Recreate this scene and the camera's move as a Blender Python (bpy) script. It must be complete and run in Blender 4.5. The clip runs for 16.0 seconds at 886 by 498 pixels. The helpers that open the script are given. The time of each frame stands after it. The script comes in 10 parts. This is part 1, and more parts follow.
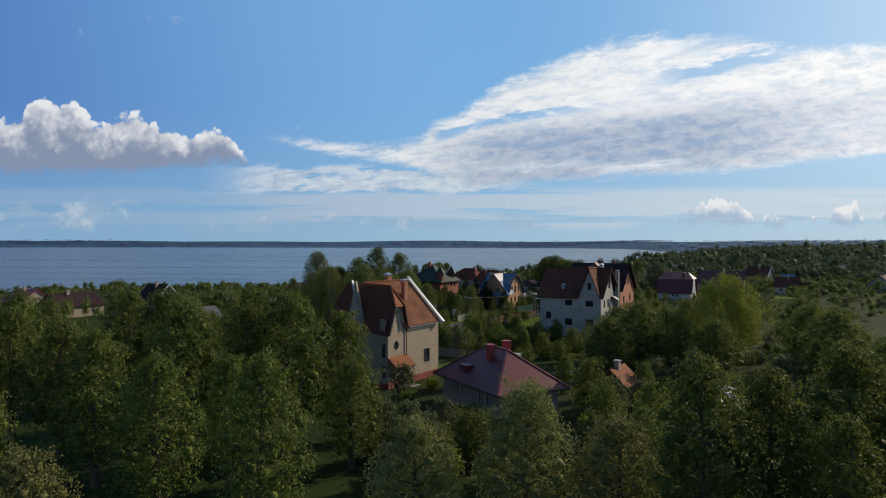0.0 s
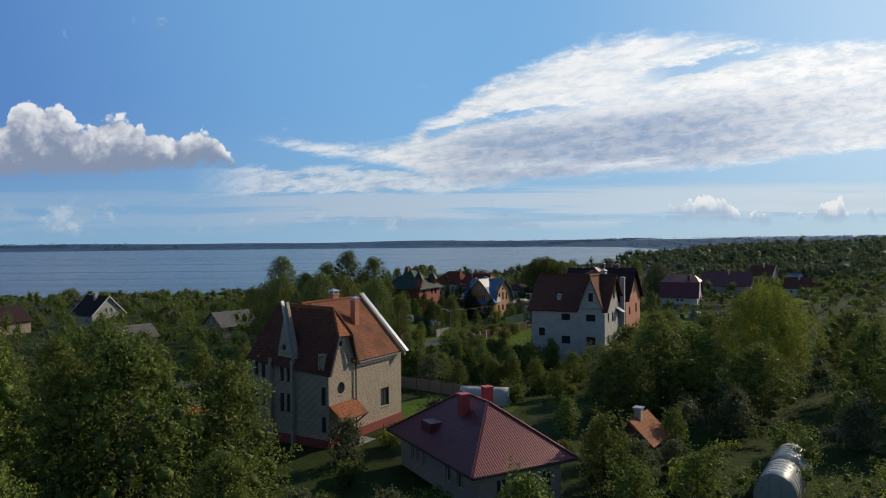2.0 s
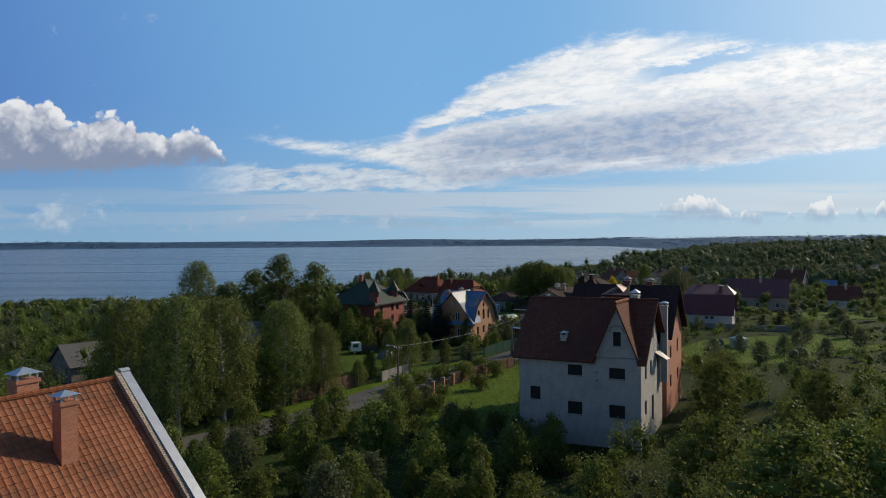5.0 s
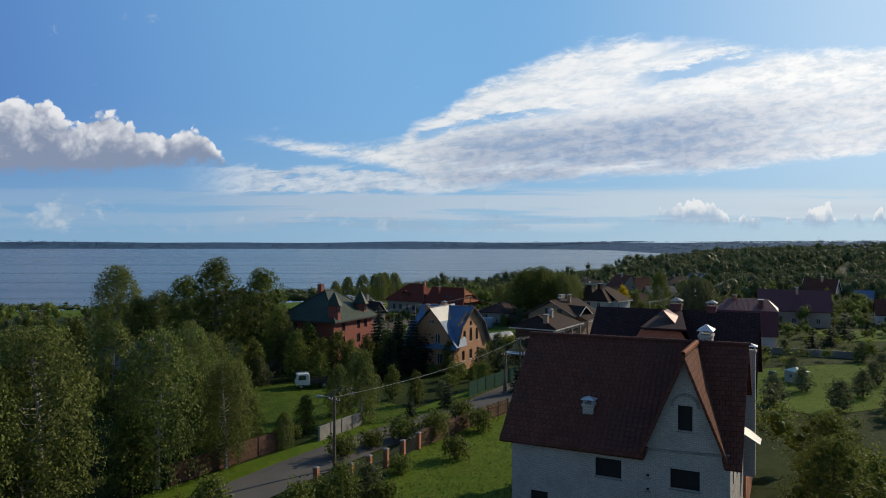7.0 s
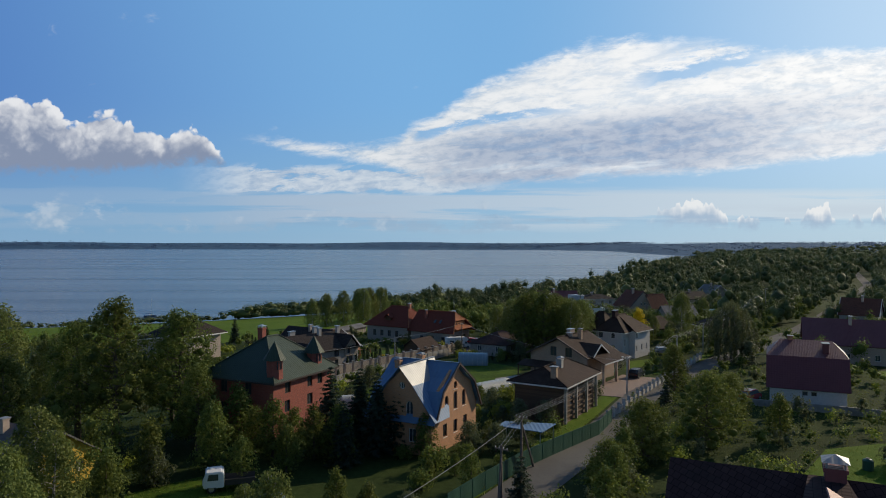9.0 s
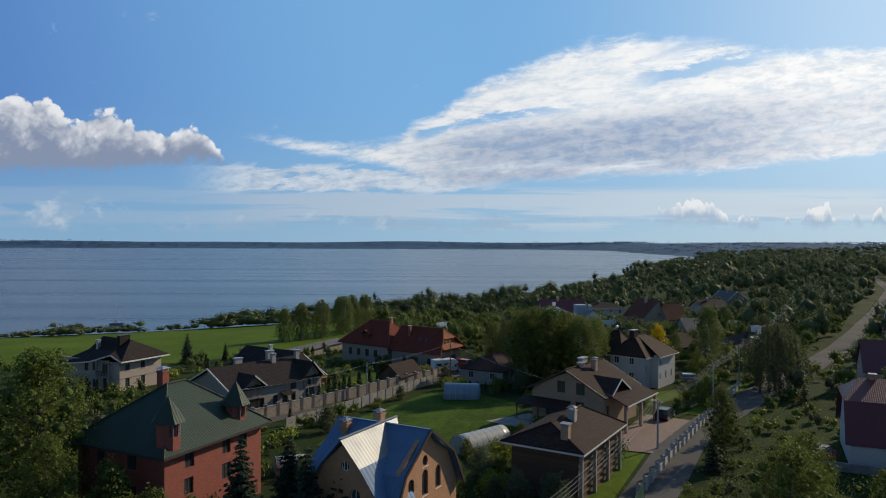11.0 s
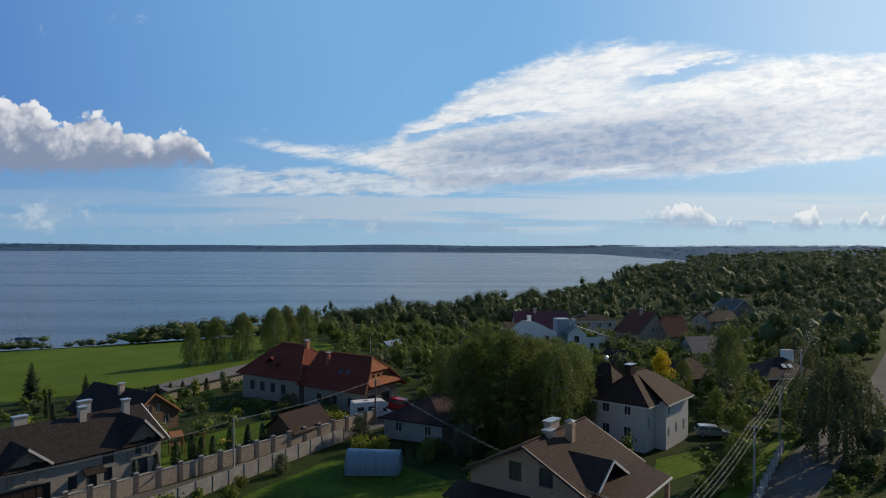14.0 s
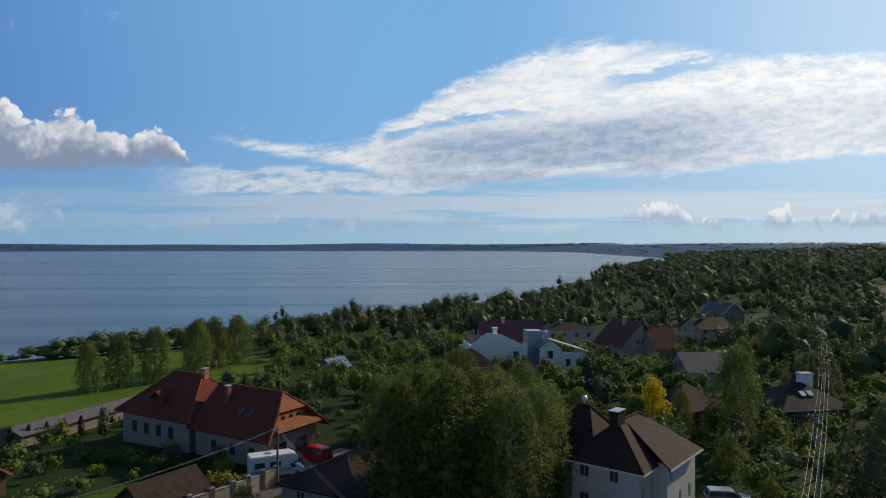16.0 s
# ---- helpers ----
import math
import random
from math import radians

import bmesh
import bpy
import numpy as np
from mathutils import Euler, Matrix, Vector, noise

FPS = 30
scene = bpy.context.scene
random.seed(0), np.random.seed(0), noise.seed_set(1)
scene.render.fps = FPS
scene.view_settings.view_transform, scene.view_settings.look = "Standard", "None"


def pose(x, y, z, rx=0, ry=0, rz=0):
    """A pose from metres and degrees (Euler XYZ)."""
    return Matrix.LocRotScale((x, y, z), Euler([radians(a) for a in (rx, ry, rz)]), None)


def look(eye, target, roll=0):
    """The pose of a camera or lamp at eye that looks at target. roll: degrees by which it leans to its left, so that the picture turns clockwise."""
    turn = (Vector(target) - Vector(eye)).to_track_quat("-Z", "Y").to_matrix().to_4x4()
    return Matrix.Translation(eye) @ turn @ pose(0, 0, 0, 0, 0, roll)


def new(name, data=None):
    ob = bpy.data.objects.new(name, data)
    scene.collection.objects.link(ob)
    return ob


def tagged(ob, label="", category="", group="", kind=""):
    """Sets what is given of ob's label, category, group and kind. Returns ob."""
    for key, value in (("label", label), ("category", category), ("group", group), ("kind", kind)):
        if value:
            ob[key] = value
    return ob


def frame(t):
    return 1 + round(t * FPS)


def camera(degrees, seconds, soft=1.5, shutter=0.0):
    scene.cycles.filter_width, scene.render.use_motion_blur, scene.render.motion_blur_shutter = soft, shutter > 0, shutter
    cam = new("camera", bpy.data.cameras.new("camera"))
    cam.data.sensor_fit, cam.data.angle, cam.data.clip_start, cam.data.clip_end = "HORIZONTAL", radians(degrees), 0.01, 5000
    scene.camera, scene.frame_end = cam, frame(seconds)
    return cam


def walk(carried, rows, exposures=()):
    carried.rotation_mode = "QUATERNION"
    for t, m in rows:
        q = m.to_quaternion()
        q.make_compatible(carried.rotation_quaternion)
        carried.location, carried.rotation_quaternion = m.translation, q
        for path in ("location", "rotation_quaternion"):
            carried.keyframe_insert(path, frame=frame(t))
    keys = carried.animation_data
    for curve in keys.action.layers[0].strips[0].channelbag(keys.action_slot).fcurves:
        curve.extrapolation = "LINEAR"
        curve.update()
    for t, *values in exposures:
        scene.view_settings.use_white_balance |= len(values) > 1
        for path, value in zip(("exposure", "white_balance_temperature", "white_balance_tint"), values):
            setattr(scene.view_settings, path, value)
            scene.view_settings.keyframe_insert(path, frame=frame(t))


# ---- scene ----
cam = camera(65.0, 16.0, soft=1.0)
PATH = [
    (0, (-0.00, 0.00, 16.00), (-0.00, 100.00, 15.16), 0.10),
    (0.5, (0.30, 4.35, 16.31), (0.76, 104.35, 15.42), -0.12),
    (1, (0.92, 9.68, 16.51), (1.82, 109.68, 15.61), -0.32),
    (1.5, (1.85, 15.78, 16.54), (3.07, 115.77, 15.68), -0.45),
    (2, (2.94, 22.68, 16.68), (4.45, 122.67, 15.79), -0.54),
    (2.5, (4.01, 29.64, 16.79), (5.84, 129.62, 15.87), -0.55),
    (3, (5.14, 37.06, 16.80), (7.21, 137.03, 15.86), -0.54),
    (3.5, (6.30, 44.47, 16.86), (8.60, 144.44, 15.93), -0.49),
    (4, (7.46, 52.02, 17.06), (9.94, 151.99, 16.11), -0.50),
    (4.2, (7.98, 55.05, 17.24), (10.49, 155.01, 16.13), -0.65),
    (6.3, (12.46, 86.00, 17.12), (15.48, 185.95, 16.25), 0.12),
    (6.5, (12.99, 88.79, 17.14), (15.84, 188.75, 16.33), 0.02),
    (7, (13.93, 96.00, 17.10), (16.82, 195.96, 16.38), 0.06),
    (7.5, (14.87, 103.14, 16.95), (17.78, 203.10, 16.27), 0.03),
    (8, (15.87, 110.44, 18.62), (18.81, 210.39, 17.87), 0.05),
    (8.5, (16.79, 117.52, 21.07), (19.78, 217.48, 20.23), 0.10),
    (9, (17.63, 124.42, 21.44), (20.69, 224.37, 20.72), 0.10),
    (9.2, (17.91, 127.10, 21.44), (21.07, 227.05, 20.76), 0.05),
    (11.3, (22.10, 154.58, 22.77), (25.11, 254.54, 21.91), 0.28),
    (11.5, (22.51, 157.32, 22.64), (25.53, 257.27, 21.95), 0.32),
    (12, (23.53, 164.22, 22.57), (26.58, 264.17, 21.99), 0.36),
    (12.5, (24.59, 171.11, 22.42), (27.64, 271.06, 21.86), 0.34),
    (13, (26.52, 177.64, 22.32), (29.64, 277.59, 21.82), 0.30),
    (13.5, (29.62, 183.75, 22.07), (33.24, 283.68, 21.61), 0.28),
    (14, (32.53, 189.62, 21.84), (36.98, 289.52, 21.49), 0.25),
    (14.5, (34.84, 195.72, 21.72), (40.39, 295.56, 21.38), 0.19),
    (15, (36.70, 201.92, 21.64), (42.80, 301.73, 21.25), 0.14),
    (15.5, (38.26, 208.17, 21.63), (45.10, 307.93, 21.18), 0.06),
    (16, (39.61, 214.53, 22.25), (47.06, 314.26, 21.69), 0.01),
]
walk(cam, [(t, look(eye, target, roll)) for t, eye, target, roll in PATH])

# ---------------------------------------------------------------- light and sky
SUN_AZ, SUN_EL = radians(54.0), radians(26.0)      # from +y towards +x, and above the horizon
sun_way = Vector((math.sin(SUN_AZ) * math.cos(SUN_EL), math.cos(SUN_AZ) * math.cos(SUN_EL), math.sin(SUN_EL)))
sun = new("sun", bpy.data.lights.new("sun", "SUN"))
sun.data.energy, sun.data.angle, sun.data.color = 3.5, radians(0.6), (1.0, 0.84, 0.61)
sun.matrix_world = look(sun_way * 900, (0, 0, 0))

world = bpy.data.worlds.new("sky")
scene.world = world
world.use_nodes = True
WT = world.node_tree
WT.nodes.clear()


class Ex:
    """A value of a node tree that can be written as a formula."""
    tree = WT

    def __init__(self, sock):
        self.s = sock

    @staticmethod
    def op(kind, *args, clamp=False):
        n = Ex.tree.nodes.new("ShaderNodeMath")
        n.operation, n.use_clamp = kind, clamp
        for i, a in enumerate(args):
            if isinstance(a, Ex):
                Ex.tree.links.new(a.s, n.inputs[i])
            else:
                n.inputs[i].default_value = a
        return Ex(n.outputs[0])

    def __add__(self, o): return Ex.op("ADD", self, o)
    def __radd__(self, o): return Ex.op("ADD", o, self)
    def __sub__(self, o): return Ex.op("SUBTRACT", self, o)
    def __rsub__(self, o): return Ex.op("SUBTRACT", o, self)
    def __mul__(self, o): return Ex.op("MULTIPLY", self, o)
    def __rmul__(self, o): return Ex.op("MULTIPLY", o, self)
    def __truediv__(self, o): return Ex.op("DIVIDE", self, o)


def smooth(v, a, b):
    n = Ex.tree.nodes.new("ShaderNodeMapRange")
    n.interpolation_type = "SMOOTHSTEP"
    Ex.tree.links.new(v.s, n.inputs[0])
    n.inputs[1].default_value, n.inputs[2].default_value = a, b
    return Ex(n.outputs[0])


def bump1(v, centre, half, soft):
    """1 where |v - centre| < half, falling to 0 over soft."""
    return smooth(Ex.op("ABSOLUTE", v - centre), half + soft, half)


def xyz(a, b, c=0.0):
    n = Ex.tree.nodes.new("ShaderNodeCombineXYZ")
    for i, v in enumerate((a, b, c)):
        if isinstance(v, Ex):
            Ex.tree.links.new(v.s, n.inputs[i])
        else:
            n.inputs[i].default_value = v
    return Ex(n.outputs[0])


def fbm(vec, scale, detail=8.0, rough=0.55, warp=0.0, seed=0.0):
    n = Ex.tree.nodes.new("ShaderNodeTexNoise")
    n.noise_dimensions = "3D"
    Ex.tree.links.new(vec.s, n.inputs["Vector"])
    n.inputs["Scale"].default_value, n.inputs["Detail"].default_value = scale, detail
    n.inputs["Roughness"].default_value, n.inputs["Distortion"].default_value = rough, warp
    return Ex(n.outputs[0])


def ramp_curve(v, points):
    """A smooth profile through (position, value) points."""
    n = Ex.tree.nodes.new("ShaderNodeFloatCurve")
    c = n.mapping.curves[0]
    c.points[0].location, c.points[1].location = points[0], points[-1]
    for p in points[1:-1]:
        c.points.new(*p)
    n.mapping.update()
    Ex.tree.links.new(v.s, n.inputs["Value"])
    return Ex(n.outputs[0])


def mixc(fac, a, b):
    n = Ex.tree.nodes.new("ShaderNodeMix")
    n.data_type, n.clamp_factor = "RGBA", True
    Ex.tree.links.new(fac.s, n.inputs[0])
    for i, v in ((6, a), (7, b)):
        if isinstance(v, Ex):
            Ex.tree.links.new(v.s, n.inputs[i])
        else:
            n.inputs[i].default_value = (*v, 1)
    return Ex(n.outputs[2])


def build_sky():
    N, L = WT.nodes, WT.links
    sky = N.new("ShaderNodeTexSky")
    sky.sky_type, sky.sun_disc = "NISHITA", False
    sky.sun_elevation, sky.sun_rotation = SUN_EL, SUN_AZ
    sky.air_density, sky.dust_density, sky.ozone_density = 1.0, 0.0, 5.0
    SKY_STRENGTH = 0.084
    g = N.new("ShaderNodeTexCoord")
    sep = N.new("ShaderNodeSeparateXYZ")
    L.new(g.outputs["Generated"], sep.inputs[0])
    x, y, z = (Ex(sep.outputs[i]) for i in range(3))
    ay = Ex.op("MAXIMUM", Ex.op("ABSOLUTE", y), 0.08)
    h, v = x / ay, z / ay                       # across and up, on a plane ahead
    p = xyz(h, v)
    ahead = smooth(y, -0.05, 0.25)
    glow = smooth(h, -0.5, 0.75)

    def cell(vec, scale):
        n = N.new("ShaderNodeTexVoronoi")
        n.feature = "SMOOTH_F1"
        n.inputs["Scale"].default_value, n.inputs["Smoothness"].default_value = scale, 0.25
        L.new(vec.s, n.inputs["Vector"])
        return Ex(n.outputs["Distance"])

    def billow(dh, dv, seed):
        """Rounded heaps upon heaps; sampled a little aside it tells which flank faces the light."""
        w = fbm(xyz(h + dh, v + dv, seed + 2.0), 22.0, 4.0, 0.55)
        q = xyz(h + dh + (w - 0.5) * 0.045, v + dv + (w - 0.5) * 0.030, seed)
        return 1.0 - cell(q, 19.0) * 0.60 - cell(q, 46.0) * 0.45 - cell(q, 110.0) * 0.26 + (fbm(q, 150.0, 5.0, 0.62) - 0.5) * 0.22

    def heaps(top, bottom, seed, soft=0.006, rise=0.034):
        """Cover and light of a flat-based heap cloud between two heights."""
        q = billow(0.0, 0.0, seed)
        edge = fbm(xyz(h, v * 1.3, seed + 7.0), 42.0, 7.0, 0.62) - 0.5
        cover = smooth(top - v + (q - 0.30) * rise + edge * 0.012, 0.0, soft) * smooth(v - bottom + (q - 0.45) * 0.022 + edge * 0.030, -0.006, 0.014)
        side = q - billow(0.010, 0.012, seed)
        up = (v - bottom) / Ex.op("MAXIMUM", top - bottom, 0.012)
        return cover, smooth(up * 0.95 + side * 0.42 + (q - 0.40) * 0.38 + edge * 0.35, 0.30, 1.08)

    # the cumulus bank over the left of the lake
    t = Ex.op("MULTIPLY_ADD", h, 1 / 0.56, 0.81 / 0.56, clamp=True)      # 0 at h=-0.81, 1 at h=-0.25
    top = ramp_curve(t, [(0, 0.60), (0.268, 0.72), (0.361, 0.74), (0.385, 0.82), (0.448, 0.828), (0.507, 0.788), (0.53, 0.74), (0.57, 0.70), (0.59, 0.73), (0.643, 0.744),
                         (0.696, 0.70), (0.736, 0.668), (0.77, 0.65), (0.82, 0.63), (0.84, 0.65), (0.8875, 0.648), (0.921, 0.548), (0.943, 0.49), (0.96, 0.40), (1.0, 0.2)]) * 0.25
    cum, lit = heaps(top - 0.003, 0.096 + smooth(h, -0.5, -0.28) * 0.016, 0.0)
    cum = cum * smooth(h, -0.84, -0.78) * smooth(h, -0.272, -0.29)
    # the great sheet, wedge shaped, that widens to the right
    b = v - h * 0.10
    deep = smooth(h, -0.06, 0.30)
    layer = fbm(xyz(h * 0.22, b * 3.2, 17.0), 8.0, 7.0, 0.58, 0.25)
    streak = fbm(xyz(h * 0.45, b * 2.6), 8.0, 9.0, 0.60, 0.35)
    streak2 = fbm(xyz(h * 0.8, b * 3.0, 5.0), 22.0, 8.0, 0.64, 0.3)
    fine = fbm(xyz(h * 0.8, b * 1.6, 8.0), 55.0, 6.0, 0.62, 0.5)
    s = Ex.op("MULTIPLY_ADD", h, 1.0, 0.30, clamp=True)                   # 0 at h=-0.30, 1 at h=0.70
    upper = ramp_curve(s, [(0, 0.43), (0.042, 0.435), (0.118, 0.412), (0.205, 0.403), (0.266, 0.428), (0.285, 0.482), (0.329, 0.544), (0.379, 0.653), (0.455, 0.747), (0.531, 0.829),
                           (0.657, 0.862), (0.744, 0.853), (0.822, 0.812), (0.966, 0.829), (1.0, 0.83)]) * 0.34
    lower = ramp_curve(s, [(0, 0.61), (0.05, 0.596), (0.13, 0.533), (0.21, 0.479), (0.29, 0.38), (0.329, 0.342), (0.438, 0.354), (0.548, 0.375), (0.723, 0.423), (0.843, 0.481), (0.966, 0.55), (1.0, 0.567)]) * 0.24
    su = upper - v + (streak - 0.5) * (0.012 + 0.016 * deep) + (streak2 - 0.5) * 0.026 + (fine - 0.5) * 0.020
    sl = v - lower + (streak - 0.5) * 0.026 + (streak2 - 0.5) * 0.026 + (fine - 0.5) * 0.010
    sheet = smooth(su, -0.012, 0.010) * smooth(sl, -0.002, 0.014) * smooth(h, -0.275, -0.20)
    # clear rifts: a long one under the second lobe, a broken one under the topmost lobe
    rift_line = ramp_curve(s, [(0, 0.44), (0.295, 0.450), (0.34, 0.492), (0.395, 0.522), (0.455, 0.552), (0.53, 0.572), (0.6, 0.580), (1.0, 0.6)]) * 0.34
    rift = bump1(v - rift_line + (streak2 - 0.5) * 0.030 + (fine - 0.5) * 0.010, 0.0, 0.0025, 0.006) * smooth(h, -0.02, 0.0) * smooth(h, 0.26, 0.12) * smooth(streak2, 0.62, 0.48) * 0.8
    tear_line = 0.237 + (h - 0.32) * 0.22
    tear = bump1(v - tear_line + (streak2 - 0.5) * 0.045 + (fine - 0.5) * 0.016, 0.0, 0.005, 0.010) * smooth(h, 0.28, 0.36) * smooth(h, 0.56, 0.46) * 0.85
    gaps = smooth(layer * 0.75 + streak2 * 0.25 + (fine - 0.5) * 0.18, 0.57, 0.62) * smooth(su, 0.07, 0.03) * smooth(h, 0.30, 0.45) * 0.8
    sheet = sheet * (1.0 - gaps) * (1.0 - rift) * (1.0 - tear) * (0.84 + 0.16 * smooth(streak2, 0.38, 0.54))
    mass = (v - 0.085 - Ex.op("MAXIMUM", h, 0.0) * 0.115)
    shade = bump1(mass, 0.020, 0.022, 0.050) * smooth(h, -0.08, 0.10) * smooth(streak * 0.45 + layer * 0.3 + streak2 * 0.25, 0.35, 0.48) * (1.0 - smooth(h, 0.34, 0.62) * 0.62)
    relief = smooth(streak2 * 0.55 + fine * 0.45, 0.36, 0.60)
    # the bar below it, bands low over the far shore
    bar = smooth(streak * 0.5 + streak2 * 0.5 + bump1(v - h * 0.01, 0.092, 0.008, 0.020) * 0.13, 0.53, 0.60) * smooth(v, 0.118, 0.104) * smooth(v, 0.066, 0.078) * smooth(h, -0.36, -0.22) * smooth(h, 0.16, 0.03)
    low = fbm(xyz(h * 0.28, v * 4.6, 11.0), 10.0, 9.0, 0.60, 0.2)
    bands = smooth(low + bump1(v, 0.056, 0.010, 0.02) * 0.10, 0.49, 0.60) * smooth(v, 0.088, 0.070) * smooth(v, 0.010, 0.035) * (0.35 + 0.65 * smooth(h, -0.42, -0.1))
    lines = fbm(xyz(h * 0.10, v * 5.5, 21.0), 9.0, 6.0, 0.6, 0.15)
    bands = Ex.op("MAXIMUM", bands, smooth(lines + bump1(v - h * 0.006, 0.063, 0.003, 0.012) * 0.20, 0.54, 0.66) * smooth(v, 0.084, 0.072) * smooth(v, 0.022, 0.040) * smooth(h, -0.42, -0.18) * smooth(h, 0.66, 0.48))
    under = smooth(fbm(xyz(h * 0.25, v * 4.0 + 0.1, 14.0), 9.0, 6.0, 0.55), 0.45, 0.60) * bump1(v, 0.043, 0.008, 0.014) * smooth(h, -0.35, 0.0) * 0.85
    # small heaps standing on the horizon
    ht = fbm(xyz(h, 0.0, 51.0), 9.0, 4.0, 0.55)
    ht2 = fbm(xyz(h, 0.0, 57.0), 34.0, 3.0, 0.5)
    tall = (ht - 0.45) * 0.13 + (ht2 - 0.5) * 0.07
    hump, hlit = heaps(0.034 + tall * 1.25, 0.0255, 5.0, 0.003, 0.030)
    hump = hump * smooth(h, 0.30, 0.38) * smooth(tall, -0.004, 0.004)
    puffs = billow(0.0, 0.0, 9.0)
    faint = smooth(fbm(xyz(h * 0.9, v * 1.7, 61.0), 16.0, 6.0, 0.6) + bump1(v, 0.026, 0.006, 0.024) * 0.10 + smooth(h, -0.44, -0.58) * 0.05, 0.57, 0.70) * smooth(v, 0.010, 0.022) * smooth(v, 0.085, 0.05) * smooth(h, 0.32, 0.22) * 0.55
    flit = smooth(puffs + (v - 0.03) * 6.0, 0.3, 0.7)
    wisp = smooth(fbm(xyz(h * 0.8, v * 1.6, 31.0), 20.0, 8.0, 0.62, 0.6) + bump1(h, -0.395, 0.012, 0.045) * bump1(v, 0.325, 0.004, 0.020) * 0.26
                  + bump1(h, -0.52, 0.005, 0.02) * bump1(v, 0.31, 0.008, 0.02) * 0.14 + bump1(h, -0.31, 0.01, 0.03) * bump1(v, 0.166, 0.002, 0.010) * 0.22
                  + bump1(h, -0.20, 0.01, 0.03) * bump1(v, 0.162, 0.002, 0.010) * 0.2, 0.70, 0.92) * 0.6

    def add(n_fac, colour, under):
        return mixc(n_fac * ahead, under, colour)
    vm = N.new("ShaderNodeVectorMath")
    vm.operation = "SCALE"
    L.new(sky.outputs[0], vm.inputs[0])
    vm.inputs["Scale"].default_value = SKY_STRENGTH
    col = Ex(vm.outputs[0])
    # thin bright veil ahead, whiter towards the sun and the horizon
    veil = mixc(smooth(h + v * 0.35, -0.72, 0.12), (0.080, 0.205, 0.54), (0.195, 0.44, 0.76))
    veil = mixc(smooth(h, 0.08, 0.80), veil, (0.55, 0.74, 0.93))
    veil = mixc(smooth(v, 0.22, -0.02) * 0.85, veil, mixc(glow, (0.22, 0.42, 0.62), (0.42, 0.58, 0.71)))
    col = mixc(ahead * smooth(v, 3.0, 0.3) * 0.88, col, veil)
    white = mixc(glow, (0.70, 0.73, 0.76), (1.03, 1.02, 1.0))
    grey = mixc(glow, (0.25, 0.33, 0.47), (0.30, 0.38, 0.54))
    col = add(under, mixc(glow, (0.24, 0.36, 0.52), (0.34, 0.47, 0.63)), col)
    col = add(bands * 0.75, mixc(glow, (0.39, 0.48, 0.60), (0.64, 0.715, 0.77)), col)
    col = add(bar * 0.85, mixc(relief, (0.36, 0.46, 0.60), (0.66, 0.71, 0.76)), col)
    col = add(wisp, white, col)
    col = add(sheet * 0.96, mixc(shade * (1.0 - relief * 0.3), mixc(relief, mixc(deep, (0.56, 0.62, 0.68), (0.76, 0.80, 0.84)), white), grey), col)
    col = add(faint, mixc(flit, (0.32, 0.44, 0.58), (0.58, 0.64, 0.70)), col)
    col = add(hump * 0.85, mixc(hlit, (0.36, 0.47, 0.61), (0.84, 0.85, 0.85)), col)
    col = add(cum * 0.97, mixc(lit, (0.235, 0.285, 0.40), (0.80, 0.81, 0.83)), col)
    bg = N.new("ShaderNodeBackground")
    out = N.new("ShaderNodeOutputWorld")
    L.new(col.s, bg.inputs[0])
    bg.inputs[1].default_value = 1.0
    L.new(bg.outputs[0], out.inputs[0])


build_sky()

# ---------------------------------------------------------------- materials
def material(name):
    m = bpy.data.materials.new(name)
    m.use_nodes = True
    t = m.node_tree
    bsdf = t.nodes["Principled BSDF"]
    Ex.tree = t
    return m, t, bsdf


def coords(t, kind="UV"):
    return Ex(t.nodes.new("ShaderNodeTexCoord").outputs[kind])


def position(t):
    return Ex(t.nodes.new("ShaderNodeNewGeometry").outputs["Position"])


def set_bump(t, bsdf, height, strength=0.5, dist=0.03):
    b = t.nodes.new("ShaderNodeBump")
    b.inputs["Strength"].default_value, b.inputs["Distance"].default_value = strength, dist
    t.links.new(height.s, b.inputs["Height"])
    t.links.new(b.outputs[0], bsdf.inputs["Normal"])


def jitter(t, col, amount=0.25):
    """Varies a colour's value from object to object."""
    n = t.nodes.new("ShaderNodeHueSaturation")
    r = Ex(t.nodes.new("ShaderNodeObjectInfo").outputs["Random"])
    t.links.new((r * amount + (1 - amount / 2)).s, n.inputs["Value"])
    t.links.new(col.s, n.inputs["Color"])
    return Ex(n.outputs[0])


def plain(name, col, rough=0.7, metal=0.0, var=0.18, scale=3.0, bump=0.0, fine=40.0):
    m, t, b = material(name)
    p = coords(t, "Object")
    n = fbm(p, scale, 6.0, 0.6)
    n2 = fbm(p, fine, 3.0, 0.6)
    k = smooth(n * 0.7 + n2 * 0.3, 0.3, 0.7)
    c = mixc(k, [v * (1 - var) for v in col], [min(1, v * (1 + var)) for v in col])
    t.links.new(c.s, b.inputs["Base Color"])
    b.inputs["Roughness"].default_value, b.inputs["Metallic"].default_value = rough, metal
    if bump:
        set_bump(t, b, n2, bump, 0.02)
    return m


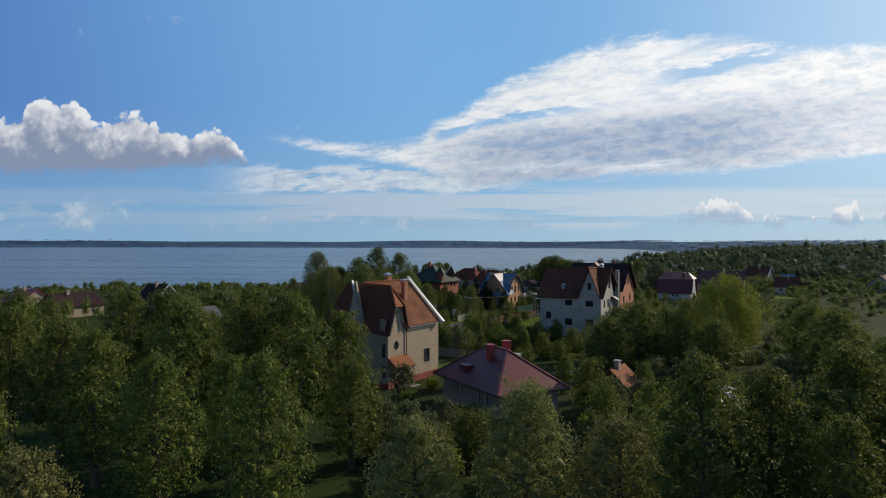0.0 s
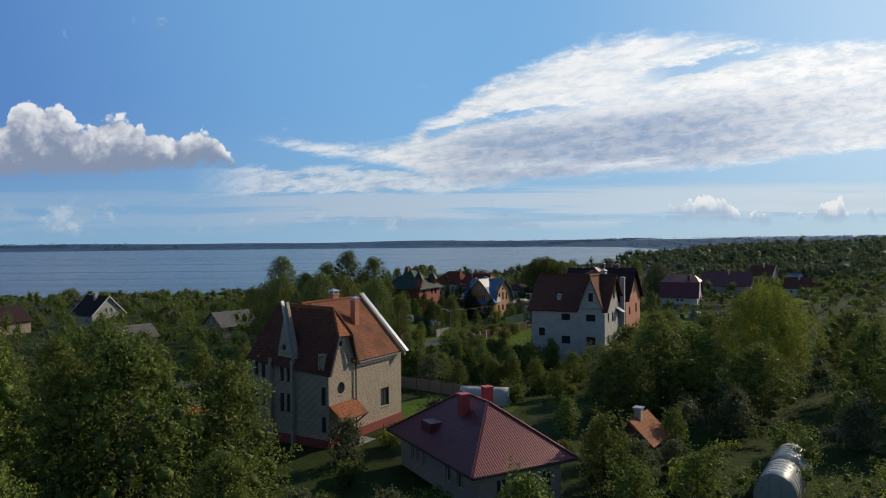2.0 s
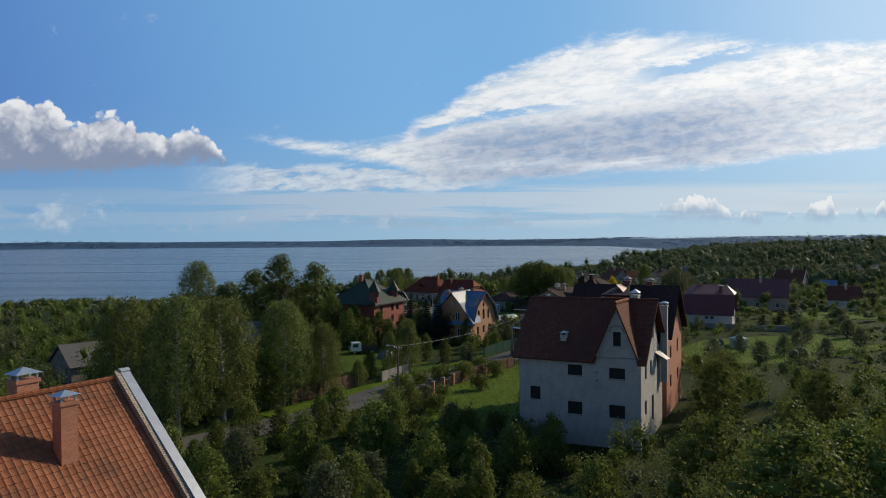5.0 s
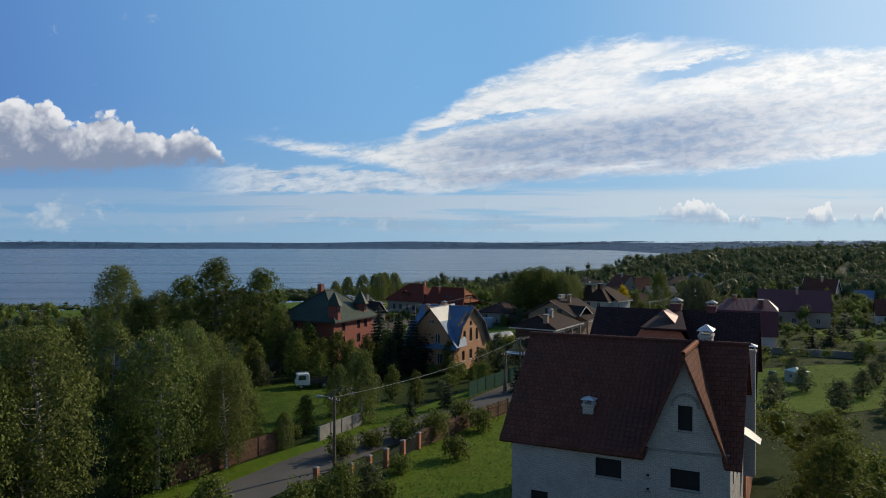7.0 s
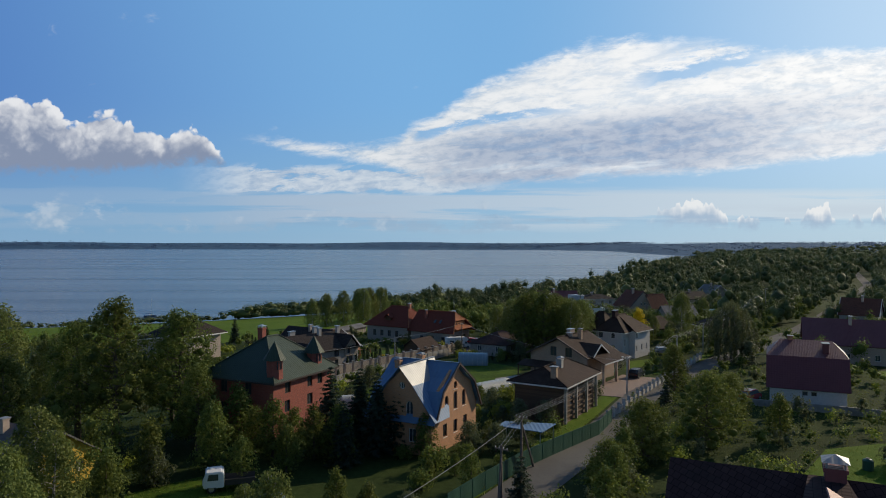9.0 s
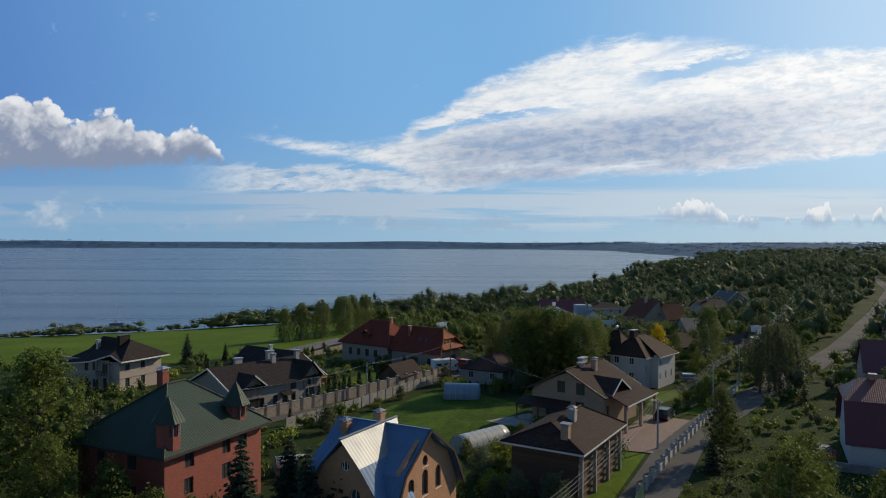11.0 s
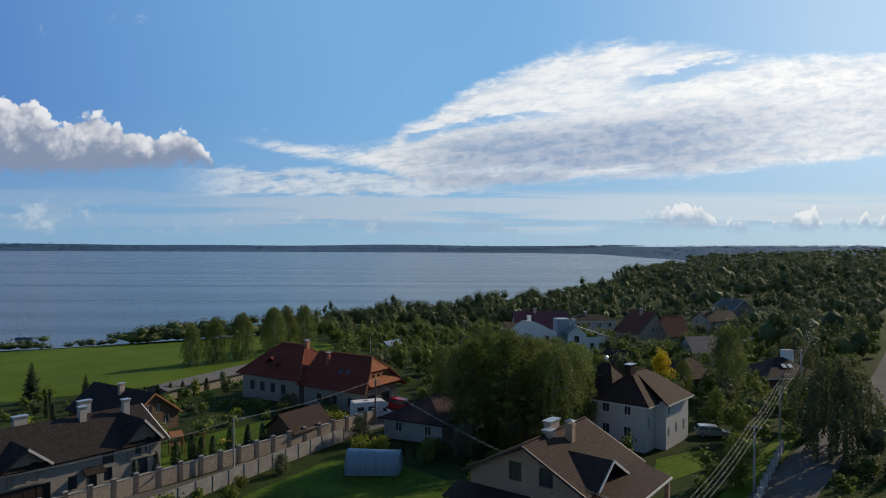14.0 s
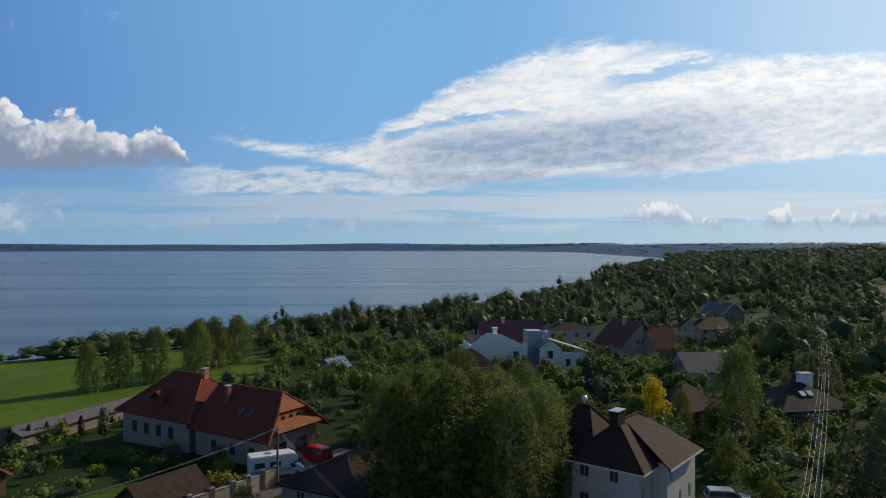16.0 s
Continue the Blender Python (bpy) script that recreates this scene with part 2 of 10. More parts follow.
def brick_mat(name, c1, c2, mortar, bw=0.26, bh=0.088, joint=0.012, stain=0.25, rough=0.85, bump=0.5):
    m, t, b = material(name)
    uv = coords(t)
    n = t.nodes.new("ShaderNodeTexBrick")
    t.links.new(uv.s, n.inputs["Vector"])
    n.inputs["Scale"].default_value = 1.0
    n.inputs["Brick Width"].default_value, n.inputs["Row Height"].default_value, n.inputs["Mortar Size"].default_value = bw, bh, joint
    n.inputs["Color1"].default_value, n.inputs["Color2"].default_value, n.inputs["Mortar"].default_value = (*c1, 1), (*c2, 1), (*mortar, 1)
    n.inputs["Mortar Smooth"].default_value = 0.2
    big = fbm(uv, 0.55, 5.0, 0.65)
    c = mixc(smooth(big, 0.42, 0.72) * stain, Ex(n.outputs["Color"]), [v * 0.55 for v in c1])
    fine = fbm(uv, 9.0, 4.0, 0.6)
    c = mixc(smooth(fine, 0.4, 0.7) * 0.25, c, [min(1, v * 1.25) for v in c2])
    t.links.new(c.s, b.inputs["Base Color"])
    b.inputs["Roughness"].default_value = rough
    set_bump(t, b, Ex.op("MULTIPLY", Ex(n.outputs["Fac"]), -1.0) + fine * 0.4, bump, 0.012)
    return m


def tile_mat(name, c1, c2, tw=0.30, th=0.34, rough=0.75, stain=0.5, dark=(0.05, 0.045, 0.04), bump=0.65, moss=0.0):
    """Rows of roof tiles: each course rises to its lower edge."""
    m, t, b = material(name)
    uv = coords(t)
    n = t.nodes.new("ShaderNodeTexBrick")
    t.links.new(uv.s, n.inputs["Vector"])
    n.inputs["Scale"].default_value = 1.0
    n.inputs["Brick Width"].default_value, n.inputs["Row Height"].default_value, n.inputs["Mortar Size"].default_value = tw, th, 0.012
    n.inputs["Color1"].default_value, n.inputs["Color2"].default_value = (*c1, 1), (*c2, 1)
    n.inputs["Mortar"].default_value = (*[v * 0.35 for v in c1], 1)
    sep = t.nodes.new("ShaderNodeSeparateXYZ")
    t.links.new(uv.s, sep.inputs[0])
    row = Ex.op("FRACT", Ex(sep.outputs[1]) / th)
    colm = Ex.op("SINE", Ex(sep.outputs[0]) * (2 * math.pi / tw))
    big = fbm(uv, 0.35, 6.0, 0.7)
    mid = fbm(uv, 1.6, 5.0, 0.65)
    c = mixc(smooth(big * 0.6 + mid * 0.4, 0.48, 0.66) * stain, Ex(n.outputs["Color"]), dark)
    if moss:
        c = mixc(smooth(mid, 0.55, 0.75) * moss, c, (0.09, 0.10, 0.05))
    t.links.new(c.s, b.inputs["Base Color"])
    b.inputs["Roughness"].default_value = rough
    b.inputs["Specular IOR Level"].default_value = 0.06
    set_bump(t, b, row * -0.7 + colm * 0.22 + mid * 0.25, bump, 0.045)
    return m


def sheet_mat(name, col, pitch=0.35, rough=0.4, metal=0.3, bump=0.8, course=0.0, stain=0.25):
    """Ribbed or pan-tile sheet metal; course: the step of its rows up the slope."""
    m, t, b = material(name)
    uv = coords(t)
    sep = t.nodes.new("ShaderNodeSeparateXYZ")
    t.links.new(uv.s, sep.inputs[0])
    rib = Ex.op("ABSOLUTE", Ex.op("SINE", Ex(sep.outputs[0]) * (math.pi / pitch)))
    rib = smooth(rib, 0.55, 1.0) if not course else rib
    hgt = rib
    if course:
        hgt = rib * 0.6 + Ex.op("FRACT", Ex(sep.outputs[1]) / course) * -0.5
    big = fbm(uv, 0.4, 6.0, 0.7)
    fine = fbm(uv, 7.0, 4.0, 0.6)
    c = mixc(smooth(big * 0.7 + fine * 0.3, 0.45, 0.7) * stain, [min(1, v * 1.08) for v in col], [v * 0.5 for v in col])
    t.links.new(c.s, b.inputs["Base Color"])
    b.inputs["Metallic"].default_value = metal
    b.inputs["Specular IOR Level"].default_value = 0.3
    t.links.new((big * 0.25 + (rough - 0.12)).s, b.inputs["Roughness"])
    set_bump(t, b, hgt, bump, 0.03)
    return m


def board_mat(name, c1, c2, width=0.14, rough=0.75, along=1):
    m, t, b = material(name)
    uv = coords(t)
    sep = t.nodes.new("ShaderNodeSeparateXYZ")
    t.links.new(uv.s, sep.inputs[0])
    q = Ex(sep.outputs[along]) / width
    gap = smooth(Ex.op("ABSOLUTE", Ex.op("FRACT", q) - 0.5), 0.5, 0.44)
    w = t.nodes.new("ShaderNodeTexWhiteNoise")
    w.noise_dimensions = "1D"
    t.links.new(Ex.op("FLOOR", q).s, w.inputs["W"])
    grain = fbm(uv, 5.0, 6.0, 0.7)
    c = mixc(Ex(w.outputs[0]) * 0.6 + grain * 0.4, c1, c2)
    c = mixc(gap, [v * 0.3 for v in c1], c)
    t.links.new(c.s, b.inputs["Base Color"])
    b.inputs["Roughness"].default_value = rough
    set_bump(t, b, gap + grain * 0.2, 0.6, 0.015)
    return m


def leaf_mat(name, col, tip, trans=0.36, vary=0.35):
    m, t, b = material(name)
    col, tip = [[v * k for v, k in zip(c, (1.46, 1.30, 2.1))] for c in (col, tip)]
    g = t.nodes.new("ShaderNodeNewGeometry")
    isl = Ex(g.outputs["Random Per Island"])
    r = Ex(t.nodes.new("ShaderNodeObjectInfo").outputs["Random"])
    clump = fbm(coords(t, "Object"), 0.55, 4.0, 0.6)
    k = smooth(isl * 0.45 + clump * 0.75, 0.3, 0.85)
    c = mixc(k, col, tip)
    hs = t.nodes.new("ShaderNodeHueSaturation")
    t.links.new(c.s, hs.inputs["Color"])
    t.links.new((r * vary + (1 - vary * 0.5)).s, hs.inputs["Value"])
    t.links.new((r * 0.03 + 0.485).s, hs.inputs["Hue"])
    b.inputs["Roughness"].default_value = 0.6
    b.inputs["Specular IOR Level"].default_value = 0.10
    t.links.new(hs.outputs[0], b.inputs["Base Color"])
    tr = t.nodes.new("ShaderNodeBsdfTranslucent")
    t.links.new(mixc(Ex.op("ADD", 0.0, 0.35), Ex(hs.outputs[0]), (0.18, 0.21, 0.04)).s, tr.inputs[0])
    mx = t.nodes.new("ShaderNodeMixShader")
    mx.inputs[0].default_value = trans
    t.links.new(b.outputs[0], mx.inputs[1])
    t.links.new(tr.outputs[0], mx.inputs[2])
    t.links.new(mx.outputs[0], t.nodes["Material Output"].inputs[0])
    return m


def ground_mat(name, cols, scale=0.05, fine=1.2, bump=0.6, bdist=0.15):
    """Three colours mixed by slow and quick noise."""
    m, t, b = material(name)
    p = position(t)
    n1, n2 = fbm(p, scale, 6.0, 0.62, 0.3), fbm(p, fine, 6.0, 0.7)
    n3 = fbm(p, fine * 7, 3.0, 0.7)
    c = mixc(smooth(n1 * 0.6 + n2 * 0.4, 0.42, 0.60), cols[0], cols[1])
    c = mixc(smooth(n2 * 0.55 + n3 * 0.45, 0.48, 0.68) * 0.7, c, cols[2])
    t.links.new(c.s, b.inputs["Base Color"])
    b.inputs["Roughness"].default_value = 0.9
    b.inputs["Specular IOR Level"].default_value = 0.06
    set_bump(t, b, n2 * 0.5 + n3 * 0.6, bump, bdist)
    return m


def water_mat():
    m, t, b = material("lake water")
    p = position(t)
    sep = t.nodes.new("ShaderNodeSeparateXYZ")
    t.links.new(p.s, sep.inputs[0])
    q = xyz(Ex(sep.outputs[0]) * 0.35, Ex(sep.outputs[1]))
    w1, w2 = fbm(q, 0.55, 5.0, 0.6), fbm(q, 0.05, 5.0, 0.6)
    calm = smooth(fbm(xyz(Ex(sep.outputs[0]) * 0.05, Ex(sep.outputs[1])), 0.02, 5.0, 0.6), 0.4, 0.65)
    b.inputs["Base Color"].default_value = (0.040, 0.080, 0.120, 1)
    b.inputs["Specular IOR Level"].default_value = 0.29
    t.links.new((calm * 0.06 + 0.22).s, b.inputs["Roughness"])
    b.inputs["IOR"].default_value = 1.33
    set_bump(t, b, w1 * 0.5 + w2 * 0.35, 0.26, 0.2)
    return m


def glass_mat():
    m, t, b = material("window glass")
    b.inputs["Base Color"].default_value = (0.05, 0.06, 0.07, 1)
    b.inputs["Roughness"].default_value = 0.06
    b.inputs["Specular IOR Level"].default_value = 0.7
    b.inputs["Coat Weight"].default_value = 0.5
    return m


M = {}
M["ground"] = ground_mat("rough grass and soil", ((0.024, 0.038, 0.010), (0.038, 0.060, 0.014), (0.046, 0.054, 0.020)))
M["lawn"] = ground_mat("mown lawn", ((0.038, 0.072, 0.008), (0.070, 0.122, 0.012), (0.10, 0.132, 0.020)), 0.18, 1.4, 0.4, 0.06)
M["field"] = ground_mat("meadow grass", ((0.070, 0.122, 0.010), (0.096, 0.152, 0.014), (0.13, 0.158, 0.026)), 0.05, 0.9, 0.6, 0.2)
M["road"] = ground_mat("worn asphalt", ((0.105, 0.10, 0.095), (0.135, 0.13, 0.12), (0.085, 0.08, 0.077)), 0.10, 2.5, 0.3, 0.03)
M["gravel"] = ground_mat("sandy gravel", ((0.26, 0.21, 0.15), (0.33, 0.28, 0.20), (0.20, 0.17, 0.12)), 0.2, 2.5, 0.5, 0.04)
M["paver"] = brick_mat("brick paving", (0.20, 0.135, 0.105), (0.26, 0.175, 0.135), (0.13, 0.10, 0.085), 0.4, 0.2, 0.02)
M["water"] = water_mat()
# the blue of aerial haze is painted into this base colour
M["haze_wood"] = ground_mat("distant forest", ((0.055, 0.115, 0.195), (0.075, 0.140, 0.225), (0.10, 0.16, 0.22)), 0.004, 0.03, 0.9, 6.0)
M["yellow_brick"] = brick_mat("yellow facing brick", (0.41, 0.33, 0.24), (0.54, 0.44, 0.33), (0.15, 0.125, 0.10), 0.27, 0.11, 0.017)
M["white_brick"] = brick_mat("white silicate brick", (0.40, 0.385, 0.36), (0.50, 0.48, 0.45), (0.27, 0.26, 0.245), 0.26, 0.10, 0.013, 0.5)
M["red_brick"] = brick_mat("red brick", (0.25, 0.062, 0.045), (0.32, 0.088, 0.06), (0.20, 0.10, 0.08), 0.26, 0.10, 0.01, 0.15)
M["dark_brick"] = brick_mat("orange red brick", (0.40, 0.15, 0.08), (0.50, 0.20, 0.11), (0.32, 0.22, 0.17), 0.26, 0.10, 0.012)
M["orange_brick"] = brick_mat("orange facing brick", (0.43, 0.21, 0.10), (0.52, 0.27, 0.14), (0.34, 0.23, 0.16), 0.26, 0.10, 0.012)
M["tan_brick"] = brick_mat("tan brick", (0.33, 0.22, 0.15), (0.45, 0.31, 0.21), (0.30, 0.24, 0.19), 0.26, 0.10, 0.012)
M["stone_infill"] = brick_mat("rough stone infill", (0.25, 0.21, 0.17), (0.35, 0.30, 0.24), (0.19, 0.16, 0.135), 0.32, 0.18, 0.02)
M["stone_white"] = brick_mat("pale rubble stone", (0.30, 0.29, 0.27), (0.41, 0.40, 0.375), (0.22, 0.21, 0.195), 0.34, 0.2, 0.02)
M["clay_tile"] = tile_mat("orange clay tile", (0.29, 0.105, 0.052), (0.37, 0.15, 0.078), stain=0.62, dark=(0.14, 0.075, 0.05))
M["maroon_tile"] = tile_mat("weathered dark red tile", (0.125, 0.050, 0.034), (0.17, 0.068, 0.045), stain=0.5, dark=(0.07, 0.04, 0.035), moss=0.25)
M["brown_tile"] = tile_mat("dark brown tile", (0.050, 0.033, 0.027), (0.070, 0.047, 0.037), stain=0.4, dark=(0.04, 0.03, 0.025))
M["black_tile"] = tile_mat("charcoal brown shingle", (0.034, 0.027, 0.025), (0.050, 0.041, 0.037), stain=0.35, dark=(0.03, 0.027, 0.025), bump=0.5)
M["dark_shingle"] = tile_mat("near black roofing felt", (0.046, 0.027, 0.028), (0.060, 0.036, 0.036), stain=0.4, dark=(0.02, 0.02, 0.02), bump=0.4)
M["red_tile"] = tile_mat("red clay pan tile", (0.155, 0.040, 0.028), (0.20, 0.055, 0.036), stain=0.35, dark=(0.10, 0.034, 0.026))
M["maroon_sheet"] = sheet_mat("maroon sheet tile", (0.17, 0.040, 0.042), 0.20, 0.45, 0.1, 0.9, 0.35)
M["plum_sheet"] = sheet_mat("plum sheet tile", (0.14, 0.045, 0.05), 0.22, 0.5, 0.1, 0.7, 0.35)
M["green_sheet"] = sheet_mat("green pan tile sheet", (0.030, 0.050, 0.034), 0.30, 0.62, 0.0, 1.0, 0.35)
M["blue_sheet"] = sheet_mat("blue painted sheet metal", (0.10, 0.18, 0.30), 0.5, 0.62, 0.0, 0.8)
M["zinc"] = sheet_mat("galvanised sheet metal", (0.23, 0.24, 0.25), 0.4, 0.5, 0.3, 0.4)
M["asbestos"] = sheet_mat("corrugated cement sheet", (0.125, 0.12, 0.118), 0.18, 0.8, 0.0, 1.0, 0.0, 0.5)
M["red_sheet"] = sheet_mat("bright red sheet roof", (0.42, 0.07, 0.06), 0.25, 0.45, 0.1)
M["beige_stucco"] = plain("beige stucco", (0.37, 0.315, 0.275), 0.85, var=0.12, bump=0.2)
M["cream_stucco"] = plain("cream stucco", (0.29, 0.265, 0.235), 0.85, var=0.1, bump=0.2)
M["grey_stucco"] = plain("pale grey stucco", (0.36, 0.345, 0.325), 0.85, var=0.1, bump=0.2)
M["white_wall"] = plain("white painted wall", (0.50, 0.495, 0.49), 0.8, var=0.1, bump=0.15)
M["tan_stucco"] = plain("tan stucco", (0.36, 0.295, 0.23), 0.85, var=0.12, bump=0.2)
M["pale_brown_wall"] = plain("pale brown wall", (0.42, 0.33, 0.27), 0.85, var=0.12, bump=0.2)
M["red_plinth"] = plain("dark red painted plinth", (0.26, 0.05, 0.045), 0.7, var=0.2)
M["timber"] = board_mat("dark brown timber", (0.08, 0.046, 0.028), (0.135, 0.082, 0.048), 0.2)
M["orange_timber"] = board_mat("varnished orange timber", (0.26, 0.105, 0.04), (0.34, 0.15, 0.06), 0.15)
M["yellow_board"] = board_mat("yellow painted boards", (0.52, 0.33, 0.03), (0.60, 0.40, 0.06), 0.15)
M["grey_board"] = board_mat("weathered grey boards", (0.16, 0.14, 0.12), (0.26, 0.23, 0.20), 0.15, along=0)
M["brown_fence"] = board_mat("brown fence boards", (0.11, 0.06, 0.035), (0.18, 0.10, 0.06), 0.14, along=0)
M["green_fence"] = sheet_mat("dark green profiled sheet", (0.03, 0.085, 0.06), 0.2, 0.45, 0.1, 0.7)
M["concrete"] = plain("old concrete", (0.26, 0.25, 0.235), 0.9, var=0.25, bump=0.3, scale=1.0)
M["white_trim"] = plain("white painted trim", (0.62, 0.61, 0.58), 0.5, var=0.06)
M["grey_trim"] = plain("zinc grey flashing", (0.42, 0.45, 0.49), 0.38, 0.5, var=0.1)
M["dark_frame"] = plain("dark brown frame", (0.06, 0.045, 0.04), 0.5, var=0.1)
# near-black colour that stands in for the shade inside rooms
M["room_shade"] = plain("dark unlit room", (0.02, 0.02, 0.02), 0.95, var=0.1)
M["glass"] = glass_mat()
M["bark"] = plain("tree bark", (0.10, 0.08, 0.06), 0.95, var=0.4, scale=4.0, bump=0.6, fine=20.0)
M["birch_bark"] = plain("white birch bark", (0.36, 0.34, 0.31), 0.85, var=0.5, scale=5.0, bump=0.3, fine=12.0)
M["pole_wood"] = plain("weathered pole timber", (0.15, 0.12, 0.10), 0.9, var=0.3, bump=0.3)
M["pole_conc"] = plain("concrete pole", (0.36, 0.35, 0.33), 0.9, var=0.15)
M["wire"] = plain("aluminium wire", (0.35, 0.34, 0.32), 0.5, 0.4, var=0.05)
M["rubber"] = plain("tyre rubber", (0.02, 0.02, 0.02), 0.85, var=0.1)
M["car_white"] = plain("white car paint", (0.78, 0.78, 0.77), 0.25, var=0.03)
M["car_red"] = plain("red car paint", (0.42, 0.02, 0.03), 0.22, var=0.05)
M["car_dark"] = plain("dark car paint", (0.03, 0.035, 0.045), 0.2, var=0.05)
M["car_silver"] = plain("silver car paint", (0.45, 0.46, 0.47), 0.25, 0.6, var=0.04)
M["tarp_blue"] = plain("blue tarpaulin", (0.06, 0.12, 0.24), 0.55, var=0.25, bump=0.3)
M["poly"] = sheet_mat("polycarbonate sheet", (0.42, 0.42, 0.38), 1.0, 0.28, 0.0, 0.2, 0.0, 0.4)
M["poly_blue"] = sheet_mat("pale blue polycarbonate", (0.21, 0.28, 0.33), 1.0, 0.3, 0.0, 0.2, 0.0, 0.4)
M["orange_flower"] = plain("orange lily petals", (0.85, 0.16, 0.02), 0.6, var=0.3)
M["yellow_flower"] = plain("yellow petals", (0.75, 0.50, 0.03), 0.6, var=0.3)
M["cloth"] = plain("bright cloth", (0.10, 0.36, 0.52), 0.8, var=0.3)
M["leaf_deep"] = leaf_mat("deep green leaves", (0.045, 0.072, 0.012), (0.115, 0.152, 0.022))
M["leaf_mid"] = leaf_mat("mid green leaves", (0.054, 0.086, 0.013), (0.138, 0.180, 0.026))
M["leaf_birch"] = leaf_mat("birch leaves", (0.052, 0.082, 0.015), (0.13, 0.168, 0.03))
M["leaf_bright"] = leaf_mat("bright willow leaves", (0.12, 0.165, 0.014), (0.23, 0.265, 0.026))
M["leaf_sallow"] = leaf_mat("sallow leaves", (0.105, 0.125, 0.028), (0.20, 0.22, 0.05))
M["leaf_olive"] = leaf_mat("grey green leaves", (0.055, 0.078, 0.028), (0.115, 0.145, 0.05))
M["leaf_yellow"] = leaf_mat("yellow autumn leaves", (0.40, 0.33, 0.010), (0.58, 0.50, 0.014))
M["leaf_spruce"] = leaf_mat("spruce needles", (0.012, 0.026, 0.012), (0.030, 0.052, 0.020), 0.15)
M["leaf_thuja"] = leaf_mat("thuja sprays", (0.014, 0.032, 0.012), (0.035, 0.062, 0.018), 0.15)
M["leaf_far"] = leaf_mat("distant woodland leaves", (0.034, 0.054, 0.016), (0.082, 0.108, 0.026), 0.16, 0.5)
M["grass_blade"] = leaf_mat("long grass", (0.07, 0.12, 0.015), (0.16, 0.20, 0.04), 0.35)
# leaf colour shifted to blue to imitate haze over the lake
M["leaf_haze"] = leaf_mat("blue green forest of the far shore", (0.036, 0.080, 0.095), (0.055, 0.105, 0.115), 0.2, 0.3)
M["rust"] = plain("rusty painted sheet", (0.12, 0.055, 0.035), 0.8, var=0.45, bump=0.2)
M["gate_blue"] = plain("pale blue grey gate paint", (0.30, 0.36, 0.42), 0.5, var=0.15)
M["mint_sheet"] = sheet_mat("pale green sheet roof", (0.32, 0.46, 0.40), 0.3, 0.5, 0.1)


def piece_mat(name, c1, c2, dark, rough=0.8):
    """Single fired tiles: each its own shade, some blackened."""
    m, t, b = material(name)
    g = t.nodes.new("ShaderNodeNewGeometry")
    isl, r = Ex(g.outputs["Random Per Island"]), Ex(t.nodes.new("ShaderNodeObjectInfo").outputs["Random"])
    k = Ex.op("FRACT", isl * 7.31 + r * 3.7)
    p = position(t)
    big, fine = fbm(p, 0.5, 5.0, 0.65), fbm(p, 9.0, 4.0, 0.6)
    c = mixc(k, c1, c2)
    c = mixc(smooth(big * 0.65 + k * 0.12 + fine * 0.25, 0.46, 0.62) * 0.6, c, dark)
    t.links.new(c.s, b.inputs["Base Color"])
    b.inputs["Roughness"].default_value = rough
    b.inputs["Specular IOR Level"].default_value = 0.2
    set_bump(t, b, fine, 0.3, 0.01)
    return m


M["clay_piece"] = piece_mat("orange clay tile piece", (0.27, 0.10, 0.05), (0.38, 0.155, 0.08), (0.10, 0.055, 0.036))
M["maroon_piece"] = piece_mat("dark red tile piece", (0.115, 0.044, 0.034), (0.150, 0.057, 0.043), (0.075, 0.036, 0.030))
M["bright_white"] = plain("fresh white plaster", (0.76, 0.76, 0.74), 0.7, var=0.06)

# ---------------------------------------------------------------- ground, lake, road
WATER = -12.0
# shoreline of the lake: near shore from west to east, the bay, then the far shore back to the west
LAKE = [(-2600, -700), (-700, 160), (-400, 300), (-210, 380), (-116, 410), (-84, 422), (-40, 447), (-12, 468), (35, 514), (106, 580), (185, 735), (285, 970), (400, 1240), (530, 1490), (735, 1790),
        (780, 2200), (860, 2900), (960, 3700), (700, 4150), (-200, 4330), (-1400, 4300), (-2600, 3900), (-4200, 3000)]
LAKE_A = np.array(LAKE, float)


def inland(x, y):
    """Signed distance to the shore, positive on land."""
    x, y = np.asarray(x, float), np.asarray(y, float)
    best = np.full(x.shape, 1e9)
    inside = np.zeros(x.shape, bool)
    for (ax, ay), (bx, by) in zip(LAKE, LAKE[1:] + LAKE[:1]):
        ex, ey = bx - ax, by - ay
        k = np.clip(((x - ax) * ex + (y - ay) * ey) / (ex * ex + ey * ey), 0, 1)
        best = np.minimum(best, np.hypot(x - ax - k * ex, y - ay - k * ey))
        cross = ((ay > y) != (by > y)) & (x < (bx - ax) * (y - ay) / (by - ay + 1e-12) + ax)
        inside ^= cross
    return np.where(inside, -best, best)


def height(x, y):
    """Ground height: a gentle rise from the shore to the village, low hills beyond the lake."""
    x, y = np.asarray(x, float), np.asarray(y, float)
    d = inland(x, y)
    z = WATER + 9.6 * (1 - np.exp(-np.maximum(d, 0) / 95.0)) + np.where(d < 0, np.maximum(d * 0.06, -6.0), 0.0)
    far = np.clip((np.hypot(x, y) - 1500) / 2200, 0, 1)
    roll = np.sin(x * 0.0021 + 1.3) * np.sin(y * 0.0017 + x * 0.0008) * 0.5 + np.sin(x * 0.0052 + y * 0.003) * 0.28 + 0.6
    z = z + np.where(d > 0, far * np.clip(d / 500, 0, 1) * (25 + 9 * roll), 0.0)
    z = z + np.where(d > 20, 0.25 * np.sin(x * 0.11 + 0.7) * np.sin(y * 0.09), 0.0) * (np.hypot(x, y) < 900)
    return z


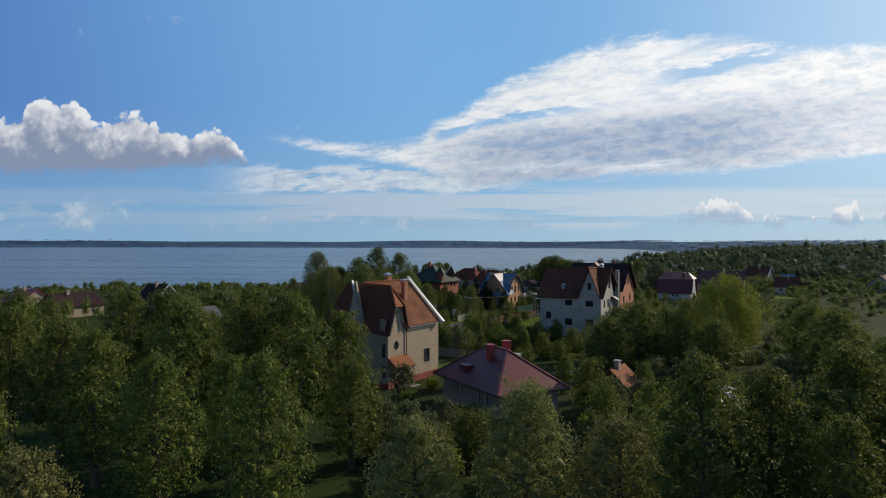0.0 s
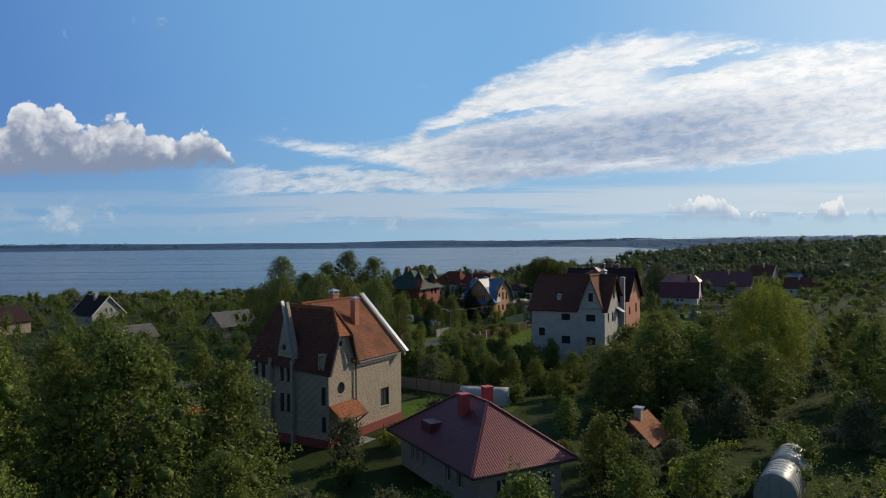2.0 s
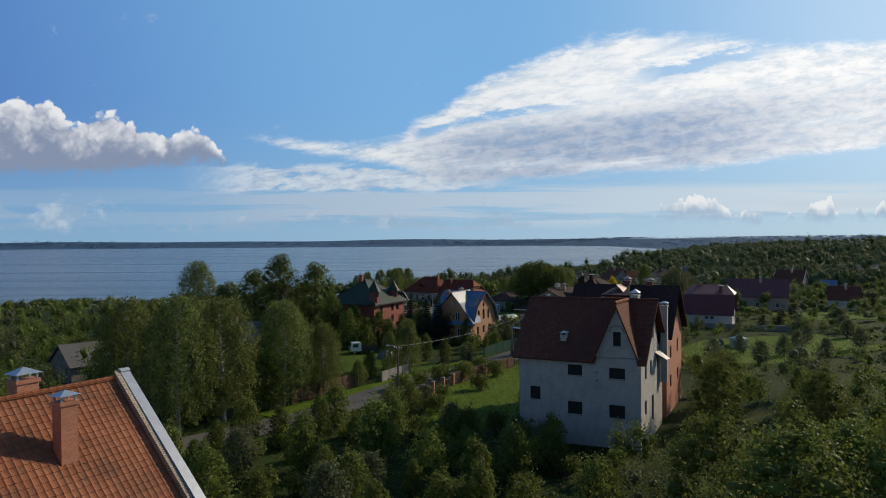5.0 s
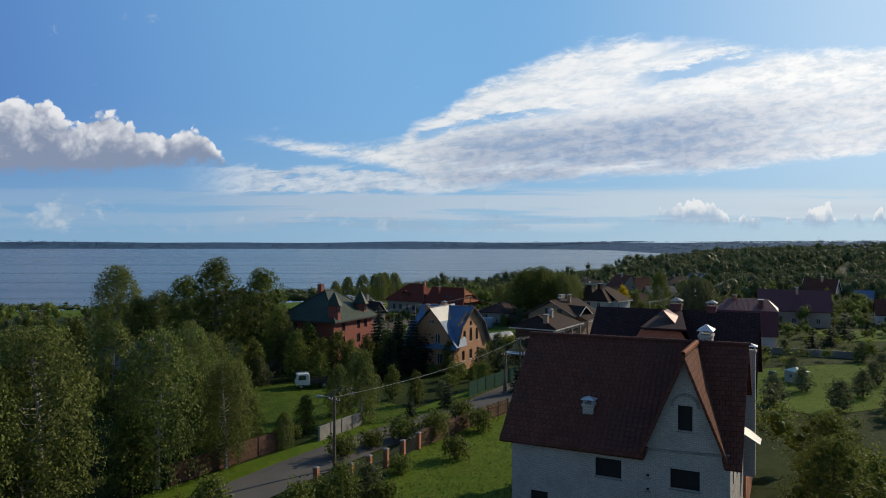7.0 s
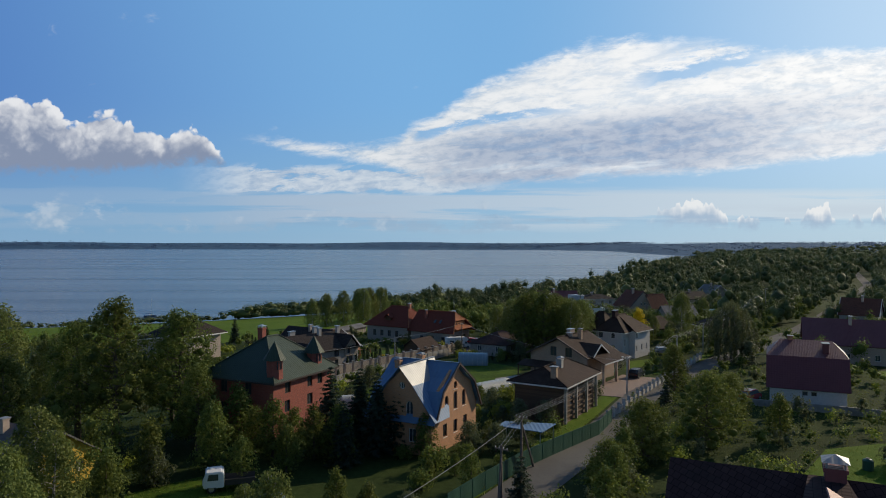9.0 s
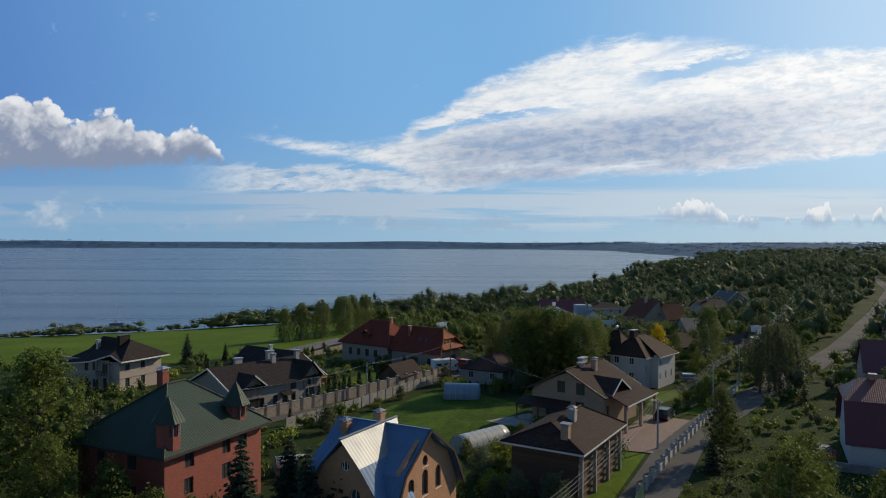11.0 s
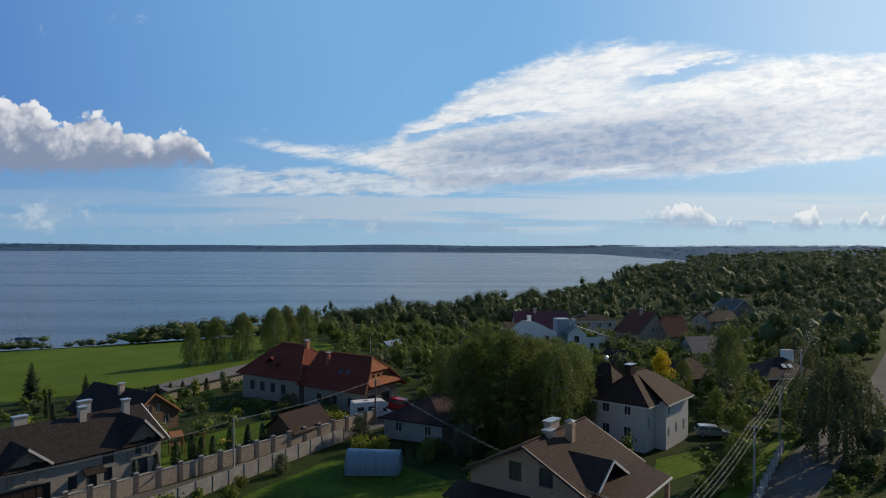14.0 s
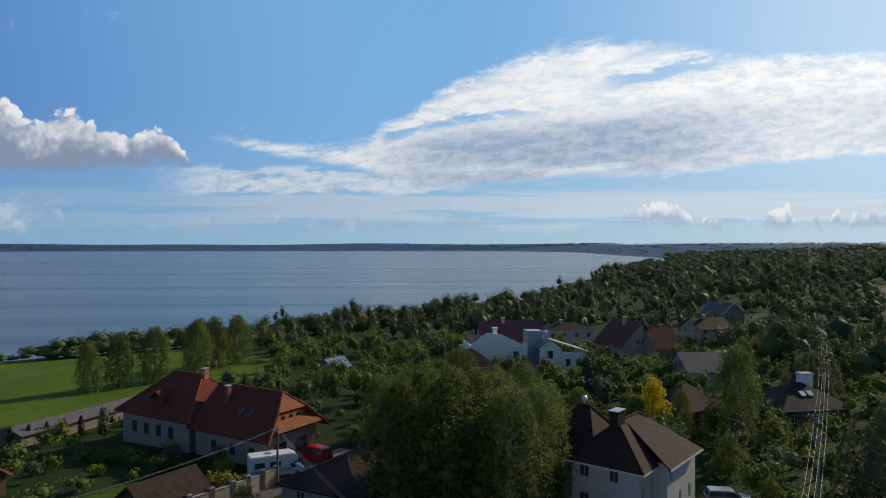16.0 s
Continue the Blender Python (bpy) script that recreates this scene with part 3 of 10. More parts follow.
def hgt(x, y):
    return float(height(np.array([x]), np.array([y]))[0])


def add_mesh(name, verts, faces, mat, uvs=None, parent=None, smooth_shade=False):
    me = bpy.data.meshes.new(name)
    me.from_pydata(verts, [], faces)
    me.materials.append(mat)
    if uvs is not None:
        lay = me.uv_layers.new(name="uv")
        lay.data.foreach_set("uv", np.asarray(uvs, dtype=np.float32).ravel())
    if smooth_shade:
        me.polygons.foreach_set("use_smooth", np.ones(len(me.polygons), bool))
    me.update()
    ob = new(name, me)
    if parent is not None:
        ob.parent = parent
    return ob


def stretch(a, b, near0, near1, step, grow=1.16):
    """Grid lines, even between near0 and near1, growing outside."""
    mid = list(np.arange(near0, near1 + step, step))
    lo, hi, s = [], [], step
    v = near0
    while v > a:
        s *= grow
        v -= s
        lo.append(max(v, a))
    s, v = step, mid[-1]
    while v < b:
        s *= grow
        v += s
        hi.append(min(v, b))
    return np.array(lo[::-1] + mid + hi)


def make_ground():
    xs, ys = stretch(-4600, 4600, -150, 200, 5.0), stretch(-900, 4900, -40, 480, 5.0)
    X, Y = np.meshgrid(xs, ys)
    Z = height(X, Y)
    nx, ny = len(xs), len(ys)
    verts = np.stack([X.ravel(), Y.ravel(), Z.ravel()], 1).tolist()
    idx = np.arange(nx * ny).reshape(ny, nx)
    faces = np.stack([idx[:-1, :-1], idx[:-1, 1:], idx[1:, 1:], idx[1:, :-1]], -1).reshape(-1, 4).tolist()
    ob = add_mesh("ground", verts, faces, M["ground"], smooth_shade=True)
    # ground past 1250 m gets the colour with haze mixed in
    ob.data.materials.append(M["haze_wood"])
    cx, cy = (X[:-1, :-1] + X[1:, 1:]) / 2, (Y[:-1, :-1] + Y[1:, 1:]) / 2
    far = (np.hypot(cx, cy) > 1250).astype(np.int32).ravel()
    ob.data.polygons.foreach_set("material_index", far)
    tagged(ob, "green sloping village ground with grass and soil", "ground", kind="structure")
    w = add_mesh("water", [(-4700, -1400, WATER), (4700, -1400, WATER), (4700, 4900, WATER), (-4700, 4900, WATER)], [(0, 1, 2, 3)], M["water"])
    tagged(w, "calm blue lake with faint ripple lines", "lake", kind="structure")


make_ground()


def ribbon(name, pts, width, mat, lift, label, category, step=3.0):
    """A strip along a line of plan points that lies on the ground."""
    P = [Vector(p) for p in pts]
    line = []
    for a, b in zip(P, P[1:]):
        n = max(1, int((b - a).length / step))
        line += [a.lerp(b, i / n) for i in range(n)]
    line.append(P[-1])
    verts, faces, uvs, run = [], [], [], 0.0
    for i, p in enumerate(line):
        d = (line[min(i + 1, len(line) - 1)] - line[max(i - 1, 0)]).normalized()
        s = Vector((d.y, -d.x)) * width / 2
        for k in (-1, -0.33, 0.33, 1):
            q = p + s * k
            verts.append((q.x, q.y, hgt(q.x, q.y) + lift + 0.03 * (1 - k * k)))
        if i:
            b = 4 * i
            for j in range(3):
                faces.append((b - 4 + j, b - 3 + j, b + 1 + j, b + j))
    ob = add_mesh(name, verts, faces, mat, smooth_shade=True)
    lay = ob.data.uv_layers.new(name="uv")
    for lp in ob.data.loops:
        v = ob.data.vertices[lp.vertex_index].co
        lay.data[lp.index].uv = (v.x, v.y)
    return tagged(ob, label, category, kind="structure")


def patch(name, poly, mat, lift, label, category, cell=4.0):
    """A flat-lying sheet over a plan polygon that follows the ground."""
    bm = bmesh.new()
    bm.faces.new([bm.verts.new((x, y, 0)) for x, y in poly])
    bmesh.ops.triangulate(bm, faces=bm.faces[:])
    for _ in range(7):
        long = [e for e in bm.edges if e.calc_length() > cell]
        if not long:
            break
        bmesh.ops.subdivide_edges(bm, edges=long, cuts=1)
        bmesh.ops.triangulate(bm, faces=bm.faces[:])
    xs = np.array([v.co.x for v in bm.verts])
    ys = np.array([v.co.y for v in bm.verts])
    for v, z in zip(bm.verts, height(xs, ys)):
        v.co.z = z + lift
    bmesh.ops.recalc_face_normals(bm, faces=bm.faces[:])
    for f in bm.faces:
        if f.normal.z < 0:
            f.normal_flip()
    uv = bm.loops.layers.uv.new("uv")
    for f in bm.faces:
        for lp in f.loops:
            lp[uv].uv = (lp.vert.co.x, lp.vert.co.y)
    me = bpy.data.meshes.new(name)
    bm.to_mesh(me)
    bm.free()
    me.materials.append(mat)
    return tagged(new(name, me), label, category, kind="structure")


ROAD = [(-60, 95), (-25, 125), (-2, 149), (8, 165), (15.5, 175), (24, 187), (33, 200.5), (41, 214), (54.5, 238), (65, 252.5), (75, 264), (98, 289), (122, 317), (146, 347), (200, 418), (295, 548), (420, 760)]
ribbon("road", ROAD, 5.6, M["road"], 0.10, "narrow grey worn asphalt village road", "road")
ribbon("lane", [(-10.5, 243), (0.6, 257), (9.8, 266.8), (21.2, 282), (30, 294)], 3.0, M["road"], 0.09, "narrow grey lane behind the stone wall", "lane")
patch("field", [(-175, 340), (-60, 308), (-35, 312), (-14, 325), (6, 345), (14, 372), (8, 398), (-20, 440), (-55, 432), (-95, 402), (-140, 388), (-240, 360)], M["field"], 0.06, "bright green sunlit meadow by the shore", "field", 6)
patch("lawn_1", [(8, 240), (10, 253), (24.5, 276), (30, 272), (38, 262), (33, 247), (29, 238), (18, 236)], M["lawn"], 0.07, "mown garden lawn with long shadows", "lawn")
patch("lawn_2", [(4, 266), (20, 284), (12, 294), (-4, 276)], M["lawn"], 0.07, "green lawn of the walled garden", "lawn")
patch("lawn_3", [(-1, 96), (8, 92), (13, 104), (3, 112), (-3, 104)], M["lawn"], 0.07, "mown lawn beside the yellow brick house", "lawn")
patch("lawn_4", [(-22, 262), (-12, 258), (-10, 290), (-22, 294)], M["lawn"], 0.07, "lawn beside the beige mansion", "lawn")
patch("lawn_5", [(8, 140), (19, 142), (28, 172), (24, 181), (12, 161)], M["field"], 0.06, "rough sunlit grass beside the road", "grass")
patch("lawn_6", [(-12, 168), (8, 172), (13, 181), (-4, 200), (-14, 190)], M["lawn"], 0.07, "grass clearing with parked old vehicles", "grass")
patch("lawn_7", [(60, 175), (95, 190), (92, 212), (66, 206), (52, 190)], M["field"], 0.06, "sunlit orchard grass", "grass")
patch("lawn_8", [(100, 238), (125, 235), (128, 258), (104, 256)], M["field"], 0.06, "bright garden grass", "grass")
patch("lawn_9", [(58, 262), (66, 268), (70, 276), (62, 272)], M["field"], 0.06, "grass by the white stucco house", "grass")
patch("forecourt", [(45, 238), (52, 234.5), (63, 251), (56, 256), (50, 247)], M["paver"], 0.10, "reddish brick paved forecourt", "paving")
patch("driveway", [(24, 287), (31, 292), (38, 303), (33, 306), (25, 298)], M["gravel"], 0.10, "sandy paved drive in front of the garages", "paving")
patch("yard", [(31, 252), (38, 256), (41, 251), (37, 246)], M["concrete"], 0.09, "round pale paved terrace", "paving")
ribbon("verge", [(12.5, 178), (20, 189), (29, 202.5), (37, 216), (48, 236)], 2.6, M["field"], 0.07, "strip of bright grass beside the road", "verge")
ribbon("verge_left", [(-9, 148), (2, 162), (10, 174)], 3.4, M["field"], 0.07, "strip of bright grass beside the road", "verge")
ribbon("verge_far", [(63, 256), (73, 268), (85, 283)], 2.6, M["field"], 0.07, "strip of bright grass beside the road", "verge")

# ---------------------------------------------------------------- builders
import collections

from mathutils.geometry import delaunay_2d_cdt


def part(name, bm, mat, parent, label=""):
    """One mesh object out of a bmesh, under a thing or a part."""
    me = bpy.data.meshes.new(name)
    bm.to_mesh(me)
    bm.free()
    for mm in (mat if isinstance(mat, (list, tuple)) else [mat]):
        me.materials.append(mm)
    ob = new(name, me)
    if parent is not None:
        ob.parent = parent
    if label:
        tagged(ob, label)
    return ob


def thing(name, x, y, z, turn, label, category, group="", kind=""):
    ob = new(name)
    ob.empty_display_size = 0.3
    ob.matrix_basis = pose(x, y, z, 0, 0, turn)
    return tagged(ob, label, category, group, kind)


def box(bm, x0, y0, z0, x1, y1, z1, bevel=0.0):
    vs = [bm.verts.new(c) for c in ((x0, y0, z0), (x1, y0, z0), (x1, y1, z0), (x0, y1, z0), (x0, y0, z1), (x1, y0, z1), (x1, y1, z1), (x0, y1, z1))]
    fs = [bm.faces.new([vs[i] for i in q]) for q in ((3, 2, 1, 0), (4, 5, 6, 7), (0, 1, 5, 4), (1, 2, 6, 5), (2, 3, 7, 6), (3, 0, 4, 7))]
    if bevel:
        bmesh.ops.bevel(bm, geom=list({e for f in fs for e in f.edges}), offset=bevel, segments=2, affect="EDGES")
    return fs


def box_uv(bm):
    """Lays metre-sized coordinates on every face by its own plane."""
    uv = bm.loops.layers.uv.verify()
    bm.normal_update()
    for f in bm.faces:
        n = f.normal
        if abs(n.z) > 0.95:
            ax, ay = Vector((1, 0, 0)), Vector((0, 1, 0))
        else:
            ax = Vector((-n.y, n.x, 0)).normalized()
            ay = n.cross(ax)
        for lp in f.loops:
            lp[uv].uv = (lp.vert.co @ ax, lp.vert.co @ ay)


def tube(bm, pts, radii, sides=8, cap=True):
    """A tapered tube through points."""
    rings = []
    for i, p in enumerate(pts):
        d = (Vector(pts[min(i + 1, len(pts) - 1)]) - Vector(pts[max(i - 1, 0)])).normalized()
        a = d.orthogonal().normalized() if abs(d.z) < 0.99 else Vector((1, 0, 0))
        b = d.cross(a)
        r = radii[i] if isinstance(radii, (list, tuple)) else radii
        rings.append([bm.verts.new(Vector(p) + (a * math.cos(2 * math.pi * k / sides) + b * math.sin(2 * math.pi * k / sides)) * r) for k in range(sides)])
    for r0, r1 in zip(rings, rings[1:]):
        for k in range(sides):
            bm.faces.new((r0[k], r0[(k + 1) % sides], r1[(k + 1) % sides], r1[k]))
    if cap:
        bm.faces.new(rings[0][::-1])
        bm.faces.new(rings[-1])


def hole_shape(s, z, w, h, kind):
    if kind == "round":
        return [(s + w / 2 * math.cos(a), z + h / 2 + h / 2 * math.sin(a)) for a in np.linspace(0, 2 * math.pi, 15)[:-1]]
    if kind == "arch":
        return [(s - w / 2, z), (s + w / 2, z)] + [(s + w / 2 * math.cos(a), z + h - w / 2 + w / 2 * math.sin(a)) for a in np.linspace(0, math.pi, 9)]
    return [(s - w / 2, z), (s + w / 2, z), (s + w / 2, z + h), (s - w / 2, z + h)]


def in_loop(lp, c):
    r = False
    for (ax, ay), (bx, by) in zip(lp, lp[1:] + lp[:1]):
        if (ay > c.y) != (by > c.y) and c.x < (bx - ax) * (c.y - ay) / (by - ay) + ax:
            r = not r
    return r


def panel(bm, a, b, outer, holes, thick):
    """A wall slab from plan point a to b; outer and holes are loops of (run, height). Its outside lies to the right of a->b."""
    a, b = Vector((*a, 0)), Vector((*b, 0))
    d = (b - a).normalized()
    n = Vector((d.y, -d.x, 0))
    loops = [outer] + holes
    flat = [Vector(p) for lp in loops for p in lp]
    edges, k = [], 0
    for lp in loops:
        edges += [(k + i, k + (i + 1) % len(lp)) for i in range(len(lp))]
        k += len(lp)
    pts, _, tris, _, _, _ = delaunay_2d_cdt(flat, edges, [], 0, 1e-5)
    keep = []
    for f in tris:
        c = sum((pts[i] for i in f), Vector((0, 0))) / len(f)
        if in_loop(outer, c) and not any(in_loop(h, c) for h in holes):
            keep.append(f)
    sides = []
    for off in (0.0, -thick):
        vs = [bm.verts.new(a + d * p.x + n * off + Vector((0, 0, p.y))) for p in pts]
        for f in keep:
            bm.faces.new([vs[i] for i in f])
        sides.append(vs)
    count = collections.Counter(tuple(sorted((f[i], f[(i + 1) % len(f)]))) for f in keep for i in range(len(f)))
    for (i, j), c in count.items():
        if c == 1:
            bm.faces.new((sides[0][i], sides[0][j], sides[1][j], sides[1][i]))
    for v in [v for v in bm.verts if not v.link_faces]:
        bm.verts.remove(v)
    return a, d, n


def window_parts(parent, a, d, n, s, z, w, h, kind, frame_mat, recess=0.14, glazed=True, bars=1, sill=None):
    """A frame with bars, its pane and a sill, set back in a hole of a wall."""
    lp = hole_shape(s, z, w, h, kind)
    c = Vector((sum(p[0] for p in lp) / len(lp), sum(p[1] for p in lp) / len(lp)))
    t = 0.07
    inner = [((p[0] - c.x) * (1 - 2 * t / w) + c.x, (p[1] - c.y) * (1 - 2 * t / h) + c.y) for p in lp]
    bm = bmesh.new()

    def at(p, off):
        return bm.verts.new(a + d * p[0] + n * off + Vector((0, 0, p[1])))
    rows = []
    for off in (-recess, -recess - 0.06):
        rows.append(([at(p, off) for p in lp], [at(p, off) for p in inner]))
    k = len(lp)
    for i in range(k):
        j = (i + 1) % k
        bm.faces.new((rows[0][0][i], rows[0][0][j], rows[0][1][j], rows[0][1][i]))
        bm.faces.new((rows[0][1][i], rows[0][1][j], rows[1][1][j], rows[1][1][i]))
    for q in range(bars):
        x = s - w / 2 + w * (q + 1) / (bars + 1)
        vs = [at((x + e, zz), -recess + o) for o in (0.01, -0.05) for e, zz in ((-0.03, z + t), (0.03, z + t), (0.03, z + h - t), (-0.03, z + h - t))]
        bm.faces.new(vs[:4])
        for i in range(4):
            bm.faces.new((vs[i], vs[(i + 1) % 4], vs[4 + (i + 1) % 4], vs[4 + i]))
    bmesh.ops.recalc_face_normals(bm, faces=bm.faces[:])
    win = part("window", bm, frame_mat, parent)
    bm = bmesh.new()
    bm.faces.new([at(p, -recess - 0.03) for p in inner])
    bm.faces.new([at(p, -recess - 0.045) for p in inner][::-1])
    # unglazed: a dark sheet replaces glass and imitates the room's shade
    part("pane", bm, M["glass"] if glazed else M["room_shade"], win)
    if sill is not None:
        bm = bmesh.new()
        vs = [bm.verts.new(a + d * (s + e * (w / 2 + 0.08)) + n * o + Vector((0, 0, z + zz))) for e, o, zz in
              ((-1, -recess, -0.02), (1, -recess, -0.02), (1, 0.07, -0.05), (-1, 0.07, -0.05), (-1, -recess, -0.08), (1, -recess, -0.08), (1, 0.07, -0.09), (-1, 0.07, -0.09))]
        for q in ((0, 1, 2, 3), (7, 6, 5, 4), (3, 2, 6, 7), (0, 3, 7, 4), (1, 5, 6, 2)):
            bm.faces.new([vs[i] for i in q])
        part("sill", bm, sill, win)
    return win


def wall(parent, mat, a, b, z0, top, windows=(), frame_mat=None, thick=0.38, name="wall", glazed=True, sill=None, plinth=None, recess=0.14):
    """top: a height, or loop points (run, height) from the far end back to the start. windows: (run, bottom, width, height[, kind[, bars]])."""
    L = math.hypot(b[0] - a[0], b[1] - a[1])
    tops = [(L, top), (0, top)] if isinstance(top, (int, float)) else list(top)
    wins = [(*w[:4], w[4] if len(w) > 4 else "rect", w[5] if len(w) > 5 else 1) for w in windows]
    bm = bmesh.new()
    A, d, n = panel(bm, a, b, [(0, z0), (L, z0)] + tops, [hole_shape(*w[:5]) for w in wins], thick)
    bmesh.ops.recalc_face_normals(bm, faces=bm.faces[:])
    box_uv(bm)
    ob = part(name, bm, mat, parent)
    for w in wins:
        window_parts(parent, A, d, n, *w[:5], frame_mat or M["white_trim"], recess, glazed=glazed, bars=w[5], sill=sill)
    if plinth:
        pm, ph = plinth
        bm = bmesh.new()
        panel(bm, Vector(a) + (n.xy * 0.05), Vector(b) + (n.xy * 0.05), [(-0.05, z0), (L + 0.05, z0), (L + 0.05, z0 + ph), (-0.05, z0 + ph)], [], 0.06)
        bmesh.ops.recalc_face_normals(bm, faces=bm.faces[:])
        box_uv(bm)
        part("plinth", bm, pm, parent)
    return ob


def slab(parent, pts, mat, thick=0.14, name="roof", label=""):
    """A roof plane: a flat polygon, thickened downwards."""
    P = [Vector(p) for p in pts]
    n = Vector((0, 0, 0))
    for i in range(len(P)):
        n += (P[i] - P[0]).cross(P[(i + 1) % len(P)] - P[0])
    n.normalize()
    if n.z < 0:
        P, n = P[::-1], -n
    bm = bmesh.new()
    up = [bm.verts.new(p) for p in P]
    dn = [bm.verts.new(p - n * thick) for p in P]
    bm.faces.new(up)
    bm.faces.new(dn[::-1])
    for i in range(len(P)):
        j = (i + 1) % len(P)
        bm.faces.new((up[j], up[i], dn[i], dn[j]))
    box_uv(bm)
    return part(name, bm, mat, parent, label)


def ridge_tiles(parent, p, q, mat, r=0.11, step=0.36, name="ridge_cap", single=False):
    """Half-round ridge tiles, each lapping the next; single: every tile an object of its own."""
    p, q = Vector(p), Vector(q)
    d = (q - p)
    n = max(1, int(d.length / step))
    d /= n
    f = d.normalized()
    s = f.cross(Vector((0, 0, 1)))
    s = s.normalized() if s.length > 0.1 else Vector((1, 0, 0))
    u = s.cross(f)
    arc = np.linspace(-0.3, math.pi + 0.3, 6)
    if single:
        bm = bmesh.new()
        rings = [[bm.verts.new((x, rr * math.cos(t), rr * math.sin(t))) for t in arc] for x, rr in ((0, r), (d.length * 1.06, r * 1.28))]
        for k in range(5):
            bm.faces.new((rings[0][k], rings[0][k + 1], rings[1][k + 1], rings[1][k]))
        bm.faces.new(rings[1])
        box_uv(bm)
        me = bpy.data.meshes.new("ridge_tile")
        bm.to_mesh(me)
        bm.free()
        me.materials.append(mat)
        turn = Matrix((f, s, u)).transposed().to_4x4()
        for i in range(n):
            o = new("ridge_tile", me)
            o.parent = parent
            o.matrix_basis = Matrix.Translation(p + d * i) @ turn
        return None
    bm = bmesh.new()
    rings = [[bm.verts.new(c + s * rr * math.cos(t) + u * rr * math.sin(t)) for t in arc] for i in range(n) for c, rr in ((p + d * i, r), (p + d * (i + 0.98), r * 1.28))]
    for r0, r1 in zip(rings, rings[1:]):
        for k in range(5):
            bm.faces.new((r0[k], r0[k + 1], r1[k + 1], r1[k]))
    bm.faces.new(rings[-1])
    box_uv(bm)
    return part(name, bm, mat, parent)


def strip(parent, p, q, w, h, mat, name="trim", up=(0, 0, 1)):
    """A straight bar of section w by h from p to q, its top on the line."""
    p, q = Vector(p), Vector(q)
    d = (q - p).normalized()
    s = d.cross(Vector(up))
    s = (s if s.length > 0.05 else Vector((1, 0, 0))).normalized() * w / 2
    u = s.cross(d).normalized() * h
    bm = bmesh.new()
    vs = [bm.verts.new(c) for e in (p, q) for c in (e - s, e + s, e + s - u, e - s - u)]
    for f in ((0, 1, 5, 4), (1, 2, 6, 5), (2, 3, 7, 6), (3, 0, 4, 7), (3, 2, 1, 0), (4, 5, 6, 7)):
        bm.faces.new([vs[i] for i in f])
    bmesh.ops.recalc_face_normals(bm, faces=bm.faces[:])
    box_uv(bm)
    return part(name, bm, mat, parent)


def chimney(parent, x, y, z0, z1, w, d, mat, cap="zinc", cowl=True):
    """A brick stack with a corbel, a flue hood on four posts and a pyramid cap."""
    bm = bmesh.new()
    box(bm, x - w / 2, y - d / 2, z0, x + w / 2, y + d / 2, z1 - 0.16)
    box(bm, x - w / 2 - 0.06, y - d / 2 - 0.06, z1 - 0.16, x + w / 2 + 0.06, y + d / 2 + 0.06, z1)
    box_uv(bm)
    st = part("chimney", bm, mat, parent)
    if cowl:
        bm = bmesh.new()
        for sx in (-1, 1):
            for sy in (-1, 1):
                cx, cy = x + sx * (w / 2 - 0.06), y + sy * (d / 2 - 0.06)
                box(bm, cx - 0.04, cy - 0.04, z1, cx + 0.04, cy + 0.04, z1 + 0.25)
        e = 0.12
        base = [bm.verts.new((x + a * (w / 2 + e), y + b * (d / 2 + e), z1 + 0.25)) for a, b in ((-1, -1), (1, -1), (1, 1), (-1, 1))]
        tip = bm.verts.new((x, y, z1 + 0.25 + 0.3 * max(w, d)))
        bm.faces.new(base[::-1])
        for i in range(4):
            bm.faces.new((base[i], base[(i + 1) % 4], tip))
        box_uv(bm)
        part("cowl", bm, M[cap], st)
    else:
        bm = bmesh.new()
        box(bm, x - w / 2 - 0.12, y - d / 2 - 0.12, z1 + 0.002, x + w / 2 + 0.12, y + d / 2 + 0.12, z1 + 0.09)
        part("cap", bm, M[cap], st)
    return st


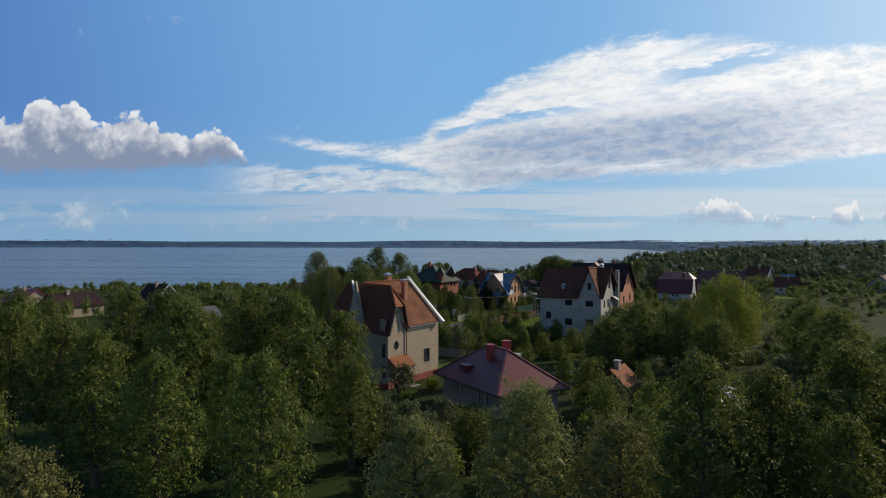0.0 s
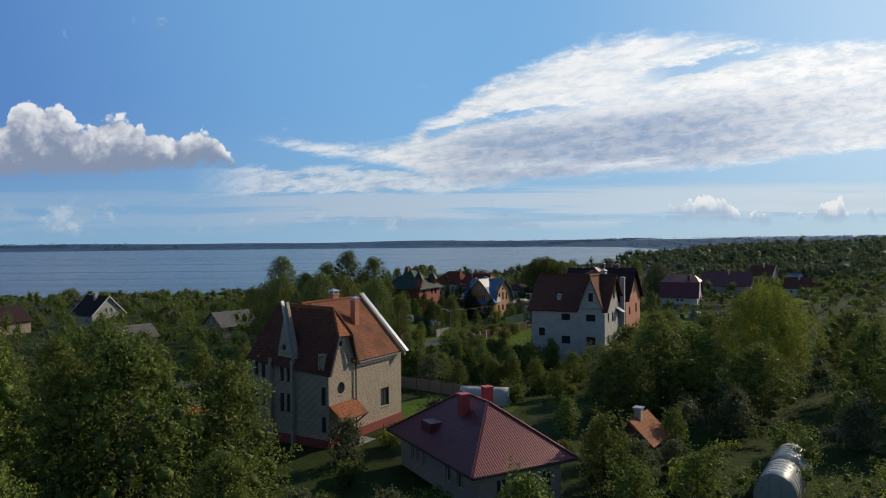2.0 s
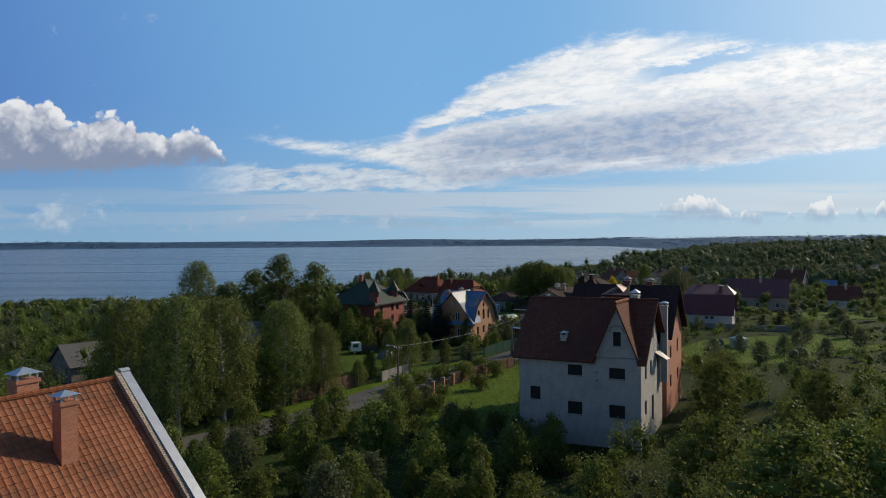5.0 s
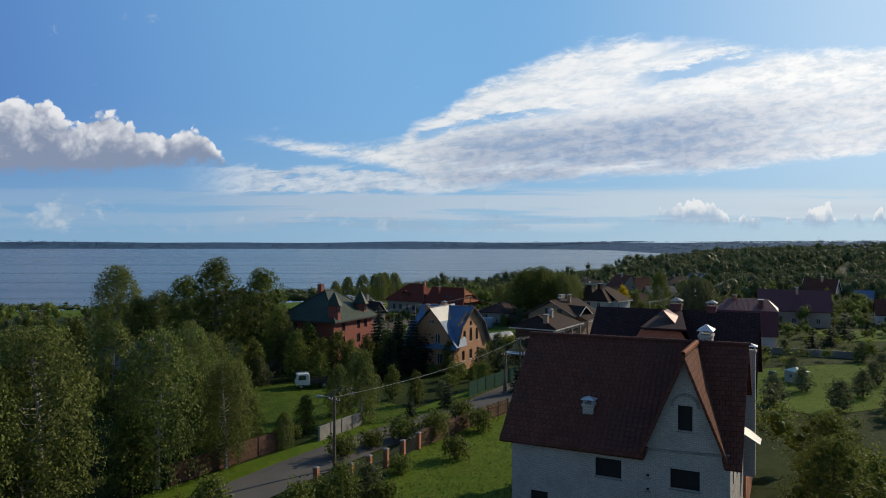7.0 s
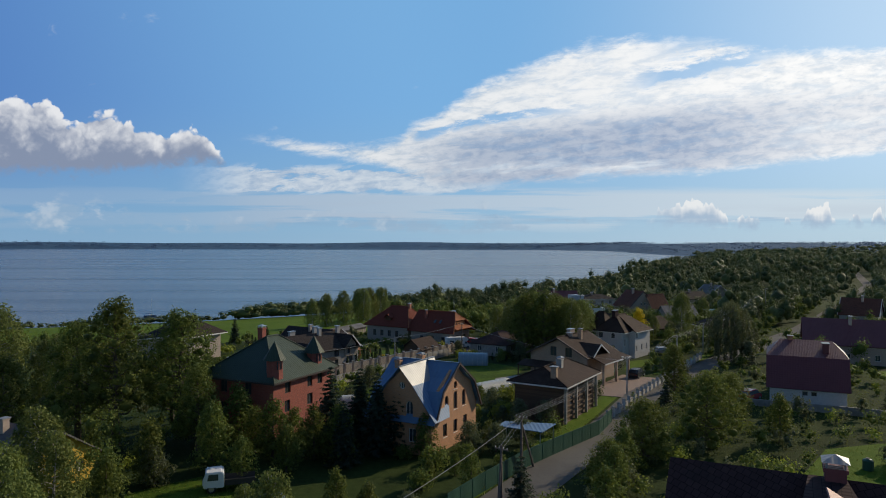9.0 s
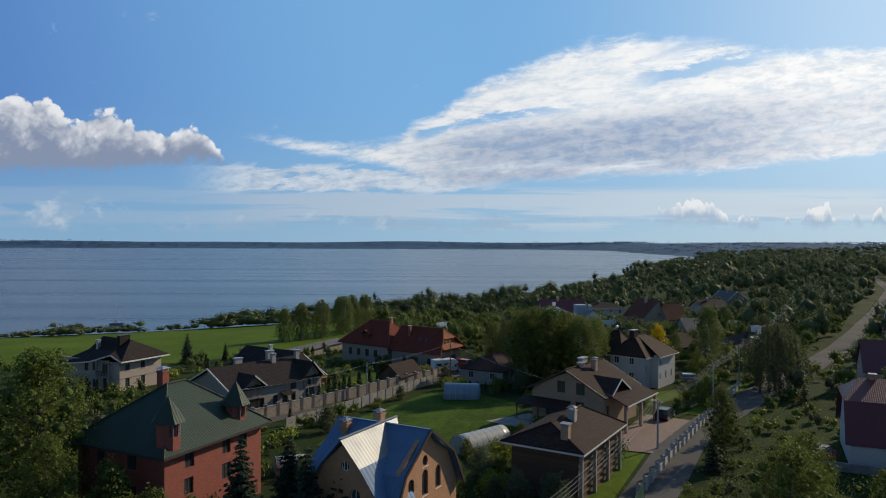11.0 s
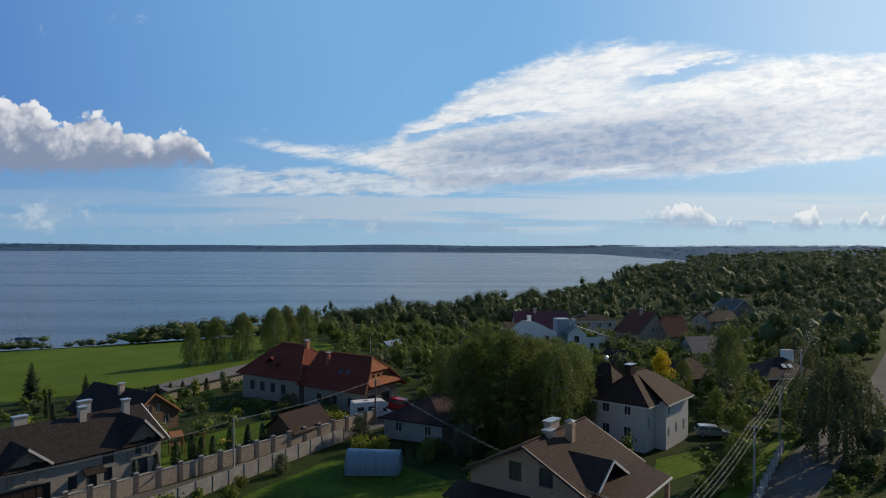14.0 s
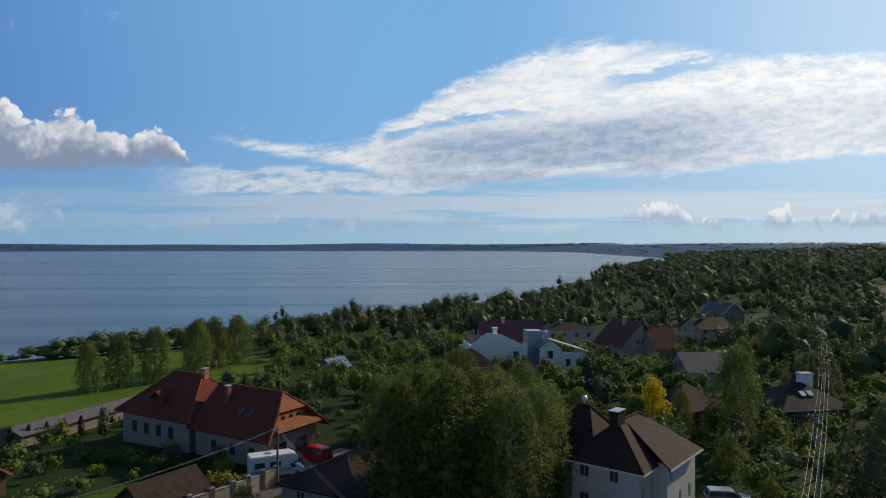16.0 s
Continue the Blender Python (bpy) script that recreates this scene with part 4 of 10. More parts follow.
def gable_roof(parent, x0, x1, y0, y1, ze, zr, axis, mat, over=0.5, end=0.4, thick=0.16, cap=None, verge=None, shift=0.0):
    """Two slopes over a rectangle; axis: the direction of the ridge."""
    if axis == "x":
        ym = (y0 + y1) / 2 + shift
        k0, k1 = (zr - ze) / (ym - y0), (zr - ze) / (y1 - ym)
        a, b = x0 - end, x1 + end
        E0, E1 = (y0 - over, ze - over * k0), (y1 + over, ze - over * k1)
        slab(parent, [(a, E0[0], E0[1]), (b, E0[0], E0[1]), (b, ym, zr), (a, ym, zr)], mat, thick)
        slab(parent, [(a, ym, zr), (b, ym, zr), (b, E1[0], E1[1]), (a, E1[0], E1[1])], mat, thick)
        R = ((a, ym, zr + 0.03), (b, ym, zr + 0.03))
        V = [((c, E0[0], E0[1] + 0.02), (c, ym, zr + 0.02)) for c in (a, b)] + [((c, E1[0], E1[1] + 0.02), (c, ym, zr + 0.02)) for c in (a, b)]
    else:
        xm = (x0 + x1) / 2 + shift
        k0, k1 = (zr - ze) / (xm - x0), (zr - ze) / (x1 - xm)
        a, b = y0 - end, y1 + end
        E0, E1 = (x0 - over, ze - over * k0), (x1 + over, ze - over * k1)
        slab(parent, [(E0[0], a, E0[1]), (E0[0], b, E0[1]), (xm, b, zr), (xm, a, zr)], mat, thick)
        slab(parent, [(xm, a, zr), (xm, b, zr), (E1[0], b, E1[1]), (E1[0], a, E1[1])], mat, thick)
        R = ((xm, a, zr + 0.03), (xm, b, zr + 0.03))
        V = [((E0[0], c, E0[1] + 0.02), (xm, c, zr + 0.02)) for c in (a, b)] + [((E1[0], c, E1[1] + 0.02), (xm, c, zr + 0.02)) for c in (a, b)]
    if cap:
        ridge_tiles(parent, *R, cap)
    if verge:
        for p, q in V:
            strip(parent, p, q, 0.14, 0.22, verge, "bargeboard")


def hip_roof(parent, x0, x1, y0, y1, ze, zr, axis, mat, over=0.5, inset0=None, inset1=None, thick=0.16, cap=None, fascia=None):
    """Four slopes; inset: how far the ridge ends stand in from the eaves (0 makes a gable there)."""
    a, b, c, d = x0 - over, x1 + over, y0 - over, y1 + over
    if axis == "x":
        m = (c + d) / 2
        i0 = (d - c) / 2 if inset0 is None else inset0
        i1 = (d - c) / 2 if inset1 is None else inset1
        p, q = (a + i0, m, zr), (b - i1, m, zr)
        faces = [[(a, c, ze), (b, c, ze), q, p], [(b, d, ze), (a, d, ze), p, q]] + ([[(a, d, ze), (a, c, ze), p]] if i0 > 0 else []) + ([[(b, c, ze), (b, d, ze), q]] if i1 > 0 else [])
    else:
        m = (a + b) / 2
        i0 = (b - a) / 2 if inset0 is None else inset0
        i1 = (b - a) / 2 if inset1 is None else inset1
        p, q = (m, c + i0, zr), (m, d - i1, zr)
        faces = [[(a, d, ze), (a, c, ze), p, q], [(b, c, ze), (b, d, ze), q, p]] + ([[(a, c, ze), (b, c, ze), p]] if i0 > 0 else []) + ([[(b, d, ze), (a, d, ze), q]] if i1 > 0 else [])
    for f in faces:
        slab(parent, f, mat, thick)
    if cap:
        ridge_tiles(parent, Vector(p) + Vector((0, 0, 0.03)), Vector(q) + Vector((0, 0, 0.03)), cap)
        for e in ((a, c, ze), (b, c, ze), (b, d, ze), (a, d, ze)):
            t = p if (Vector(e) - Vector(p)).length < (Vector(e) - Vector(q)).length else q
            ridge_tiles(parent, Vector(e) + Vector((0, 0, 0.03)), Vector(t) + Vector((0, 0, 0.03)), cap, 0.09)
    if fascia:
        for e0, e1 in (((a, c), (b, c)), ((b, c), (b, d)), ((b, d), (a, d)), ((a, d), (a, c))):
            strip(parent, (*e0, ze - 0.03), (*e1, ze - 0.03), 0.05, 0.2, fascia, "fascia")


def four_walls(parent, mat, x0, x1, y0, y1, z0, tops, wins, frame_mat=None, sill=None, plinth=None, glazed=True):
    """tops and wins by side: 'right' (y0), 'back' (x1), 'left' (y1), 'front' (x0). Runs are measured along the side, seen from outside from left to right."""
    corner = {"right": ((x0, y0), (x1, y0)), "back": ((x1, y0), (x1, y1)), "left": ((x1, y1), (x0, y1)), "front": ((x0, y1), (x0, y0))}
    t = 0.38
    for side, (a, b) in corner.items():
        if side in ("back", "front"):      # butt between the long walls
            s = 1 if side == "back" else -1
            a, b = (a[0], a[1] + s * t), (b[0], b[1] - s * t)
        top = tops[side]
        ws = wins.get(side, ())
        if side in ("back", "front"):
            ws = [(w[0] - t, *w[1:]) for w in ws]
            if not isinstance(top, (int, float)):
                L = abs(b[1] - a[1])
                pts = [(L + t if r > L + t else r, z) for r, z in top]
                # the slopes are cut off where the side walls stand
                (r0, h0), (r1, h1), (r2, h2) = pts[0], pts[len(pts) // 2], pts[-1]
                k = t / max(r0 - r1, 0.01)
                pts[0] = (L, h0 + (h1 - h0) * k)
                k = t / max(r1 - r2, 0.01)
                pts[-1] = (0, h2 + (h1 - h2) * k)
                pts[1:-1] = [(r - t, z) for r, z in pts[1:-1]]
                top = pts
        wall(parent, mat, a, b, z0, top, ws, frame_mat, t, sill=sill, plinth=plinth, glazed=glazed)


def gable_top(L, ze, zr, shift=0.0):
    return [(L, ze - 0.05), (L / 2 + shift, zr - 0.2), (0, ze - 0.05)]


def roof_tiles(parent, pts, mat, singles=0, tw=0.30, th=0.34):
    """Lays curved pan tiles over a roof plane: the first ones as objects, the rest joined. pts: the plane's outline."""
    P = [Vector(p) for p in pts]
    n = Vector((0, 0, 0))
    for i in range(len(P)):
        n += (P[i] - P[0]).cross(P[(i + 1) % len(P)] - P[0])
    n = n.normalized() if n.z > 0 else -n.normalized()
    u = Vector((-n.y, n.x, 0)).normalized()
    w = n.cross(u)                                   # up the slope
    flat = [((p - P[0]) @ u, (p - P[0]) @ w) for p in P]
    lo, hi = [min(f[k] for f in flat) for k in (0, 1)], [max(f[k] for f in flat) for k in (0, 1)]
    prof = [(-0.5, 0.030), (-0.28, 0.004), (0.0, 0.0), (0.28, 0.012), (0.5, 0.040)]
    shape = [(x * tw * 1.02, e * th * 1.1, z + 0.012 + (0.030 if e < 0 else 0.0)) for e in (-0.5, 0.5) for x, z in prof]
    lip = [(x * tw * 1.02, -0.55 * th, 0.012) for x, z in prof]
    quads = [(i, i + 1, i + 6, i + 5) for i in range(4)] + [(10 + i, 11 + i, 1 + i, i) for i in range(4)]
    turn = Matrix((u, w, n)).transposed().to_4x4()
    spots = []
    j = 0
    while lo[1] + (j + 0.5) * th < hi[1]:
        b = lo[1] + (j + 0.5) * th
        for i in range(int((hi[0] - lo[0]) / tw) + 1):
            a = lo[0] + (i + 0.5) * tw
            if all(in_loop(flat, Vector((a + dx, b + dy))) for dx, dy in ((-0.4 * tw, -0.4 * th), (0.4 * tw, -0.4 * th), (0.4 * tw, 0.4 * th), (-0.4 * tw, 0.4 * th))):
                spots.append((a, b))
        j += 1
    r = random.Random(len(spots))
    me = bpy.data.meshes.new("tile")
    me.from_pydata(shape + lip, [], quads)
    me.materials.append(mat)
    for a, b in spots[:singles]:
        o = new("tile", me)
        o.parent = parent
        o.matrix_basis = Matrix.Translation(P[0] + u * a + w * b + n * r.uniform(0, 0.008)) @ turn @ Matrix.Rotation(r.uniform(-0.02, 0.02), 4, "Z")
    V, F = [], []
    for a, b in spots[singles:]:
        k = len(V)
        m = Matrix.Translation(P[0] + u * a + w * b + n * r.uniform(0, 0.008)) @ turn @ Matrix.Rotation(r.uniform(-0.02, 0.02), 4, "Z")
        V += [m @ Vector(c) for c in shape + lip]
        F += [tuple(k + i for i in q) for q in quads]
    if V:
        me = bpy.data.meshes.new("tiles")
        me.from_pydata(V, [], F)
        me.materials.append(mat)
        o = new("tiles", me)
        o.parent = parent
        o["kind"] = "stuff"

# ---------------------------------------------------------------- trees and shrubs
rng = np.random.default_rng(7)


def geodesic(rounds):
    """Points and triangles of a unit geodesic ball."""
    bm = bmesh.new()
    bmesh.ops.create_icosphere(bm, subdivisions=rounds, radius=1.0)
    bm.verts.index_update()
    v, f = np.array([tuple(c.co) for c in bm.verts]), np.array([[c.index for c in q.verts] for q in bm.faces], np.int32)
    bm.free()
    return v, f


MASS = [geodesic(1), geodesic(2)]


def leaf_cloud(name, centres, normals, size, mat, aspect=0.62, spread=0.6, droop=0.0, fold=0.25, masses=(), fine=0):
    """One mesh of many small folded leaves, each at its own angle; masses: added opaque lumpy cores (centre, radii)
    that stand for the crown's dark inside.
    """
    n = len(centres)
    d = normals + rng.normal(0, spread, (n, 3))
    d /= np.linalg.norm(d, axis=1, keepdims=True) + 1e-9
    r = rng.normal(0, 1, (n, 3))
    r[:, 2] -= droop
    a = np.cross(d, np.cross(r, d))
    a /= np.linalg.norm(a, axis=1, keepdims=True) + 1e-9
    b = np.cross(d, a)
    s = (size * rng.uniform(0.65, 1.35, n))[:, None]
    v = np.empty((n, 4, 3))
    v[:, 0] = centres - a * s * 0.5
    v[:, 1] = centres + b * s * aspect * 0.5 + d * s * fold * 0.5
    v[:, 2] = centres + a * s * 0.5
    v[:, 3] = centres - b * s * aspect * 0.5 + d * s * fold * 0.5
    bv, bf = MASS[fine]
    V, T, k = [v.reshape(-1, 3)], [], 4 * n
    for c, rad in masses:
        c = np.asarray(c)
        lump = 1 + 0.16 * np.sin(bv[:, :1] * 4.1 + c[0]) * np.cos(bv[:, 1:2] * 4.7 + c[1]) + rng.uniform(-0.14, 0.14, (len(bv), 1))
        V.append(c + bv * np.asarray(rad) * lump)
        T.append(bf + k)
        k += len(bv)
    V = np.concatenate(V)
    T = np.concatenate(T).ravel() if T else np.empty(0, np.int32)
    m = len(T) // 3
    me = bpy.data.meshes.new(name)
    me.vertices.add(len(V))
    me.vertices.foreach_set("co", V.astype(np.float32).ravel())
    me.loops.add(4 * n + 3 * m)
    me.loops.foreach_set("vertex_index", np.concatenate([np.arange(4 * n), T]).astype(np.int32))
    me.polygons.add(n + m)
    me.polygons.foreach_set("loop_start", np.concatenate([np.arange(0, 4 * n, 4), 4 * n + np.arange(0, 3 * m, 3)]).astype(np.int32))
    me.materials.append(mat)
    me.update(calc_edges=True)
    return me


def shell(centre, radii, n, inner=0.55, low=-0.75):
    """Points and outward directions scattered in the outer part of an ellipsoid."""
    d = rng.normal(0, 1, (int(n * 1.6), 3))
    d /= np.linalg.norm(d, axis=1, keepdims=True)
    d = d[d[:, 2] > low][:n]
    k = rng.uniform(inner, 1.0, (len(d), 1)) ** 0.6
    return np.asarray(centre) + d * k * np.asarray(radii), d


def limbs(bm, height, trunk_r, tips, base=0.35, lean=0.0):
    top = Vector((lean, lean * 0.4, height))
    pts = [Vector((0, 0, -0.4)), Vector((lean * 0.1, 0, height * 0.3)), Vector((lean * 0.5, lean * 0.1, height * 0.65)), top]
    tube(bm, pts, [trunk_r * 1.25, trunk_r * 0.85, trunk_r * 0.5, trunk_r * 0.12], 8)
    for tip in tips:
        tip = Vector(tip)
        z0 = max(height * 0.12, min(tip.z - 0.22 * tip.xy.length - 0.6, height * 0.85))
        k = z0 / height
        root = Vector((lean * k, lean * 0.3 * k, z0))
        mid = root.lerp(tip, 0.55) + Vector((0, 0, -0.06 * height * (1 - k)))
        r = trunk_r * (0.42 - 0.25 * k)
        tube(bm, [root, mid, tip], [r, r * 0.6, r * 0.15], 5, cap=False)


def crown_blobs(h, r, base, count, squash=0.8, taper=0.6, ragged=0.25):
    """Clump centres and radii for a rounded crown from base to h, widest below the middle."""
    out = []
    for i in range(count):
        t = (i + 0.5) / count
        z = base + (h - base) * (0.08 + 0.86 * t)
        wide = r * math.sin(math.pi * min(1, 0.16 + 0.80 * t) ** (1.0 / (1 + taper * 0.4))) ** 0.75
        a = i * 2.399 + rng.uniform(-0.4, 0.4)
        q = wide * rng.uniform(0.30, 0.72)
        br = r * rng.uniform(0.34, 0.52) * (1.1 - 0.5 * t) * min(1.0, (34 / count) ** 0.4) + 0.1
        out.append(((q * math.cos(a), q * math.sin(a), z - br * 0.3), (br, br, br * squash * rng.uniform(0.85, 1.25))))
    return out


def broad_tree(name, h, r, leaves, size, mat, bark="bark", base=0.22, clumps=26, droop=0.2, label="", category="tree", squash=0.85, twigs=True):
    """Broad-leaved tree: trunk, limbs to every clump, and a crown of leaves in uneven clumps with gaps."""
    root = thing(name, 0, 0, 0, 0, label, category)
    blobs = crown_blobs(h, r, h * base, clumps, squash)
    per = leaves // (len(blobs) + (8 if twigs else 0))
    P, D = [], []
    for c, rad in blobs:
        p, d = shell(c, rad, per)
        P.append(p), D.append(d)
    if twigs:      # sprays that stand out of the outline
        for i in range(24):
            c, rad = blobs[rng.integers(len(blobs))]
            way = np.array([rng.normal(), rng.normal(), abs(rng.normal()) + 0.3])
            way /= np.linalg.norm(way)
            k = rng.uniform(0.9, 1.5, (per // 3, 1))
            P.append(np.asarray(c) + way * k * np.asarray(rad) + rng.normal(0, size * 1.0, (per // 3, 3)))
            D.append(np.tile(way, (per // 3, 1)))
    bm = bmesh.new()
    limbs(bm, h * 0.9, 0.022 * h + 0.03, [c for c, _ in blobs][::1 if leaves > 5000 else 3], lean=rng.uniform(-0.04, 0.04) * h)
    part("trunk", bm, M[bark], root)
    cr = new("crown", leaf_cloud("crown", np.concatenate(P), np.concatenate(D), size, M[mat], droop=droop, masses=[(c, np.asarray(q) * 0.30) for c, q in blobs]))
    cr.parent = root
    return root


def birch_tree(name, h, r, leaves, size, mat="leaf_birch", label="", strands=110, bark="birch_bark", hang=0.22, category="tree", lowest=0.2, loose=0.022):
    """Birch or willow: ascending limbs from which leafy strands hang."""
    root = thing(name, 0, 0, 0, 0, label, category)
    P, D, tips = [], [], []
    per = leaves // strands
    for i in range(strands):
        t = lowest + (1 - lowest) * (i / strands) ** 0.85
        wide = r * (math.sin(math.pi * min(1, (t - lowest) / (1 - lowest) * 0.88 + 0.10)) ** 0.7) * rng.uniform(0.35, 1.0)
        a = i * 2.399 + rng.uniform(-0.5, 0.5)
        tip = np.array([wide * math.cos(a), wide * math.sin(a), h * (t + 0.03)])
        if i % 4 == 0:
            tips.append(tip)
        ln = h * hang * rng.uniform(0.5, 1.2)
        k = rng.uniform(0, 1, (per, 1))
        sway = np.array([math.cos(a), math.sin(a), 0]) * 0.06 * h * np.sin(k * 2.2)
        line = tip + sway + np.array([0, 0, -1.0]) * k * ln + rng.normal(0, loose * h * (0.5 + rng.uniform()), (per, 3)) * np.array([1, 1, 0.6])
        P.append(line)
        D.append(np.tile(np.array([math.cos(a), math.sin(a), 0.25]), (per, 1)))
    bm = bmesh.new()
    limbs(bm, h * 0.97, 0.013 * h + 0.03, tips, lean=rng.uniform(-0.05, 0.05) * h)
    part("trunk", bm, M[bark], root)
    cr = new("crown", leaf_cloud("crown", np.concatenate(P), np.concatenate(D), size, M[mat], droop=1.2))
    cr.parent = root
    return root


def spruce_tree(name, h, r, sprays, size, label="", mat="leaf_spruce", category="tree"):
    """Spruce: whorls of drooping branches with needle sprays, shorter towards the tip."""
    root = thing(name, 0, 0, 0, 0, label, category)
    P, D, bm = [], [], bmesh.new()
    tube(bm, [(0, 0, -0.3), (0, 0, h * 0.5), (0, 0, h)], [0.018 * h + 0.04, 0.012 * h, 0.01], 7)
    rows = int(h * 1.9)
    for i in range(rows):
        t = (i + 0.5) / rows
        z = h * (0.06 + 0.93 * t)
        reach = r * (1 - t) ** 0.85 * rng.uniform(0.8, 1.12) + 0.12
        m = 7 if t < 0.7 else 5
        for j in range(m):
            a = 2 * math.pi * (j + rng.uniform(-0.25, 0.25)) / m + i * 0.7
            q = np.array([math.cos(a), math.sin(a), 0])
            ln = reach * rng.uniform(0.75, 1.15)
            n = max(3, int(sprays / (rows * m) * 2 * (1 - t) + 4))
            k = rng.uniform(0.12, 1, (n, 1))
            line = q * k * ln + np.array([0, 0, 1.0]) * (z - 0.30 * ln * k + 0.16 * ln * k * k) + rng.normal(0, 0.09 + 0.05 * ln, (n, 3)) * np.array([1, 1, 0.35])
            P.append(line)
            D.append(np.tile(q * 0.4 + np.array([0, 0, 0.9]), (n, 1)))
            if j % 2 == 0 and t < 0.85:
                tube(bm, [(0, 0, z), tuple(q * ln * 0.8 + np.array([0, 0, z - 0.2 * ln]))], [0.03, 0.01], 4, cap=False)
    part("trunk", bm, M["bark"], root)
    cr = new("crown", leaf_cloud("crown", np.concatenate(P), np.concatenate(D), size, M[mat], aspect=0.45, spread=0.35, droop=0.5))
    cr.parent = root
    return root


def thuja(name, h, r, n, size, label, mat="leaf_thuja"):
    """Columnar evergreen with upright sprays."""
    root = thing(name, 0, 0, 0, 0, label, "shrub")
    t = rng.uniform(0, 1, n)
    prof = r * (np.sin(np.pi * np.clip(0.22 + 0.78 * t, 0, 1)) ** 0.6) * rng.uniform(0.75, 1.05, n)
    a = rng.uniform(0, 2 * np.pi, n)
    p = np.stack([prof * np.cos(a), prof * np.sin(a), h * (0.02 + 0.97 * t)], 1)
    d = np.stack([np.cos(a), np.sin(a), np.full(n, 0.6)], 1)
    bm = bmesh.new()
    tube(bm, [(0, 0, -0.2), (0, 0, h * 0.9)], [0.07, 0.02], 6)
    part("trunk", bm, M["bark"], root)
    cr = new("crown", leaf_cloud("crown", p, d, size, M[mat], aspect=0.4, spread=0.3, droop=-1.0))
    cr.parent = root
    return root


def bush(name, h, r, leaves, size, mat, label, clumps=12, category="shrub"):
    root = thing(name, 0, 0, 0, 0, label, category)
    P, D, tips = [], [], []
    for i in range(clumps):
        a, q = i * 2.399, r * 0.62 * math.sqrt((i + 0.3) / clumps)
        br = r * rng.uniform(0.32, 0.5)
        z = h * rng.uniform(0.45, 0.78) * (1 - 0.35 * q / r)
        c = (q * math.cos(a), q * math.sin(a), z)
        p, d = shell(c, (br, br, min(z, h - z + 0.1) * 1.0 + 0.1), leaves // clumps, 0.4)
        P.append(p), D.append(d), tips.append(c)
    bm = bmesh.new()
    for c in tips:
        tube(bm, [(0, 0, -0.2), (c[0] * 0.5, c[1] * 0.5, c[2] * 0.45), c], [0.05, 0.035, 0.01], 4, cap=False)
    part("stems", bm, M["bark"], root)
    cr = new("foliage", leaf_cloud("foliage", np.concatenate(P), np.concatenate(D), size, M[mat], droop=0.1))
    cr.parent = root
    return root


def plant(proto, spots, group="", own=None):
    """Puts copies at (x, y, height[, turn]); the prototype itself takes the first spot."""
    h0 = proto["tall"]
    for i, s in enumerate(spots):
        x, y, h = s[:3]
        turn = s[3] if len(s) > 3 else (x * 37.0 + y * 91.0) % 360
        k = h / h0
        w = k * (0.92 + 0.16 * ((x * 0.37 + y * 0.73) % 1.0))
        m = pose(x, y, hgt(x, y) - 0.05, 0, 0, turn) @ Matrix.Diagonal((w, w, k, 1))
        if i == 0:
            proto.matrix_basis = m
            ob = proto
        else:
            ob = new(proto.name)
            for key in ("label", "category"):
                ob[key] = proto[key]
            ob.matrix_basis = m
            for c in proto.children:
                q = new(c.name.split(".")[0], c.data)
                q.parent = ob
        if group:
            ob["group"] = group


def proto(ob, tall):
    ob["tall"] = tall
    return ob

